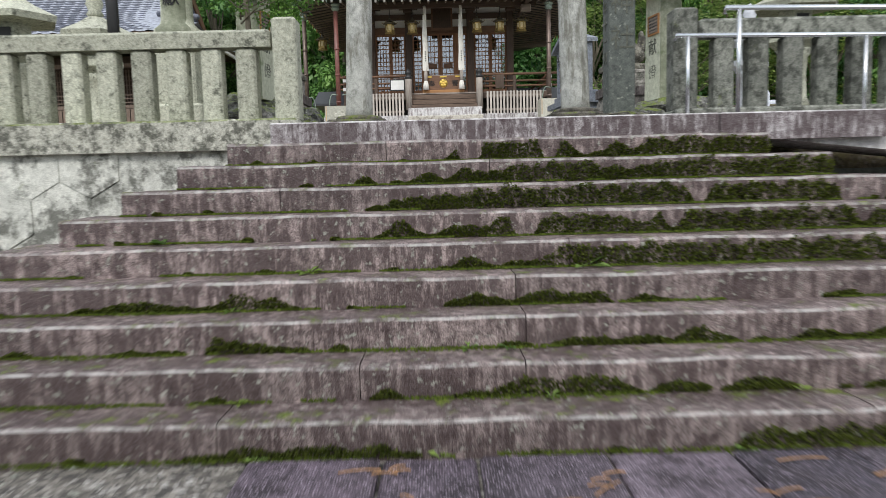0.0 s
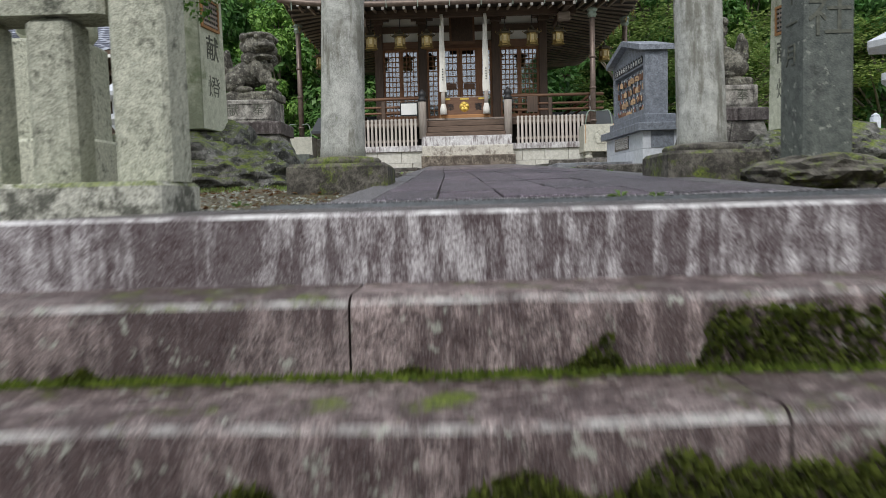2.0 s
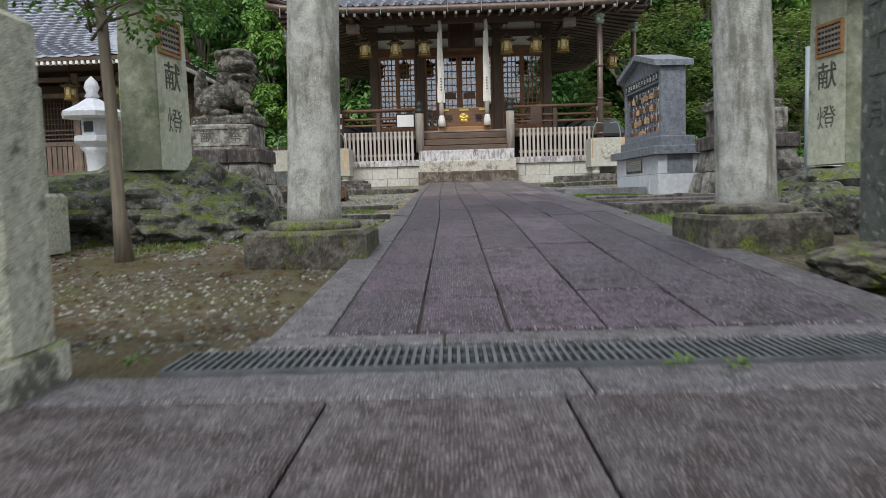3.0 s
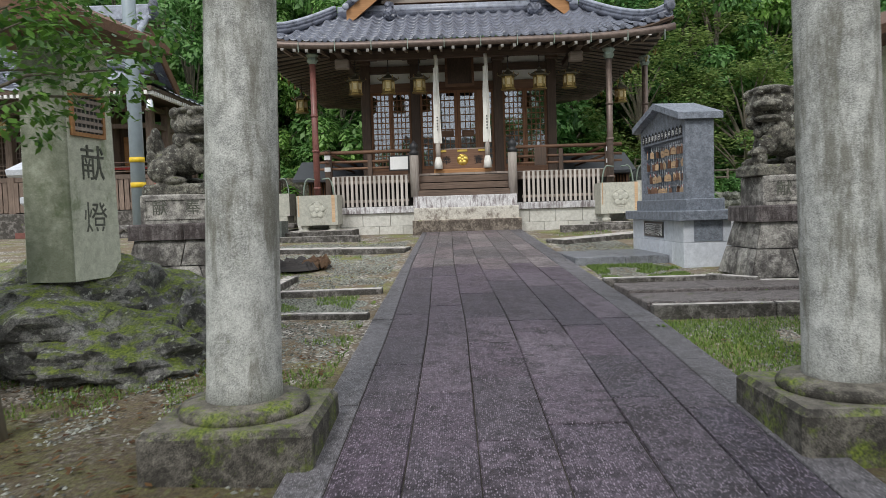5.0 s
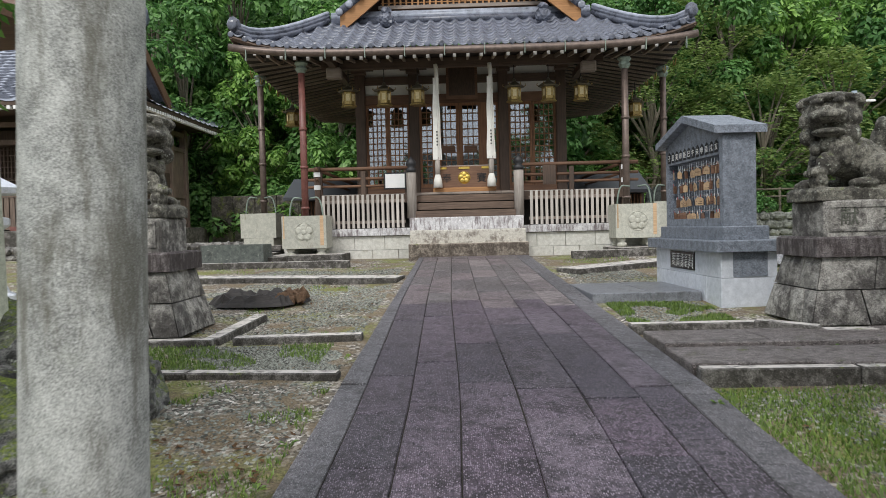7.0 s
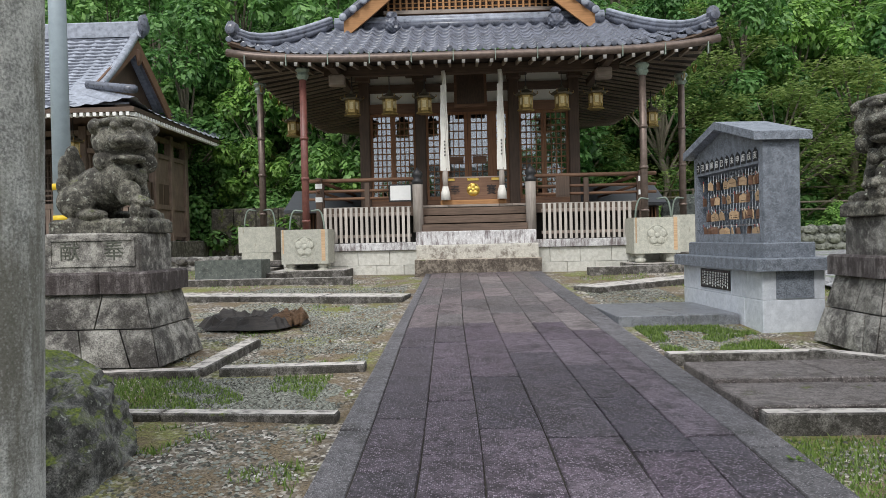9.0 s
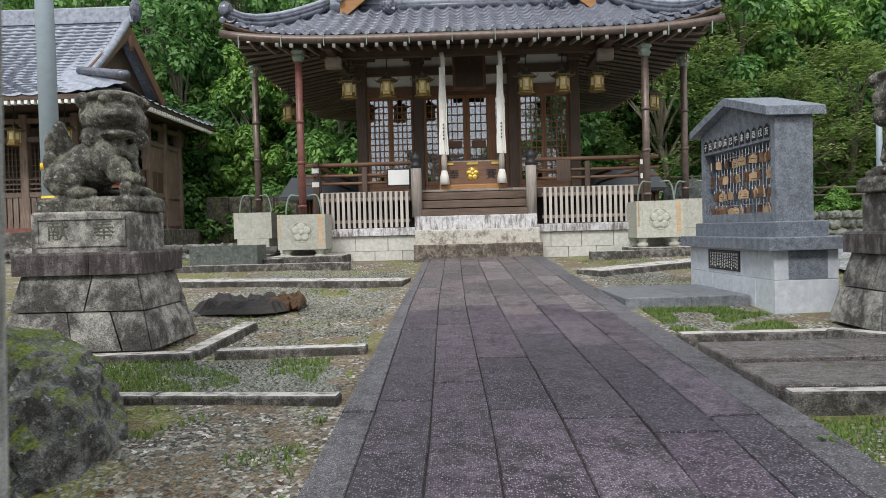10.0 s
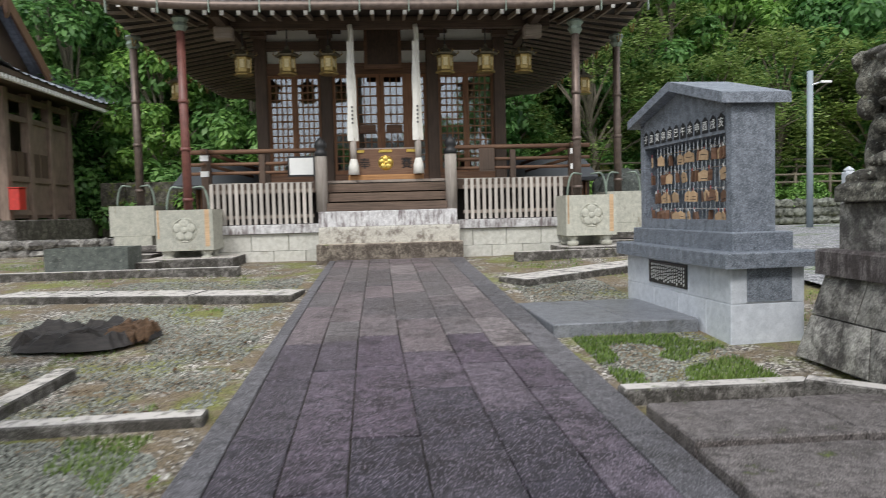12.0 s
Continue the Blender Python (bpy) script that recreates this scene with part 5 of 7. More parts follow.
def hall_body():
    o = thing("worship_hall", "dark wooden shrine hall with lattice glass doors", "shrine hall")
    for x in COLS:
        part("column", Mesh().box(x - 0.12, x + 0.12, WALL_Y - 0.12, WALL_Y + 0.12, 3.3, 7.15, c=0.02), DARKWOOD, o)
        part("bracket", Mesh().box(x - 0.32, x + 0.32, WALL_Y - 0.2, WALL_Y + 0.1, 7.02, 7.16, c=0.05), DARKWOODX, o)
        part("bracket_block", Mesh().box(x - 0.16, x + 0.16, WALL_Y - 0.35, WALL_Y - 0.121, 6.9, 7.02, c=0.03), DARKWOODX, o)
    spans = list(zip(COLS, COLS[1:]))
    for k, (a, b) in enumerate(spans):
        a, b = a + 0.12, b - 0.12
        part("plaster_panel", Mesh().box(a, b, WALL_Y + 0.02, WALL_Y + 0.06, 6.4, 7.1), PLASTER, o, "white plaster panel")
        part("tie_beam", Mesh().box(a, b, WALL_Y - 0.07, WALL_Y + 0.07, 6.68, 6.86), DARKWOODX, o)
        part("lintel", Mesh().box(a, b, WALL_Y - 0.08, WALL_Y + 0.08, 6.2, 6.42), BROWNWOODX, o)
        part("threshold", Mesh().box(a, b, WALL_Y - 0.08, WALL_Y + 0.08, DECK, 4.2), BROWNWOODX, o)
        if k == 1:
            part("door_jamb", Mesh().box(-0.53, -0.45, WALL_Y - 0.06, WALL_Y + 0.05, 4.2, 6.2), BROWNWOOD, o)
            part("door_jamb", Mesh().box(0.6, 0.68, WALL_Y - 0.06, WALL_Y + 0.05, 4.2, 6.2), BROWNWOOD, o)
            lattice(o, a, -0.53, WALL_Y, 4.2, 6.2, 2, 13, GLASS, BROWNWOOD)
            lattice(o, 0.68, b, WALL_Y, 4.2, 6.2, 2, 13, GLASS, BROWNWOOD)
            for x0, x1 in ((-0.45, 0.07), (0.08, 0.6)):
                l = lattice(o, x0, x1, WALL_Y - 0.03, 4.2, 6.2, 3, 10, GLASS, BROWNWOOD, 0.075)
                part("lock_plate", Mesh().box(x0 + 0.1, x1 - 0.1, WALL_Y - 0.075, WALL_Y - 0.05, 5.02, 5.18), BROWNWOODX, l)
        else:
            mid = (a + b) / 2
            for x0, x1 in ((a, mid - 0.003), (mid + 0.003, b)):
                lattice(o, x0, x1, WALL_Y, 4.2, 6.2, 4, 13, GLASS, BROWNWOOD)
    for x in (-2.28, 2.5):
        s = -1 if x < 0 else 1
        part("side_wall", Mesh().box(min(x, x + s * 0.06), max(x, x + s * 0.06), WALL_Y + 0.12, 31, 4.0, 7.1), BROWNWOOD, o, "brown boarded side wall")
        for y in (27.2, 29.0, 30.9):
            part("column", Mesh().box(x - 0.12, x + 0.12, y - 0.12, y + 0.12, 3.3, 7.15), DARKWOOD, o)
        part("side_beam", Mesh().box(x - 0.14, x + 0.14, WALL_Y + 0.12, 31, 6.7, 6.86), DARKWOOD, o)
    part("back_wall", Mesh().box(-2.4, 2.62, 31, 31.1, 3.3, 7.1), DARKWOOD, o)
    part("inner_floor", Mesh().box(-2.2, 2.44, WALL_Y + 0.1, 31, 3.9, 4.02), BROWNWOOD, o)
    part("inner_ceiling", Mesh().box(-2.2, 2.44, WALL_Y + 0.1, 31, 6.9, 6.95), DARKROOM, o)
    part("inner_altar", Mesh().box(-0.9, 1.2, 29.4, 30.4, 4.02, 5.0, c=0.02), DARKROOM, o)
    return o


hall_body()

# ---- the hall's roof ----
EX0, EX1, EY0, EY1 = -4.55, 4.85, 22.8, 33.2     # eaves
IX0, IX1, IY0, IY1 = -2.95, 3.25, 25.05, 31.0     # foot of the gable roof
EZ, IZ = 6.9, 8.02


def lift(x, y):
    """The upward sweep of the eaves near the corners."""
    a = abs((x - HX) / 4.7)
    b = abs((y - 28.0) / 5.2)
    return 0.36 * max(0.0, a) ** 7 * max(0.0, b) ** 5


def skirt_z(x, y):
    f = min(1.0, max(0.0, min((y - EY0) / (IY0 - EY0), (EY1 - y) / (EY1 - IY1), (x - EX0) / (IX0 - EX0), (EX1 - x) / (EX1 - IX1))))
    return EZ + (IZ - EZ) * (0.75 * f + 0.25 * f * f) + lift(x, y) * (1 - f)


def hall_roof():
    o = thing("hall_roof", "curved grey tile roof with a front gable", "roof")
    tw = 0.285
    prof = [(-0.5, 0.035), (-0.36, 0.075), (-0.2, 0.06), (-0.05, 0.012), (0.15, -0.006), (0.35, 0.004), (0.5, 0.035)]

    def one_tile(length, slope):
        me = Mesh()
        vs = []
        for yy, dz in ((0.0, 0.03), (length, 0.0)):
            vs += [(u * tw, yy, w + dz + yy * slope) for u, w in prof]
        vs += [(u * tw, 0.0, w - 0.005) for u, w in prof]
        n = len(prof)
        fs = [(i, i + 1, n + i + 1, n + i) for i in range(n - 1)] + [(2 * n + i, 2 * n + i + 1, i + 1, i) for i in range(n - 1)]
        return me.add(vs, fs)

    rows = 9
    rl = (IY0 - EY0) / rows
    ncol = int((EX1 - EX0) / tw)
    for r in range(rows):
        y = EY0 + rl * r
        s = (skirt_z(HX, y + rl) - skirt_z(HX, y)) / rl
        me = one_tile(rl + 0.03, s).data("roof_tile", TILE)
        me.polygons.foreach_set("use_smooth", [True] * len(me.polygons))
        for c in range(ncol + 1):
            x = EX0 + 0.12 + tw * c
            hip0, hip1 = EX0 + (y - EY0) / (IY0 - EY0) * (IX0 - EX0), EX1 - (y - EY0) / (IY0 - EY0) * (EX1 - IX1)
            if hip0 - 0.1 < x < hip1 + 0.1:
                t = part("roof_tile", me, TILE, o)
                t.location = (x, y, skirt_z(x, y) + 0.015)
                if r == 0:
                    part("eave_tile", Mesh().lathe([(0.062, 0), (0.062, 0.03), (0.04, 0.036)], 10, pose(x - 0.1, y + 0.02, skirt_z(x, y) + 0.06, 90)), TILE, o)
    # side and back slopes, in one sheet each with wave ribs
    rest = Mesh()
    for side in (0, 1, 2):
        nu = 36 * 6 if side < 2 else 33 * 6
        nv = 9
        vs = []
        for j in range(nv + 1):
            for i in range(nu + 1):
                u, f = i / nu, j / nv
                if side < 2:
                    y = EY0 + (EY1 - EY0) * u
                    x = (EX0 + (IX0 - EX0) * f) if side == 0 else (EX1 - (EX1 - IX1) * f)
                    y = min(max(y, EY0 + (IY0 - EY0) * f), EY1 - (EY1 - IY1) * f)
                else:
                    x = EX0 + (EX1 - EX0) * u
                    y = EY1 - (EY1 - IY1) * f
                    x = min(max(x, EX0 + (IX0 - EX0) * f), EX1 - (EX1 - IX1) * f)
                vs.append((x, y, skirt_z(x, y) + 0.05 * max(0, math.sin(i * math.pi / 3)) + 0.02))
        n = nu + 1
        rest.add(vs, [(j * n + i, j * n + i + 1, (j + 1) * n + i + 1, (j + 1) * n + i) for j in range(nv) for i in range(nu)])
    tagged(part("tile_field", smooth(rest), TILE, o), kind="stuff")
    # hip ridges with stacked tiles and end ornaments
    for ex, ix in ((EX0, IX0), (EX1, IX1)):
        for ey, iy in ((EY0, IY0), (EY1, IY1)):
            pts = []
            for k in range(9):
                f = 0.04 + 0.96 * k / 8
                x, y = ex + (ix - ex) * f, ey + (iy - ey) * f
                pts.append((x, y, skirt_z(x, y) + 0.1))
            for dz, r in ((0.0, 0.13), (0.09, 0.11), (0.17, 0.085)):
                part("hip_ridge", smooth(Mesh().tube([(p[0], p[1], p[2] + dz) for p in pts], r, 8, 0.6)), TILE_PALE if dz > 0.1 else TILE, o)
            orn = Mesh()
            orn.blob((pts[0][0], pts[0][1], pts[0][2] + 0.16), (0.13, 0.13, 0.16), 2, 3.0, 0.3, 2.5)
            orn.lathe([(0.09, 0), (0.09, 0.05), (0.05, 0.06)], 12, pose(pts[0][0], pts[0][1] - 0.1, pts[0][2] + 0.12, 90))
            part("ridge_end_tile", orn, TILE, o, "carved ridge-end tile")
    # ridge over the front slope and its two ornaments
    for dz, r in ((0.0, 0.11), (0.1, 0.09), (0.17, 0.06)):
        part("front_ridge", smooth(Mesh().tube([(IX0 + 0.1, IY0 - 0.02, IZ + 0.05 + dz), (IX1 - 0.1, IY0 - 0.02, IZ + 0.05 + dz)], r, 8)), TILE_PALE if dz > 0.05 else TILE, o)
    for x in (-1.52, 2.02):
        b = Mesh()
        b.blob((x, IY0 - 0.45, 7.98), (0.17, 0.12, 0.17), 3, x, 0.3, 3).blob((x, IY0 - 0.47, 8.17), (0.12, 0.1, 0.09), 2, x + 2, 0.35, 3)
        b.tube([(x, IY0 - 0.4, 7.9), (x, IY0, 8.1)], 0.1, 8)
        part("ridge_end_tile", b, TILE, o, "carved ridge-end tile")
    # gable roof
    apex = 10.6
    for s, gx in ((-1, IX0 + 0.35), (1, IX1 - 0.35)):
        n = 10
        vs, fs = [], []
        cols = 30 * 4
        for j in range(n + 1):
            f = j / n
            for i in range(cols + 1):
                y = IY0 - 0.35 + (IY1 - IY0 + 0.7) * i / cols
                x = gx + (HX - gx) * f
                vs.append((x, y, IZ + 0.1 + (apex - IZ - 0.1) * (0.82 * f + 0.18 * f * f) + 0.04 * max(0, math.sin(i * math.pi / 2 + 0.5))))
        w = cols + 1
        fs = [(j * w + i, j * w + i + 1, (j + 1) * w + i + 1, (j + 1) * w + i) for j in range(n) for i in range(cols)]
        tagged(part("gable_tiles", smooth(Mesh().add(vs, fs)), TILE, o), kind="stuff")
        line = [(gx + (HX - gx) * f, 0, IZ + 0.16 + (apex - IZ - 0.1) * (0.82 * f + 0.18 * f * f)) for f in [k / 12 for k in range(13)]]
        part("verge_ridge", smooth(Mesh().tube([(p[0], IY0 - 0.25, p[2] + 0.05) for p in line], 0.11, 8)), TILE, o)
        for f in range(1, 13):
            p = line[f - 1]
            part("verge_disc", smooth(Mesh().lathe([(0.085, 0), (0.085, 0.05), (0.05, 0.065)], 12, pose(p[0], IY0 - 0.36, p[2] + 0.02, 90))), TILE_PALE, o, "round verge tile")
        bb = Mesh()
        for k in range(12):
            p, q = line[k], line[k + 1]
            bb.add([(p[0], IY0 - 0.3, p[2] - 0.06), (q[0], IY0 - 0.3, q[2] - 0.06), (q[0], IY0 - 0.3, q[2] - 0.42), (p[0], IY0 - 0.3, p[2] - 0.42),
                    (p[0], IY0 - 0.24, p[2] - 0.06), (q[0], IY0 - 0.24, q[2] - 0.06), (q[0], IY0 - 0.24, q[2] - 0.42), (p[0], IY0 - 0.24, p[2] - 0.42)],
                   [(0, 1, 2, 3), (7, 6, 5, 4), (0, 4, 5, 1), (3, 2, 6, 7)])
        part("barge_board", bb, ORANGEWOOD, o, "orange-brown barge board")
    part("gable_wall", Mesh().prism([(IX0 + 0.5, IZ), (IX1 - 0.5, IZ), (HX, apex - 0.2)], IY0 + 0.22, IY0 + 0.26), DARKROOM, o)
    part("gable_beam", Mesh().box(-2.2, 2.5, IY0 + 0.05, IY0 + 0.2, IZ + 0.05, IZ + 0.3), ORANGEWOOD, o)
    part("gable_beam", Mesh().box(-1.75, 2.05, IY0 + 0.04, IY0 + 0.18, IZ + 0.34, IZ + 0.42), GREYWOODX, o)
    bar_v = Mesh().box(-0.022, 0.022, IY0 + 0.1, IY0 + 0.14, IZ + 0.42, IZ + 1.2).data("gable_bar", ORANGEWOOD)
    for i in range(27):
        part("gable_bar", bar_v, ORANGEWOOD, o).location.x = -1.65 + 0.138 * i
    for z in (0.5, 0.6, 0.7, 0.8, 0.9, 1.0):
        part("gable_bar", Mesh().box(-1.7, 2.0, IY0 + 0.142, IY0 + 0.16, IZ + z, IZ + z + 0.02), ORANGEWOOD, o)
    # eave boards, soffit and rafters
    sof = Mesh()
    nx, ny = 20, 20
    gx = [EX0 + 0.08 + (EX1 - EX0 - 0.16) * i / nx for i in range(nx + 1)]
    gy = [EY0 + 0.08 + (EY1 - EY0 - 0.16) * j / ny for j in range(ny + 1)]

    def sz(x, y):
        f = min((y - EY0) / 2.7, (EY1 - y) / 2.7, (x - EX0) / 2.2, (EX1 - x) / 2.2, 1.0)
        return 6.77 + 0.42 * max(f, 0) + lift(x, y) * (1 - max(f, 0))

    sof.add([(x, y, sz(x, y)) for y in gy for x in gx], [(j * (nx + 1) + i, j * (nx + 1) + i + 1, (j + 1) * (nx + 1) + i + 1, (j + 1) * (nx + 1) + i) for j in range(ny) for i in range(nx)])
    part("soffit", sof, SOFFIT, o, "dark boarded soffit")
    for i in range(34):
        x = EX0 + 0.2 + 0.272 * i
        ye = min(25.6, EY0 + 0.15 + 1.25 * min(x - EX0, EX1 - x))
        if ye - EY0 < 0.3:
            continue
        za, zb = sz(x, EY0 + 0.1) - 0.05, sz(x, ye) - 0.05
        me = Mesh().add([(x + dx, y, z + dz) for y, z in ((EY0 + 0.1, za), (ye, zb)) for dx, dz in ((-0.025, -0.035), (0.025, -0.035), (0.025, 0.035), (-0.025, 0.035))],
                        [(0, 1, 2, 3), (7, 6, 5, 4), (0, 4, 5, 1), (1, 5, 6, 2), (2, 6, 7, 3), (3, 7, 4, 0)])
        raf = part("rafter", me, RAFTER, o)
        part("white_tip", Mesh().box(x - 0.032, x + 0.032, EY0 + 0.09, EY0 + 0.099, za - 0.042, za + 0.042), WHITE, raf, "white painted rafter end")
    for s, ex in ((1, EX0), (-1, EX1)):
        for i in range(28):
            y = EY0 + 0.3 + 0.35 * i
            xe = 2.3 if y > EY0 + 2.6 else 0.85 * (y - EY0)
            x0, x1 = ex + s * 0.1, ex + s * max(0.2, xe)
            za, zb = sz(x0, y) - 0.05, sz(x1, y) - 0.05
            me = Mesh().add([(x, y + dy, z + dz) for x, z in ((x0, za), (x1, zb)) for dy, dz in ((-0.02, -0.012), (0.02, -0.012), (0.02, 0.035), (-0.02, 0.035))],
                            [(0, 1, 2, 3), (7, 6, 5, 4), (0, 4, 5, 1), (1, 5, 6, 2), (2, 6, 7, 3), (3, 7, 4, 0)])
            part("rafter", me, RAFTER, o)
    for pts in ([(EX0 + (EX1 - EX0) * k / 20, EY0 + 0.03) for k in range(21)], [(EX0 + 0.03, EY0 + (EY1 - EY0) * k / 20) for k in range(21)], [(EX1 - 0.03, EY0 + (EY1 - EY0) * k / 20) for k in range(21)]):
        part("eave_board", Mesh().tube([(x, y, skirt_z(x, y) - 0.04) for x, y in pts], 0.05, 4, 1.0), DARKWOODX, o)
    gut = part("gutter", smooth(Mesh().tube([(EX0 + (EX1 - EX0) * k / 24, EY0 - 0.08, 6.8 + 0.18 * abs((k - 12) / 12) ** 5) for k in range(25)], 0.075, 10)), COPPER, o, "brown copper gutter")
    for k in range(12):
        part("gutter_bracket", Mesh().box(-4.2 + 0.8 * k, -4.185 + 0.8 * k, EY0 - 0.165, EY0 - 0.1, 6.68, 6.9), VERDIGRIS, gut)
    for x in (-2.6, 2.85):
        for y0, y1 in ((23.0, 25.4),):
            part("eave_bracket", Mesh().box(x - 0.07, x + 0.07, y0, y1, 6.7, 6.86, c=0.02), DARKWOOD, o)
    part("eave_purlin", Mesh().box(-2.9, 3.2, 23.85, 24.0, 6.72, 6.92), DARKWOODX, o)
    for x in (-2.6, 2.85):
        part("corner_block", Mesh().box(x - 0.16, x + 0.16, 23.6, 23.85, 6.5, 6.72, c=0.03), GREYWOODX, o)


hall_roof()


# ---- hanging things of the hall ----
def hanging_lantern(x, y, z, hang, label, s=1.0):
    o = thing("hanging_lantern", label, "lantern", "bronze hanging lanterns", at=pose(x, y, z) @ Matrix.Scale(s, 4))
    part("chain", Mesh().tube([(0, 0, 0.5), (0, 0, 0.5 + hang)], 0.012, 6), BLACK, o)
    part("roof", Mesh().lathe([(0.25, 0.33), (0.27, 0.36), (0.16, 0.43), (0.06, 0.48), (0.04, 0.55), (0.01, 0.57)], 6), DARKBRONZE, o, "dark bronze lantern roof")
    body = part("body", Mesh().lathe([(0.15, 0.02), (0.155, 0.34)], 6), BRASS, o, "gilt openwork lantern body")
    for i in range(6):
        a = math.pi / 6 + i * math.pi / 3 - math.pi / 6
        part("post", Mesh().tube([(0.158 * math.cos(a), 0.158 * math.sin(a), 0.0), (0.163 * math.cos(a), 0.163 * math.sin(a), 0.35)], 0.012, 5), BRASS, body)
        part("window", Mesh().box(-0.045, 0.045, -0.004, 0.004, 0.1, 0.27, pose(0.142 * math.cos(a + math.pi / 6), 0.142 * math.sin(a + math.pi / 6), 0, 0, 0, math.degrees(a + math.pi / 6) + 90)), LANTERNPAPER, body, "pale paper lantern window")
        part("roof_curl", smooth(Mesh().tube([(0.24 * math.cos(a), 0.24 * math.sin(a), 0.35), (0.3 * math.cos(a), 0.3 * math.sin(a), 0.39), (0.28 * math.cos(a), 0.28 * math.sin(a), 0.43)], 0.012, 5)), BRASS, o)
    part("foot_ring", Mesh().lathe([(0.2, -0.05), (0.21, -0.02), (0.17, 0.02)], 6), BRASS, o)


for lx in (-2.33, -1.55, -0.82, 1.28, 2.02, 2.72):
    hanging_lantern(lx, 23.92, 5.95, 0.42, "gilt bronze lantern hanging under the hall eaves", 0.85)
for lx in (-4.1, 4.45):
    hanging_lantern(lx, 26.2, 5.9, 0.4, "aged bronze lantern hanging at the eave corner", 0.9)


def bell_rope(x):
    o = thing("bell_rope", "white cotton bell rope with a tassel hanging", "bell rope", "bell ropes", at=pose(x, 23.75, 0))
    me = Mesh()
    me.tube([(0.02 * math.sin(k * 0.8), 0, 6.75 - k * 0.11) for k in range(16)], [0.042 + 0.006 * (k % 2) for k in range(16)], 8)
    part("rope", smooth(me), CLOTH, o)
    for i in range(3):
        n = 14
        vs = []
        for k in range(n + 1):
            z = 6.45 - 1.75 * k / n
            w = 0.026 + 0.032 * k / n
            d = -0.05 + 0.03 * i
            vs += [(-w + 0.035 * (i - 1) + 0.006 * math.sin(k * 0.9 + i), d, z), (w + 0.035 * (i - 1) + 0.006 * math.sin(k * 0.9 + i), d - 0.012, z), (w + 0.035 * (i - 1) + 0.006 * math.sin(k * 0.9 + i), d + 0.004, z), (-w + 0.035 * (i - 1) + 0.006 * math.sin(k * 0.9 + i), d + 0.016, z)]
        fs = [(k * 4 + j, k * 4 + (j + 1) % 4, k * 4 + 4 + (j + 1) % 4, k * 4 + 4 + j) for k in range(n) for j in range(4)] + [(0, 1, 2, 3), tuple(4 * n + j for j in range(4))]
        part("streamer", Mesh().add(vs, fs), CLOTH, o, "white cloth streamer")
    wr = Mesh()
    for k in range(5):
        wr.box(-0.01, 0.018, -0.075, -0.066, 5.0 + 0.07 * k, 5.03 + 0.07 * k)
    part("writing", wr, INK, o)
    part("wooden_grip", smooth(Mesh().lathe([(0.05, 4.35), (0.06, 4.55), (0.05, 4.75)], 12)), GREYWOOD, o)
    part("tassel", smooth(Mesh().lathe([(0.1, 4.1), (0.09, 4.25), (0.055, 4.38)], 14)), CLOTH, o, "white tassel")


bell_rope(-0.42)
bell_rope(0.74)


def plaque():
    o = thing("name_plaque", "dark wooden name plaque under the eaves", "plaque", at=pose(0.15, 24.9, 6.55, -14))
    part("board", Mesh().box(-0.32, 0.32, -0.03, 0.03, -0.35, 0.45, c=0.01), DARKWOOD, o)
    fr = Mesh()
    for a in ((-0.36, -0.3, -0.4, 0.5), (0.3, 0.36, -0.4, 0.5), (-0.3, 0.3, 0.42, 0.5), (-0.3, 0.3, -0.4, -0.32)):
        fr.box(a[0], a[1], -0.06, -0.03, a[2], a[3])
    part("frame", fr, BROWNWOODX, o)


plaque()


def offering_box():
    o = thing("offering_box", "dark wooden offering box with a gold crest", "offering box", at=pose(0.15, 24.1, DECK))
    part("box", Mesh().box(-0.62, 0.62, -0.22, 0.4, 0.1, 0.56, c=0.01), BROWNWOODX, o)
    part("base", Mesh().box(-0.68, 0.68, -0.28, 0.46, 0.0, 0.1, c=0.02), ORANGEWOOD, o)
    for x in (-0.5, 0.0, 0.5):
        part("gold_fitting", Mesh().box(x - 0.12, x + 0.12, -0.236, -0.221, 0.5, 0.55, c=0.01), GOLD, o)
    me = Mesh()
    crest(me, 0, -0.222, 0.31, 0.13)
    me.lathe([(0.13, 0), (0.13, 0.006)], 20, pose(0, -0.222, 0.31, 90))
    part("gold_crest", smooth(me), GOLD, o, "round gold crest")
    for x, c in ((-0.38, "奉"), (0.38, "賽")):
        text_part("character", c, 0.22, pose(x, -0.224, 0.29, 90), INK, o, 0.004)
    for i in range(9):
        part("slat", Mesh().box(-0.58, 0.58, -0.19 + 0.065 * i, -0.155 + 0.065 * i, 0.56, 0.585), GREYWOODX, o)


offering_box()


def notice(x, w, h, z, mat, label, ink):
    o = thing("notice_board", label, "notice board", at=pose(x, 23.74, z))
    part("board", Mesh().box(-w / 2 - 0.03, w / 2 + 0.03, 0, 0.03, -h / 2 - 0.03, h / 2 + 0.03), BLACK if ink else DARKWOOD, o)
    part("sheet", Mesh().box(-w / 2, w / 2, -0.006, 0, -h / 2, h / 2), mat, o)
    part("hook", Mesh().box(-0.02, 0.02, 0.03, 0.1, -0.02, 0.1), BLACK, o)


notice(-1.35, 0.42, 0.3, 4.27, WHITE, "white notice board hung on the veranda rail", True)
notice(1.98, 0.22, 0.36, 4.32, DARKWOOD, "dark wooden notice plate on the veranda rail", False)


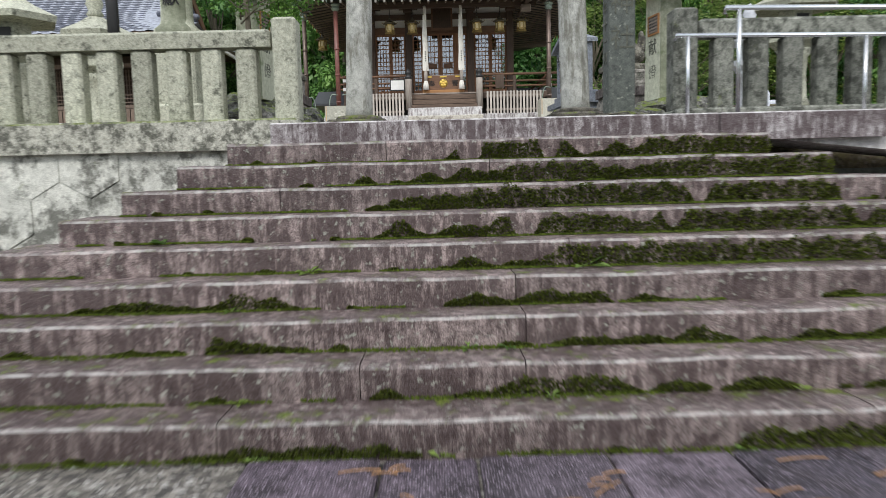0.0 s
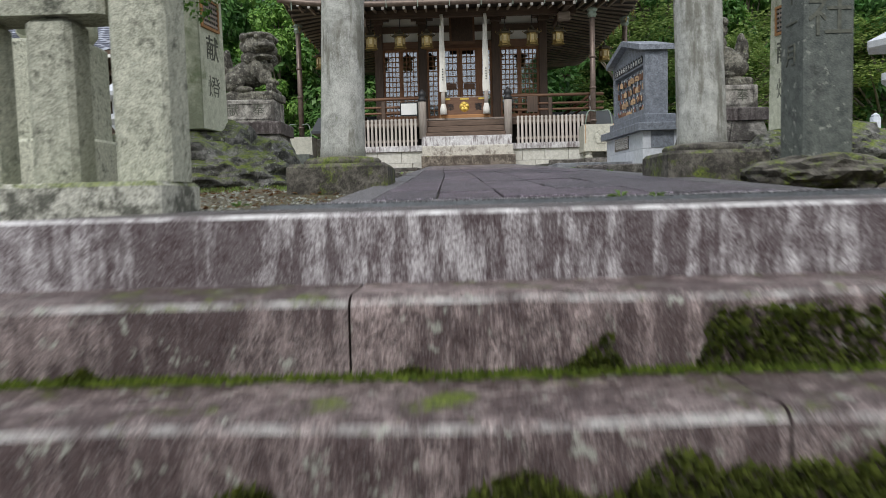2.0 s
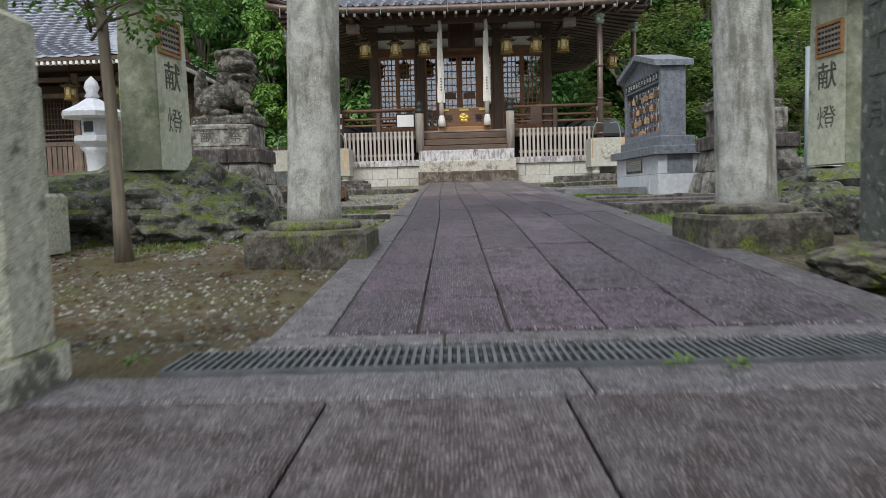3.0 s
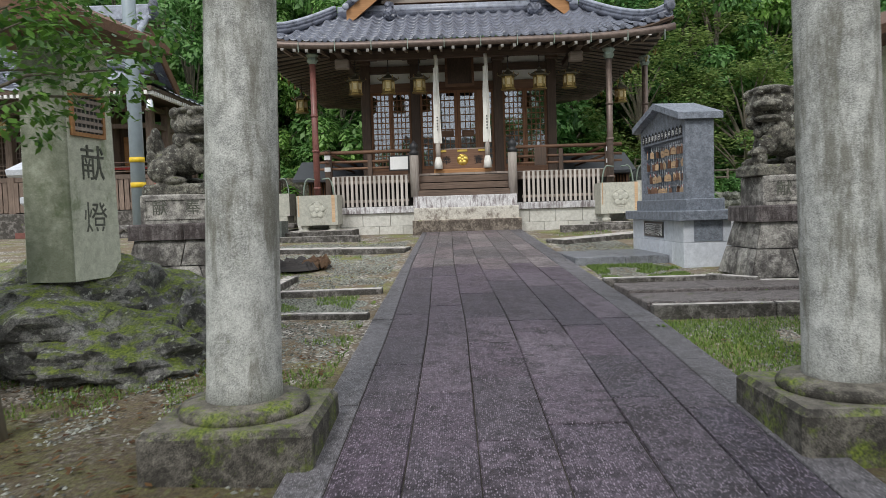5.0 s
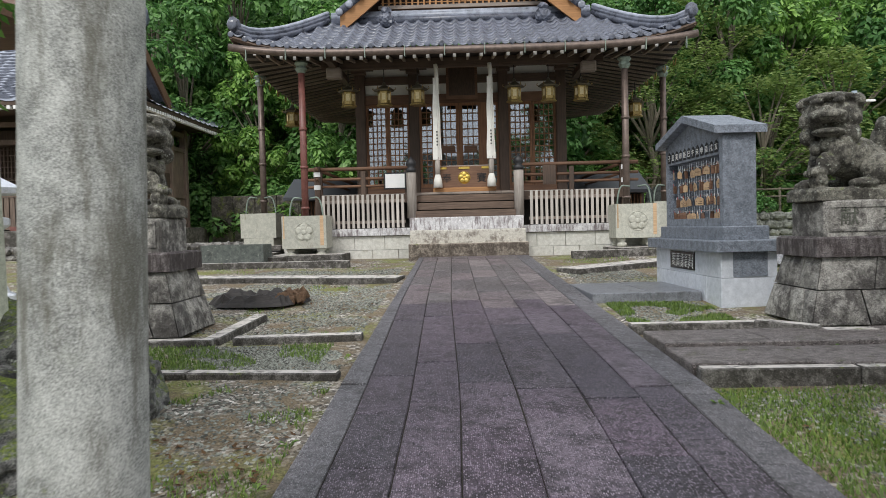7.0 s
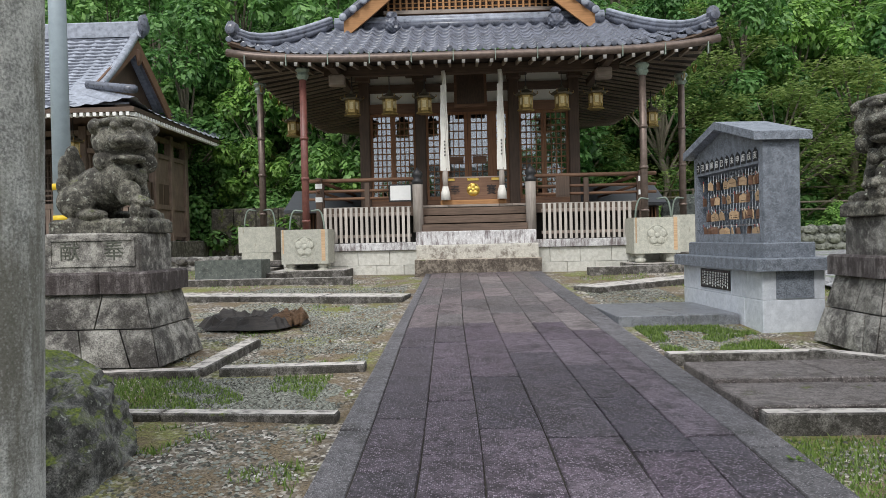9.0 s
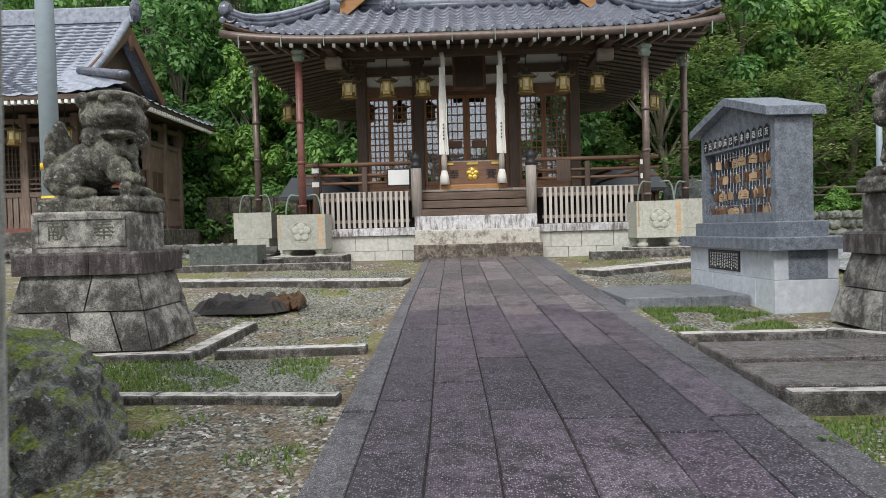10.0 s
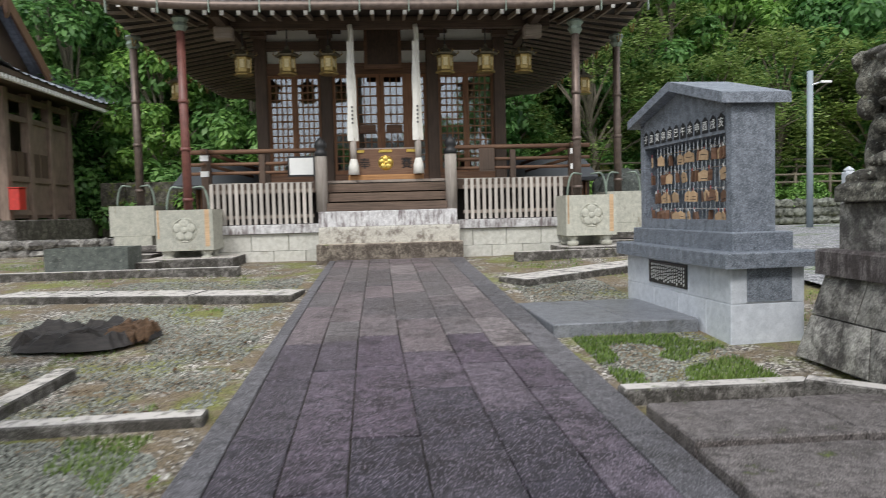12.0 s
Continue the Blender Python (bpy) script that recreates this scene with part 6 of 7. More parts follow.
def gutter_chain(x):
    o = thing("rain_chain_hooks", "bronze loop hooks along the side gutter", "hooks", at=pose(x, 0, 0))
    for i in range(9):
        y = 23.6 + 0.75 * i
        ring = [(0, y + 0.09 * math.cos(a), 6.68 + 0.13 * math.sin(a)) for a in [math.pi + k * math.pi / 7 for k in range(8)]]
        part("hook", smooth(Mesh().tube(ring, 0.014, 5)), BRASS, o)


gutter_chain(-4.35)
gutter_chain(4.65)


def side_corridor(x0, x1, y, label):
    o = thing("corridor", label, "corridor", "low corridors")
    part("wall", Mesh().box(x0, x1, y, y + 0.1, 3.1, 4.1), DARKWOOD, o)
    n = int((x1 - x0) / 0.09)
    bar = Mesh().box(-0.02, 0.02, y - 0.05, y - 0.01, 3.5, 4.05).data("bar", BROWNWOOD)
    for i in range(n):
        part("bar", bar, BROWNWOOD, o).location.x = x0 + 0.05 + 0.09 * i
    part("base", Mesh().box(x0, x1, y - 0.2, y + 1.4, 2.5, 3.2), HALLBASE, o)
    part("roof", Mesh().add([(x0 - 0.3, y - 0.8, 4.15), (x1, y - 0.8, 4.15), (x1, y + 0.6, 4.75), (x0 - 0.3, y + 0.6, 4.75), (x0 - 0.3, y + 1.8, 4.15), (x1, y + 1.8, 4.15),
                             (x0 - 0.3, y - 0.8, 4.07), (x1, y - 0.8, 4.07), (x1, y + 1.8, 4.07), (x0 - 0.3, y + 1.8, 4.07)],
                            [(0, 1, 2, 3), (3, 2, 5, 4), (6, 7, 1, 0), (8, 9, 4, 5), (6, 0, 3, 4, 9), (7, 8, 5, 2, 1), (6, 9, 8, 7)]), DARKTILE, o)


side_corridor(-4.5, -2.6, 28.6, "low wooden corridor with grey tile roof")
side_corridor(2.9, 5.3, 28.8, "low wooden corridor with grey tile roof")
# ---- the second hall ----
def second_hall():
    o = thing("second_hall", "weathered wooden shrine hall with pale tile roof", "shrine hall", at=pose(-0.45, 0, 0))
    X, Y0, Y1, ZB = -10.4, 32.4, 36.5, 3.6
    XW = -20.0
    part("terrace", Mesh().box(XW - 1, X + 0.9, Y0 - 1.4, Y1 + 0.6, 2.5, ZB - 0.15, c=0.03), KERB, o)
    for i in range(4):
        y = Y0 + (Y1 - Y0) * i / 3
        part("column", Mesh().box(X - 0.13, X + 0.13, y - 0.13, y + 0.13, ZB - 0.15, 7.3, c=0.02), HALLWOOD, o)
    for i in range(1, 6):
        part("column", Mesh().box(X - 1.7 * i - 0.13, X - 1.7 * i + 0.13, Y0 - 0.13, Y0 + 0.13, ZB - 0.15, 7.3, c=0.02), HALLWOOD, o)
    for z in (ZB, 4.6, 6.4, 7.0):
        part("side_beam", Mesh().box(X - 0.09, X + 0.09, Y0 + 0.13, Y1, z, z + 0.16), HALLWOOD, o)
        part("front_beam", Mesh().box(XW, X, Y0 - 0.09, Y0 + 0.09, z, z + 0.16), HALLWOOD, o)
    part("side_boarding", Mesh().box(X - 0.06, X + 0.02, Y0 + 1.3, Y1, ZB, 6.4), HALLWOOD, o)
    part("side_boarding", Mesh().box(X - 0.06, X + 0.02, Y0, Y0 + 1.3, ZB, 4.6), HALLWOOD, o)
    part("inner_wall", Mesh().box(X - 1.6, X - 1.5, Y0, Y1, ZB, 7.0), HALLWOOD, o)
    part("front_wall", Mesh().box(XW, X - 1.5, Y0 + 0.8, Y0 + 0.9, ZB, 7.0), DARKWOOD, o)
    part("floor", Mesh().box(XW, X, Y0, Y1, ZB - 0.1, ZB), HALLWOOD, o)
    grid = Mesh().box(-0.02, 0.02, Y0 + 0.72, Y0 + 0.78, 4.6, 6.4).data("lattice_bar", HALLWOOD)
    for i in range(60):
        part("lattice_bar", grid, HALLWOOD, o).location.x = X - 1.7 - 0.13 * i
    for z in [4.7 + 0.2 * k for k in range(9)]:
        part("lattice_rail", Mesh().box(XW, X - 1.6, Y0 + 0.7, Y0 + 0.74, z, z + 0.03), HALLWOOD, o)
    for k in range(5):
        part("red_step", Mesh().box(X - 4.2, X - 1.7, Y0 - 1.5 + 0.25 * k, Y0 - 1.25 + 0.25 * k, 2.6 + 0.2 * k, 2.8 + 0.2 * k), REDPIPE, o, "red painted wooden step")
    # Added orange board whose colour paints the lamp-lit opening in the porch.
    part("golden_screen", Mesh().box(X - 1.45, X - 0.75, Y0 + 1.0, Y0 + 1.06, 4.9, 6.2), ORANGEWOOD, o, "orange board painting the lamp-lit interior of the porch")
    part("red_rail", Mesh().box(X - 1.5, X - 0.2, Y0 + 0.2, Y0 + 0.28, 4.95, 5.05), RED, o)
    for i in range(34):
        part("skirt_board", Mesh().box(X - 0.2 - 0.2 * i, X - 0.04 - 0.2 * i, Y0 - 0.12, Y0 - 0.1, ZB - 0.1, 4.58), HALLWOOD, o)
    for k in range(3):
        part("porch_rail", Mesh().box(XW, X - 0.13, Y0 - 0.06, Y0 - 0.02, 4.85 + 0.16 * k, 4.89 + 0.16 * k), HALLWOOD, o)
    for i in range(5):
        for x in (X - 0.1,):
            y = Y0 + 0.15 + 0.5 * i
            part("louvre", Mesh().box(x, x + 0.14, y, y + 0.4, 4.75, 5.5), DARKWOOD, o)
    # roof
    ex, ey0, ey1, ez = -9.3, 30.1, 38.4, 7.45
    ridge_y, ridge_z, gx = 34.2, 10.75, -11.3
    n, m = 90, 8
    vs = []
    for j in range(m + 1):
        f = j / m
        for i in range(n + 1):
            x = -26 + (gx + 0.25 + 26) * i / n
            x = x if f > 0.28 else -26 + (ex - (ex - gx - 0.25) * (f / 0.28) + 26) * i / n
            z = ez + (ridge_z - ez) * (0.7 * f + 0.3 * f * f)
            lf = 0.3 * max(0, (i / n - 0.75) * 4) ** 3 * (1 - f) ** 2
            vs.append((x, ey0 + (ridge_y - ey0) * f, z + lf + 0.05 * max(0, math.sin(i * math.pi / 1.5))))
    w = n + 1
    faces = [(j * w + i, j * w + i + 1, (j + 1) * w + i + 1, (j + 1) * w + i) for j in range(m) for i in range(n)]
    tagged(part("front_tiles", Mesh().add(vs, faces), TILE_PALE, o), kind="stuff")
    tagged(part("back_tiles", Mesh().add([(x, 2 * ridge_y - y, z) for x, y, z in vs], faces), TILE_PALE, o), kind="stuff")
    cj = Mesh()
    for j in range(1, 24):
        f = j / 24
        z = ez + (ridge_z - ez) * (0.7 * f + 0.3 * f * f)
        y = ey0 + (ridge_y - ey0) * f
        xe = gx + 0.25 if f > 0.28 else ex - (ex - gx - 0.25) * (f / 0.28)
        cj.box(-26, xe, y, y + 0.025, z + 0.02, z + 0.085)
    tagged(part("tile_course", cj, TILE, o), kind="stuff")
    side = Mesh()
    k = 48
    pts = []
    for j in range(7):
        f = j / 6
        for i in range(k + 1):
            u = i / k
            y = ey0 + (ey1 - ey0) * u
            y = min(max(y, ey0 + 1.15 * f), ey1 - 1.15 * f)
            pts.append((ex + (gx - ex) * f, y, ez + (8.3 - ez) * f + 0.3 * abs(2 * u - 1) ** 5 * (1 - f) + 0.05 * max(0, math.sin(i * math.pi / 1.5))))
    side.add(pts, [(j * (k + 1) + i, j * (k + 1) + i + 1, (j + 1) * (k + 1) + i + 1, (j + 1) * (k + 1) + i) for j in range(6) for i in range(k)])
    tagged(part("side_tiles", side, TILE_PALE, o), kind="stuff")
    part("ridge", Mesh().box(-26, gx + 0.45, ridge_y - 0.16, ridge_y + 0.16, ridge_z - 0.05, ridge_z + 0.5, c=0.05), TILE_PALE, o)
    part("ridge_end_tile", Mesh().blob((gx + 0.5, ridge_y, ridge_z + 0.35), (0.16, 0.3, 0.42), 2, 2.0, 0.3, 2.2), TILE, o)
    for s in (-1, 1):
        part("barge_board", Mesh().add([(gx + 0.2, ridge_y, ridge_z - 0.1), (gx + 0.2, ridge_y, ridge_z - 0.55), (gx + 0.2, ridge_y + s * 2.85, 8.05), (gx + 0.2, ridge_y + s * 2.95, 8.45),
                                        (gx + 0.28, ridge_y, ridge_z - 0.1), (gx + 0.28, ridge_y, ridge_z - 0.55), (gx + 0.28, ridge_y + s * 2.85, 8.05), (gx + 0.28, ridge_y + s * 2.95, 8.45)],
                                       [(0, 1, 2, 3), (7, 6, 5, 4), (0, 3, 7, 4), (1, 5, 6, 2)]), BROWNWOODX, o)
    part("gable_wall", Mesh().add([(gx - 0.3, ridge_y - 2.9, 8.2), (gx - 0.3, ridge_y + 2.9, 8.2), (gx - 0.3, ridge_y, ridge_z - 0.2)], [(0, 1, 2)]), DARKWOOD, o)
    part("gable_pendant", Mesh().blob((gx + 0.3, ridge_y, ridge_z - 0.75), (0.08, 0.18, 0.3), 2, 1.0, 0.3), BROWNWOODX, o)
    part("verge", smooth(Mesh().tube([(gx + 0.25, ey0 + 1.15 + 2.95 * q / 6, ez + (ridge_z - ez) * (0.7 * (0.28 + 0.72 * q / 6) + 0.3 * (0.28 + 0.72 * q / 6) ** 2) + 0.1) for q in range(7)], 0.13, 8)), TILE_PALE, o)
    part("hip_ridge", smooth(Mesh().tube([(ex + (gx - ex) * f, ey0 + 1.15 * f, ez + (8.3 - ez) * f + 0.42 * (1 - f) + 0.1) for f in (0.0, 0.25, 0.5, 0.75, 1.0)], 0.13, 8)), TILE, o)
    part("soffit", Mesh().box(-26, ex - 0.1, ey0 + 0.1, ey1 - 0.1, ez - 0.06, ez - 0.02), DARKWOODX, o)
    part("eave_board", Mesh().box(-26, ex - 0.06, ey0 + 0.03, ey0 + 0.1, ez - 0.12, ez + 0.02), DARKWOODX, o)
    part("eave_board", Mesh().box(ex - 0.12, ex - 0.05, ey0 + 0.1, ey1, ez - 0.12, ez + 0.02), DARKWOODX, o)
    tip = Mesh().box(-0.05, 0.05, ey0 + 0.02, ey0 + 0.2, ez - 0.24, ez - 0.13).data("white_rafter_end", WHITE)
    for i in range(50):
        part("white_rafter_end", tip, WHITE, o).location.x = ex - 0.25 - 0.2 * i
    tip2 = Mesh().box(ex - 0.2, ex - 0.05, -0.05, 0.05, ez - 0.24, ez - 0.13).data("white_rafter_end", WHITE)
    for i in range(40):
        part("white_rafter_end", tip2, WHITE, o).location.y = ey0 + 0.2 + 0.2 * i
    for x in (-12.25, -13.85, -15.45):
        hanging_lantern(x, 31.2, 6.2, 0.6, "gilt bronze lantern hanging under the second hall", 1.2)
    b = thing("wind_bell", "small bronze bell hanging at the eave corner", "bell", at=pose(ex - 0.65, ey0 + 0.2, ez - 0.75))
    part("bell", smooth(Mesh().lathe([(0.16, 0), (0.13, 0.1), (0.11, 0.3), (0.06, 0.38)], 14)), STEEL, b)
    part("hook", Mesh().tube([(0, 0, 0.38), (0, 0, 0.6)], 0.02, 6), BLACK, b)
    r = thing("red_box", "red fire equipment box on the hall wall", "box", at=pose(-10.7, 32.2, 3.75))
    part("box", Mesh().box(0, 0.3, 0, 0.4, 0, 0.62, c=0.02), RED, r)
    part("lid", Mesh().box(-0.02, 0.32, -0.02, 0.42, 0.62, 0.65), RED, r)


second_hall()


def rubble_wall(x0, x1, y, z0, z1, size, label, mat, seed):
    o = thing("rubble_wall", label, "wall", kind="structure")
    part("core", Mesh().box(x0, x1, y + 0.1, y + 0.5, z0 - 0.1, z1 - 0.03), mat, o)
    rnd = random.Random(seed)
    z = z0
    while z < z1 - 0.02:
        h = min(size * rnd.uniform(0.8, 1.2), z1 - z)
        x = x0
        while x < x1:
            w = size * rnd.uniform(1.0, 2.2)
            me = Mesh().blob((x + w / 2, y + 0.1, z + h / 2), (w * 0.54, 0.16, h * 0.56), 2, x + z, 0.25, 1.5)
            part("stone", me, mat, o)
            x += w
        z += h


rubble_wall(-12.5, -5.8, 27.5, 2.55, 3.0, 0.22, "low dark rubble wall with grass on top", KOMBASE, 3)
rubble_wall(5.5, 17.5, 34.2, 2.6, 3.5, 0.3, "mossy rubble retaining wall of the garden", DARKFENCE, 4)


def gravel_yard():
    n = 16
    vs = [(5.2 + 0.35 * noise.noise(Vector((0, k, 1))), 17.5 + k, ground_z(17.5 + k) + 0.004) for k in range(n)] + [(17.0, 17.5 + k, ground_z(17.5 + k) + 0.004) for k in range(n)]
    solid("gravel_yard", Mesh().add(vs, [(k, n + k, n + k + 1, k + 1) for k in range(n - 1)]), GRAVEL, "pale grey gravel yard beside the hall", "gravel", kind="structure")


gravel_yard()


def back_wall(x0, x1, y, h, label):
    o = thing("mossy_wall", label, "wall", kind="structure")
    n = 8
    for i in range(n):
        a, b = x0 + (x1 - x0) * i / n, x0 + (x1 - x0) * (i + 1) / n
        part("panel", Mesh().box(a + 0.01, b - 0.01, y, y + 0.3, 2.5, 2.66 + h, c=0.03), PEDESTAL, o)


back_wall(-9.8, -2.8, 36.4, 2.0, "mossy concrete retaining wall below the woods")
back_wall(3.0, 6.0, 35.2, 1.3, "mossy concrete retaining wall below the woods")


def wet_rock():
    o = thing("basin_rock", "dark wet upright basin stone behind the tanks", "basin", at=pose(5.7, 27.3, 2.55))
    part("stone", Mesh().blob((0, 0, 0.7), (0.85, 0.35, 1.1), 4, 4.0, 0.25, 1.6), DARKSTONE, o)
    part("basin", Mesh().box(-0.9, 0.9, -0.9, -0.3, 0, 0.5, c=0.05), KERB, o)


wet_rock()


def stone_bridge():
    o = thing("stone_stair_balustrade", "pale granite stair balustrade in the yard", "balustrade", at=pose(12.1, 28.6, 2.6))
    for x, h in ((0, 1.55), (0.75, 1.65), (1.9, 1.6)):
        part("post", Mesh().box(x - 0.13, x + 0.13, -0.13, 0.13, 0, h, c=0.03), WHITEGRAN, o)
        part("post_cap", smooth(Mesh().lathe([(0.12, h), (0.13, h + 0.05), (0.02, h + 0.13)], 12, pose(x, 0, 0))), WHITEGRAN, o)
    for a, b in ((0.13, 0.62), (0.88, 1.77)):
        part("rail", Mesh().box(a, b, -0.08, 0.08, 1.2, 1.35), WHITEGRAN, o)
        part("panel", Mesh().box(a, b, -0.05, 0.05, 0.55, 1.1), WHITEGRAN, o)
        part("plinth", Mesh().box(a, b, -0.12, 0.12, 0, 0.5), WHITEGRAN, o)
    part("sloping_rail", Mesh().box(-0.1, 0.1, -1.6, 0, -0.1, 0.1, pose(0.75, -0.13, 1.0, 32)), WHITEGRAN, o)
    for k in range(4):
        part("step", Mesh().box(0.9, 2.2, -1.5 + 0.35 * k, -1.14 + 0.35 * k, 0, 0.18 * (k + 1)), WHITEGRAN, o)


stone_bridge()


def wooden_rail(x0, x1, y, z):
    o = thing("wooden_fence", "low weathered wooden rail fence in the garden", "fence", "garden rail fences")
    n = int((x1 - x0) / 1.3)
    for i in range(n + 1):
        x = x0 + (x1 - x0) * i / n
        part("post", Mesh().tube([(x, y, z - 0.2), (x, y, z + 0.75)], 0.05, 7), BARK, o)
    for zz in (0.4, 0.68):
        part("rail", Mesh().tube([(x0, y, z + zz), (x1, y, z + zz)], 0.04, 7), BARK, o)


wooden_rail(7, 19, 36.0, 3.7)
wooden_rail(6.5, 18, 38.6, 4.4)


# ---- trees and plants ----
def leaf_mesh(rnd, clumps, per, size, flat=0.0, elong=1.0):
    """Leaves as bent rhombs, gathered in clumps; each clump is (x, y, z, radius)."""
    vs, fs = [], []
    for cx, cy, cz, r in clumps:
        for _ in range(per):
            d = Vector((rnd.gauss(0, 1), rnd.gauss(0, 1), rnd.gauss(0, 1)))
            d.normalize()
            k = r * rnd.uniform(0.35, 1.0) ** 0.5
            p = Vector((cx + d.x * k, cy + d.y * k, cz + d.z * k * (1 - 0.55 * flat)))
            nrm = (d * (1 - flat) + Vector((rnd.uniform(-0.5, 0.5), rnd.uniform(-0.5, 0.5), 0.7 + flat))).normalized()
            a = nrm.cross(Vector((rnd.uniform(-1, 1), rnd.uniform(-1, 1), rnd.uniform(-0.6, 0.2)))).normalized()
            b = nrm.cross(a)
            s = size * rnd.uniform(0.6, 1.3)
            o = len(vs)
            vs += [p - a * s * elong, p + b * s * 0.5 - nrm * s * 0.12, p + a * s * elong - nrm * s * 0.25, p - b * s * 0.5 - nrm * s * 0.12]
            fs += [(o, o + 1, o + 2), (o, o + 2, o + 3)]
    me = Mesh()
    me.smooth = "leaf"
    return me.add(vs, fs)


def tree_kind(seed, h, spread, n_clumps, per, leaf, low=0.3, mat=None, flat=0.0, trunk_r=0.16):
    """A tapered trunk with limbs, and a crown of leaf clumps; returns the two meshes."""
    rnd = random.Random(seed)
    clumps = []
    tr = Mesh()
    bend = [(0.12 * math.sin(k * 1.3 + seed), 0.12 * math.cos(k * 1.7 + seed), -0.3 + h * 0.8 * k / 7) for k in range(8)]
    tr.tube(bend, [trunk_r * (1.15 - 0.14 * k) for k in range(8)], 9)
    for i in range(n_clumps):
        t = rnd.uniform(low, 1.0)
        prof = math.sin(math.pi * min(1.0, 0.18 + 0.8 * (t - low) / (1 - low))) ** 0.7
        a = rnd.uniform(0, 2 * math.pi)
        r = spread * prof * rnd.uniform(0.45, 1.05)
        c = (r * math.cos(a), r * math.sin(a), h * t + rnd.uniform(-0.3, 0.3))
        clumps.append((*c, rnd.uniform(0.5, 0.95) * spread * 0.3))
        if i % 3 == 0:
            k = min(6, int(7 * t * 0.8))
            b0 = Vector(bend[k])
            tr.tube([b0, b0 * 0.5 + Vector(c) * 0.5 + Vector((0, 0, 0.15)), Vector(c)], [trunk_r * 0.4, trunk_r * 0.25, trunk_r * 0.08], 5)
    return tr.data("trunk", BARK), leaf_mesh(rnd, clumps, per, leaf, flat).data("crown", mat or LEAF)


def plant_tree(kind, x, y, z, s, turn, label, group="woods on the slope"):
    o = thing("tree", label, "tree", group, at=pose(x, y, z, 0, 0, turn) @ Matrix.Scale(s, 4))
    part("trunk", kind[0], BARK, o)
    part("crown", kind[1], LEAF, o)
    return o


KINDS = [tree_kind(11, 8.0, 3.0, 72, 130, 0.155, 0.1), tree_kind(12, 9.0, 2.6, 72, 130, 0.14, 0.08), tree_kind(13, 7.0, 3.4, 76, 130, 0.17, 0.03)]
MAPLE = tree_kind(21, 6.5, 3.6, 70, 120, 0.11, 0.22, LEAF2, 0.75, 0.2)
BUSH = [tree_kind(31, 1.9, 1.5, 30, 110, 0.1, 0.0, LEAF, 0.2, 0.05), tree_kind(32, 1.4, 1.7, 30, 110, 0.12, 0.0, LEAF, 0.2, 0.05)]


def woods():
    rnd = random.Random(17)
    for row, (y, step) in enumerate(((38.5, 3.4), (42.0, 3.8), (46.5, 4.4), (52, 5.0), (58, 5.6), (65, 6.5))):
        half = 22 + row * 7
        x = -half - 6
        while x < half + 4:
            xx, yy = x + rnd.uniform(-1, 1), y + rnd.uniform(-1.3, 1.3) + 0.1 * abs(x)
            if not (4 < xx < 20 and row == 0):
                plant_tree(KINDS[rnd.randrange(3)], xx, yy, ground_height(xx, yy) - 0.2, rnd.uniform(0.85, 1.25) * (1 + 0.05 * row), rnd.uniform(0, 360), "dense green broadleaf tree on the wooded slope")
            x += step * rnd.uniform(0.8, 1.15)
    for x, y, s in ((8.5, 39.5, 0.95), (12.6, 38.0, 1.0), (16.5, 39.8, 1.1), (20.5, 39.0, 1.1), (10.5, 43, 1.2)):
        plant_tree(MAPLE, x, y, ground_height(x, y) - 0.1, s, rnd.uniform(0, 360), "spreading maple with layered yellow-green leaves", "maples in the garden")
    for i in range(12):
        x, y = -44 + 8 * i + rnd.uniform(-2, 2), -30 + rnd.uniform(-4, 4)
        plant_tree(KINDS[i % 3], x, y, 0, rnd.uniform(1.2, 2.0), rnd.uniform(0, 360), "tall broadleaf tree across the street", "trees across the street")
    for i in range(46):
        x = rnd.uniform(-12, 20)
        y = rnd.uniform(37.2, 40.5) + 0.1 * abs(x)
        o = thing("shrub", "leafy green shrub at the foot of the slope", "shrub", "shrubs below the woods", at=pose(x, y, ground_height(x, y) - 0.1, 0, 0, rnd.uniform(0, 360)) @ Matrix.Scale(rnd.uniform(0.8, 1.4), 4))
        b = BUSH[i % 2]
        part("stems", b[0], BARK, o)
        part("foliage", b[1], LEAF, o)
    for x, y, s in ((7.0, 34.9, 0.55), (8.2, 35.0, 0.5), (9.6, 35.0, 0.6), (11.0, 35.0, 0.5), (13.4, 35.0, 0.55), (15.0, 35.1, 0.5)):
        o = thing("shrub", "low clipped green garden shrub", "shrub", "garden shrubs", at=pose(x, y, ground_height(x, y) + 0.7, 0, 0, x * 40) @ Matrix.Scale(s, 4))
        part("stems", BUSH[1][0], BARK, o)
        part("foliage", BUSH[1][1], LEAF, o)


woods()


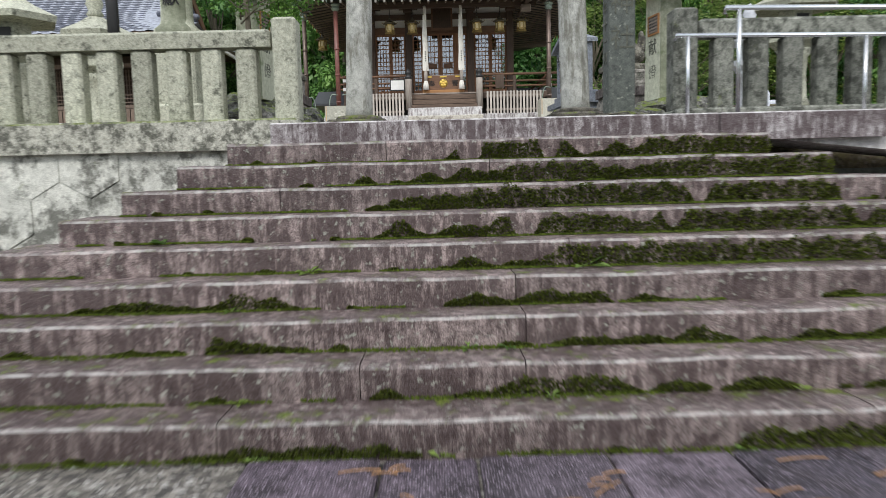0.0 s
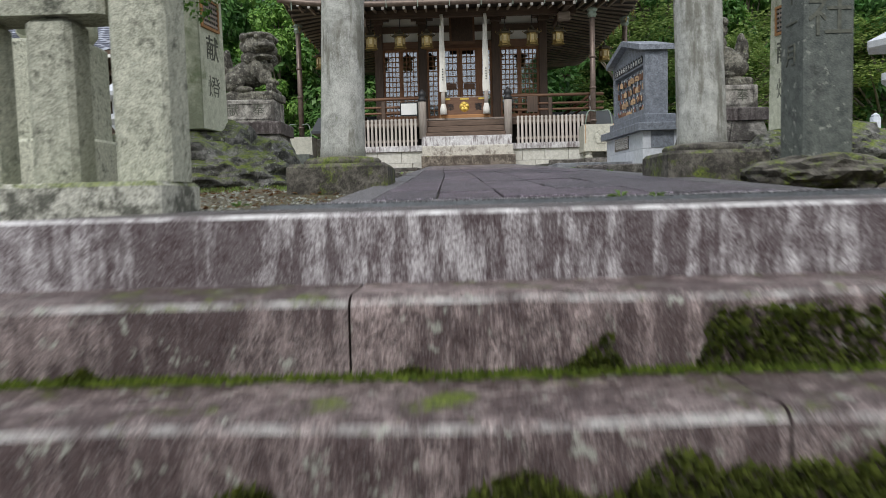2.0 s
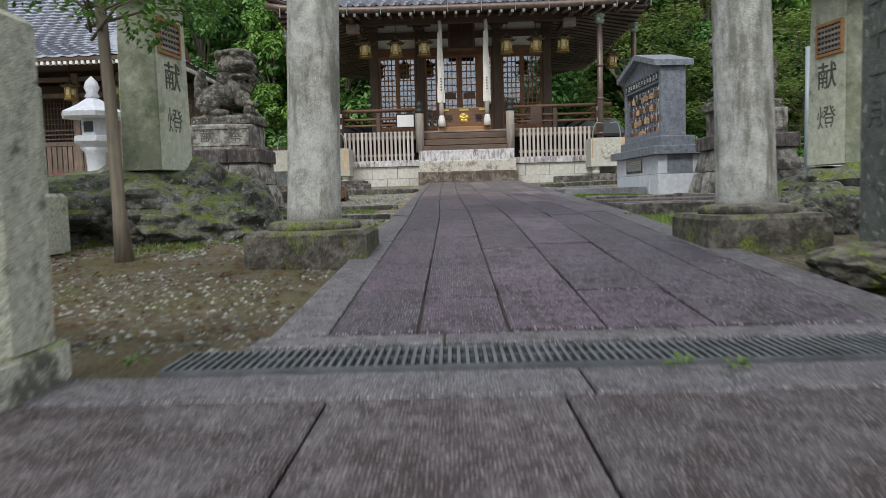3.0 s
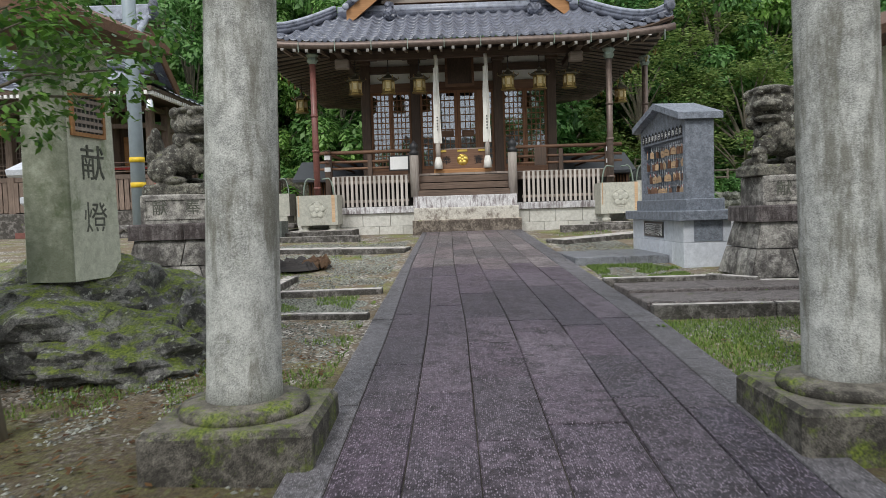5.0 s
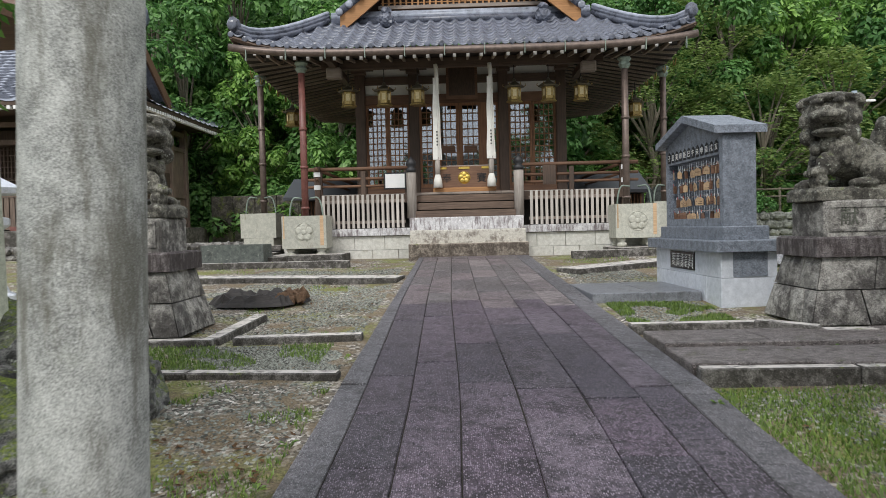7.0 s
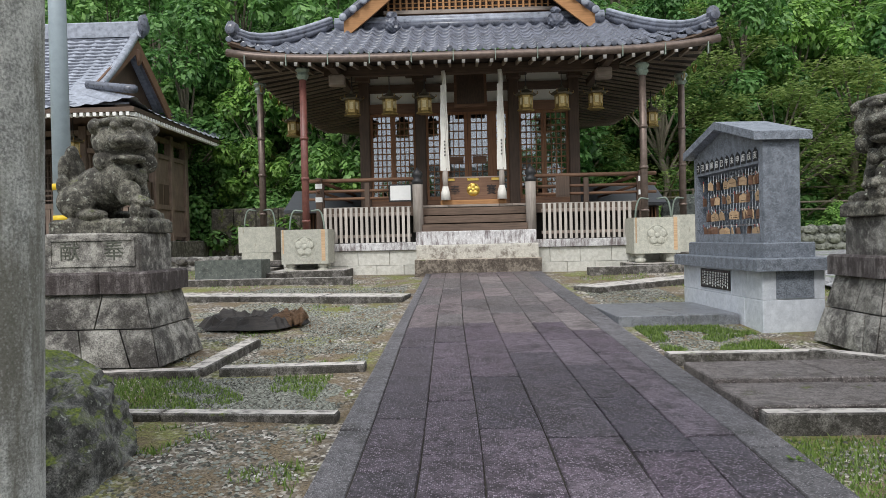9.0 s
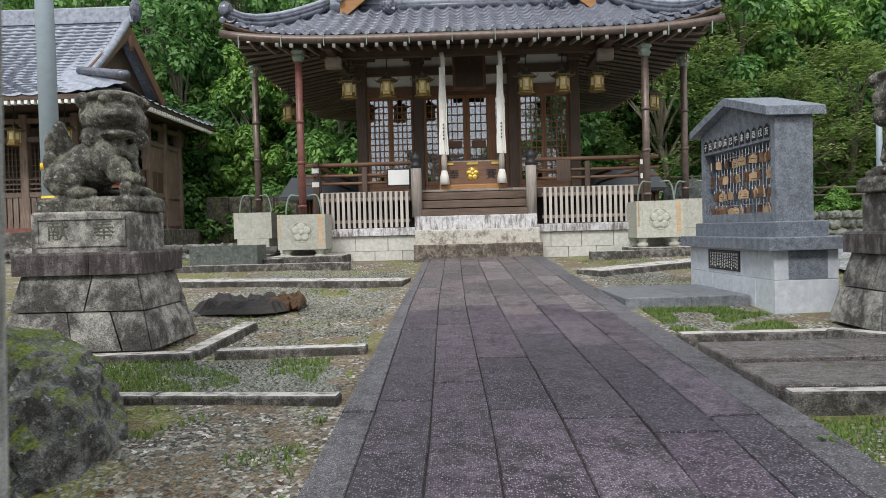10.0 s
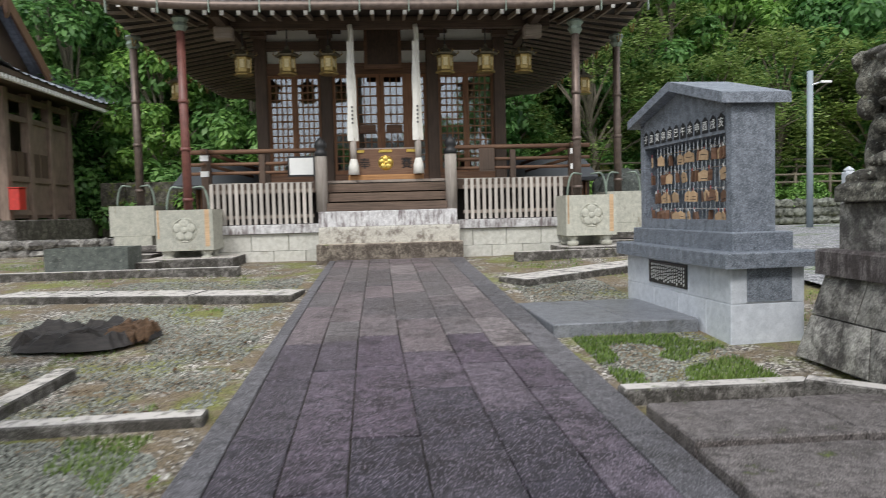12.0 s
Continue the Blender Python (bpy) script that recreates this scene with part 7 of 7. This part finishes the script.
def young_tree():
    """The slender tree before the lamp tower, with a leafy branch hanging over the path."""
    rnd = random.Random(41)
    o = thing("young_tree", "slender evergreen tree with glossy dark leaves", "tree", at=pose(-2.72, 10.75, 1.9))
    tr = Mesh()
    pts = [(0.0, 0, 0), (-0.03, 0.02, 0.4), (-0.06, 0.05, 1.2), (-0.11, 0.08, 2.0), (-0.14, 0.1, 2.8), (-0.2, 0.1, 3.6), (-0.2, 0.1, 4.5)]
    tr.tube(pts, [0.075, 0.05, 0.045, 0.042, 0.038, 0.03, 0.015], 10)
    clumps = []
    for i in range(52):
        a = rnd.uniform(0, 2 * math.pi)
        z = rnd.uniform(1.85, 3.6)
        r = rnd.uniform(0.3, 0.95)
        c = Vector((0.1 + r * math.cos(a), 0.1 + 0.7 * r * math.sin(a), z))
        tr.tube([Vector((-0.2, 0.1, z - 0.2)), (Vector((-0.2, 0.1, z - 0.2)) + c) / 2 + Vector((0, 0, 0.08)), c], [0.014, 0.01, 0.004], 5)
        clumps.append((*c, rnd.uniform(0.16, 0.3)))
    for sx, sy, sz in ((0.35, 0.15, 1.75), (0.1, 0.4, 1.65), (-0.3, 0.3, 1.8), (0.5, 0.35, 1.95), (0.8, 0.1, 1.85), (0.95, 0.2, 2.1), (0.6, -0.1, 2.0)):
        clumps.append((sx, sy, sz + 0.2, 0.22))
    part("trunk", smooth(tr), BARK, o)
    part("crown", leaf_mesh(rnd, clumps, 95, 0.034, 0.3).data("crown", LEAF_DARK), LEAF_DARK, o)


young_tree()


# ---- grass, moss, leaves and small weeds ----
def scatter(name, label, mat, seed, spots, make):
    rnd = random.Random(seed)
    me = Mesh()
    me.smooth = "leaf"
    vs, fs = [], []
    for s in spots(rnd):
        make(rnd, vs, fs, s)
    me.add(vs, fs)
    return solid(name, me, mat, label, name, kind="stuff")


def blade(rnd, vs, fs, s):
    x, y, z, h = s
    a = rnd.uniform(0, 2 * math.pi)
    w = h * rnd.uniform(0.12, 0.26)
    l = h * rnd.uniform(0.2, 0.9)
    o = len(vs)
    vs += [(x - w * math.sin(a), y + w * math.cos(a), z), (x + w * math.sin(a), y - w * math.cos(a), z), (x + l * math.cos(a), y + l * math.sin(a), z + h)]
    fs.append((o, o + 1, o + 2))


def grass_spots(rnd):
    areas = ((-4.5, -0.98, 11.1, 13.7, 0.6, 15000), (-4.5, -1.2, 13.9, 15.0, 0.72, 15000), (-2.6, -1.0, 15.3, 19.2, 0.42, 7000), (-5, -1.1, 19.6, 22.0, 0.45, 3000),
             (1.75, 6.0, 11.2, 13.3, 0.85, 30000), (1.75, 2.9, 15.35, 16.9, 0.7, 12000), (1.6, 3.5, 20.0, 22.8, 0.5, 2600), (3.6, 7, 16.5, 20, 0.7, 4500),
             (-6.5, -3.2, 7.8, 11.5, 0.3, 2600), (1.9, 5, 7.9, 11, 0.3, 2600), (-7, -3.0, 22.8, 27, 0.7, 4500), (4.5, 7, 20, 24, 0.6, 2000), (-12.5, -6, 27.7, 30.5, 0.8, 4500))
    for x0, x1, y0, y1, cover, n in areas:
        for _ in range(n):
            x, y = rnd.uniform(x0, x1), rnd.uniform(y0, y1)
            q = 0.5 + 0.5 * noise.noise(Vector((x * 0.9, y * 0.9, 7))) + 0.25 * noise.noise(Vector((x * 3, y * 3, 1)))
            if q < 1.05 - cover * 0.9:
                continue
            yield x, y, ground_height(x, y) - 0.005, rnd.uniform(0.018, 0.048)


scatter("grass", "short patchy green grass between the kerbs", GRASS, 51, grass_spots, blade)


def moss_spots(rnd):
    for k in range(9):
        y, z = FIRST_Y - TREAD * k, FIRST_Z - RISE * k
        x0, x1 = -1.74 - 0.29 * k, 2.53 + 0.33 * k
        for _ in range(int(7500 + 500 * k)):
            x = rnd.uniform(x0, x1)
            f = (x - x0) / (x1 - x0)
            if f > 0.9 and k > 2 and rnd.random() < 0.5:
                continue
            trend = 0.36 * x + 0.12 if k < 5 else 0.1 * x + 0.06
            q = trend + 0.75 * noise.noise(Vector((x * 1.15, k * 3.7, 0))) + 0.4 * noise.noise(Vector((x * 4.2, k * 2.1, 3)))
            gap = noise.noise(Vector((x * 3.1, k * 5.3, 9)))
            top = RISE * (0.9 if k < 5 else 0.6) * min(1.0, max(0.0, q * 2.2)) * min(1.0, max(0.0, (gap + 0.42) * 6)) * (0.85 + 0.35 * noise.noise(Vector((x * 11, k, 8))))
            top += 0.06 * max(0.0, noise.noise(Vector((x * 7, k * 3.3, 5))) - 0.15)
            if top < 0.012:
                continue
            h = rnd.random() * top
            yield x, y - 0.004, z - RISE + h, rnd.uniform(0.012, 0.026), 0


def foot_moss_spots(rnd):
    for k in range(9):
        y, z = FIRST_Y - TREAD * k, FIRST_Z - RISE * k
        x0, x1 = -1.74 - 0.29 * k, 2.53 + 0.33 * k
        for _ in range(3600):
            x = rnd.uniform(x0, x1)
            q = noise.noise(Vector((x * 1.3, k * 5.1, 6))) + 0.4 * noise.noise(Vector((x * 6, k * 1.1, 2)))
            if q > -0.22:
                yield x, y - rnd.random() ** 2 * (0.035 + 0.07 * max(0, q)), z - RISE + 0.002, rnd.uniform(0.008, 0.017), 1


def tuft(rnd, vs, fs, s):
    x, y, z, h, flat = s
    o = len(vs)
    a = rnd.uniform(0, 6.28)
    dx, dz = h * 0.6 * math.cos(a), h * 0.6 * math.sin(a)
    if flat:
        vs += [(x - h * 0.6, y, z), (x + h * 0.6, y + rnd.uniform(-0.01, 0.01), z), (x + dx * 0.5, y - 0.004, z + h)]
    else:
        vs += [(x - dx, y + 0.006, z - dz), (x + dx, y + 0.006, z + dz), (x + dz * 0.7 + rnd.uniform(-h, h) * 0.3, y - h * rnd.uniform(0.4, 1.0), z - dx * 0.5 + h * 0.2)]
    fs.append((o, o + 1, o + 2))


scatter("moss", "dark green moss tufts growing on the stair risers", MOSS, 52, moss_spots, tuft)
scatter("foot_moss", "bright yellow-green moss along the foot of risers", MOSS_BRIGHT, 56, foot_moss_spots, tuft)


def fallen_spots(rnd):
    for x0, x1, y0, y1, n in ((-3.6, -1.0, 8.2, 12.5, 1100), (-3, -1.0, 15.4, 19.3, 160), (1.9, 4.5, 8, 12.5, 150)):
        for _ in range(n):
            x, y = rnd.uniform(x0, x1), rnd.uniform(y0, y1)
            yield x, y, ground_height(x, y) + 0.012, rnd.uniform(0.018, 0.035)


def leaf_flat(rnd, vs, fs, s):
    x, y, z, h = s
    a = rnd.uniform(0, 6.28)
    c, d = h * math.cos(a), h * math.sin(a)
    o = len(vs)
    vs += [(x - c, y - d, z), (x + d * 0.5, y - c * 0.5, z + 0.008), (x + c, y + d, z + rnd.uniform(0, 0.02)), (x - d * 0.5, y + c * 0.5, z + 0.004)]
    fs.append((o, o + 1, o + 2, o + 3))


scatter("fallen_leaves", "brown fallen leaves scattered on the soil", FALLEN, 53, fallen_spots, leaf_flat)


def pebble_spots(rnd):
    for x0, x1, y0, y1, n in ((-3.4, -1.0, 8.0, 10.6, 2000), (-3.4, -1.0, 10.6, 13.7, 5500), (-2.6, -1.0, 13.9, 15, 9000), (-4, -1.0, 15.3, 19.3, 18000), (-4, -1.0, 19.8, 21, 5000), (1.75, 3.6, 11.5, 13.3, 2500), (1.75, 2.9, 15.4, 20, 7000), (-3.5, -1.2, -0.5, 3.3, 1500), (4.5, 9, 20, 30, 1200)):
        for _ in range(n):
            x, y = rnd.uniform(x0, x1), rnd.uniform(y0, y1)
            if noise.noise(Vector((x * 0.9, y * 0.9, 7))) + 0.5 * noise.noise(Vector((x * 2.7, y * 2.7, 3))) < 0.12:
                yield x, y, ground_height(x, y), rnd.uniform(0.006, 0.019)


def pebble(rnd, vs, fs, s):
    x, y, z, r = s
    o = len(vs)
    a = rnd.uniform(0, 1.5)
    for i in range(4):
        k = r * rnd.uniform(0.7, 1.3)
        vs.append((x + k * math.cos(a + i * 1.57), y + k * math.sin(a + i * 1.57), z + r * 0.1))
    vs += [(x + rnd.uniform(-r, r) * 0.3, y + rnd.uniform(-r, r) * 0.3, z + r * 0.75)]
    fs.extend([(o + i, o + (i + 1) % 4, o + 4) for i in range(4)])


scatter("pebbles", "loose grey pebbles on the ground", PEBBLE, 54, pebble_spots, pebble)


def weed(x, y, z, size, n, seed):
    rnd = random.Random(seed)
    o = thing("weed", "small green weed growing in a step joint", "weed", "weeds on the stairs", at=pose(x, y, z))
    me = Mesh()
    me.smooth = "leaf"
    for i in range(n):
        a = rnd.uniform(0, 6.28)
        l = size * rnd.uniform(0.6, 1.1)
        e = rnd.uniform(0.3, 0.9)
        d = Vector((math.cos(a), math.sin(a) - 0.3, e)).normalized()
        s = d.cross(Vector((0, 0, 1))).normalized()
        p0, p1, p2 = d * l * 0.15, d * l * 0.6, d * l + Vector((0, 0, -l * 0.25))
        w = l * 0.2
        me.add([p0, p1 - s * w, p2, p1 + s * w], [(0, 1, 2), (0, 2, 3)])
    part("leaves", me, GRASS, o)


for i, (k, x, s, n) in enumerate(((3, -1.9, 0.11, 11), (4, -0.9, 0.1, 9), (4, 0.82, 0.16, 4), (5, -1.3, 0.06, 7), (7, -1.1, 0.09, 8), (6, 0.06, 0.08, 7), (6, 0.28, 0.09, 8), (8, -0.95, 0.07, 9), (8, -0.1, 0.08, 7), (8, 1.3, 0.09, 8),
                                    (4, 1.9, 0.07, 7), (3, 1.6, 0.06, 6), (7, 1.7, 0.07, 7), (8, 2.2, 0.1, 9), (7, 0.45, 0.08, 9), (5, 1.4, 0.05, 6), (1, -0.4, 0.05, 6), (2, -1.0, 0.05, 7), (1, -0.9, 0.05, 6), (2, 0.2, 0.05, 6))):
    weed(x, FIRST_Y - TREAD * k - 0.03, FIRST_Z - RISE * (k + 1), s, n, i)
for i, (x, y) in enumerate(((0.5, 7.5), (0.66, 7.5), (2.2, 14.1), (3.1, 14.2), (2.7, 13.4), (-0.96, 14.2), (-0.97, 12.2), (1.62, 12.8), (-0.98, 11.6), (-1.3, 7.72))):
    weed(x, y, ground_z(max(y, 7.8)), 0.07, 9, 40 + i)


def straw():
    rnd = random.Random(77)
    o = thing("fallen_straw", "dry brown straw lying on the paving slabs", "straw")
    for i in range(26):
        x, y = rnd.uniform(-0.6, 1.7), rnd.uniform(2.35, 3.05)
        a = rnd.gauss(0.1, 0.5)
        l = rnd.uniform(0.08, 0.35)
        pts = [(x + l * t * math.cos(a), y + l * t * math.sin(a) * 0.6, 0.078 + 0.008 * math.sin(3 * t)) for t in (0, 0.35, 0.7, 1)]
        part("stalk", Mesh().tube(pts, 0.004, 5), STRAW, o)


straw()


# ---- the main path, stone by stone ----
LANE_ENDS = ((8.0, (-0.92, -0.69, -0.345, 0.01, 0.385, 0.81, 1.17, 1.46, 1.7)),
             (13.0, (-0.88, -0.675, -0.34, -0.005, 0.39, 0.815, 1.185, 1.47, 1.71)),
             (17.3, (-0.845, -0.725, -0.41, -0.11, 0.24, 0.645, 0.985, 1.32, 1.57)),
             (22.4, (-0.8, -0.69, -0.42, -0.15, 0.16, 0.51, 0.81, 1.1, 1.37)))
LANE_CUTS = ((9.3, 11.0, 12.2, 13.4, 14.5, 15.9, 17.2), (8.9, 9.8, 10.9, 11.85, 12.72, 13.6, 14.76, 15.8, 16.83), (8.7, 10.2, 11.2, 12.06, 12.96, 14.0, 15.15, 16.0, 16.88),
             (9.1, 10.4, 11.48, 12.4, 13.38, 14.65, 16.06), (8.8, 9.6, 10.6, 11.5, 12.57, 13.2, 14.4, 15.5, 16.46, 17.69), (9.0, 10.1, 11.0, 11.95, 12.95, 14.0, 14.98, 16.04, 17.0),
             (9.6, 10.8, 12.17, 13.2, 14.3, 15.4, 16.5, 17.66), (9.0, 10.4, 11.8, 13.0, 14.5, 15.9, 17.3))


def lane_x(i, y):
    for (y0, a), (y1, b) in zip(LANE_ENDS, LANE_ENDS[1:]):
        if y <= y1:
            return a[i] + (b[i] - a[i]) * (y - y0) / (y1 - y0)
    return LANE_ENDS[-1][1][i]


def main_path():
    o = thing("path", "dark wet-looking paving stone path to the hall", "path", kind="structure")
    rnd = random.Random(71)
    for c, known in enumerate(LANE_CUTS):
        cuts = [8.06] + list(known)
        while cuts[-1] < 21.4:
            cuts.append(min(22.38, cuts[-1] + (rnd.uniform(0.9, 1.4) if c in (0, 7) else rnd.uniform(0.55, 1.0))))
        if 22.38 - cuts[-1] > 0.3:
            cuts.append(22.38)
        cuts[-1] = 22.38
        for y, y1 in zip(cuts, cuts[1:]):
            g = rnd.uniform(0.002, 0.006)
            gy = rnd.uniform(0.002, 0.006)
            up = rnd.uniform(-0.004, 0.005)
            skew = rnd.uniform(-0.012, 0.012)
            q = []
            for dz, ins in ((-0.1, 0.0), (-0.006, 0.0), (0.0, 0.005)):
                for yy, sy in ((y, 1), (y1, -1)):
                    for i, sx in ((c, 1), (c + 1, -1)):
                        x = lane_x(i, yy) + sx * (g + ins)
                        q.append((x, yy + sy * (gy + ins * 1.5) + skew * sx, ground_z(yy) + dz + up + 0.005))
            fs = [(8, 9, 11, 10)]
            for b in (0, 4):
                fs += [(b, b + 1, b + 5, b + 4), (b + 1, b + 3, b + 7, b + 5), (b + 3, b + 2, b + 6, b + 7), (b + 2, b, b + 4, b + 6)]
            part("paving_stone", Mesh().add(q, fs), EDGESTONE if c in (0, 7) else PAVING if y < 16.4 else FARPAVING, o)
    x = -0.96
    for w in (0.72, 0.88, 0.8, 1.3, 0.9):
        part("border_stone", Mesh().box(x + 0.004, x + w - 0.004, 7.878, 8.05, 1.66, ground_z(7.95) + 0.004, c=0.006), EDGESTONE, o)
        x += w
    bed = [(-0.9, 7.88), (1.68, 7.88), (1.69, 13.0), (1.55, 17.3), (1.35, 22.38), (-0.79, 22.38), (-0.83, 17.3), (-0.87, 13.0)]
    part("joint_bed", Mesh().add([(x, y, ground_z(y) - 0.008) for x, y in bed], [(0, 1, 2, 7), (7, 2, 3, 6), (6, 3, 4, 5)]), JOINT, o)


main_path()
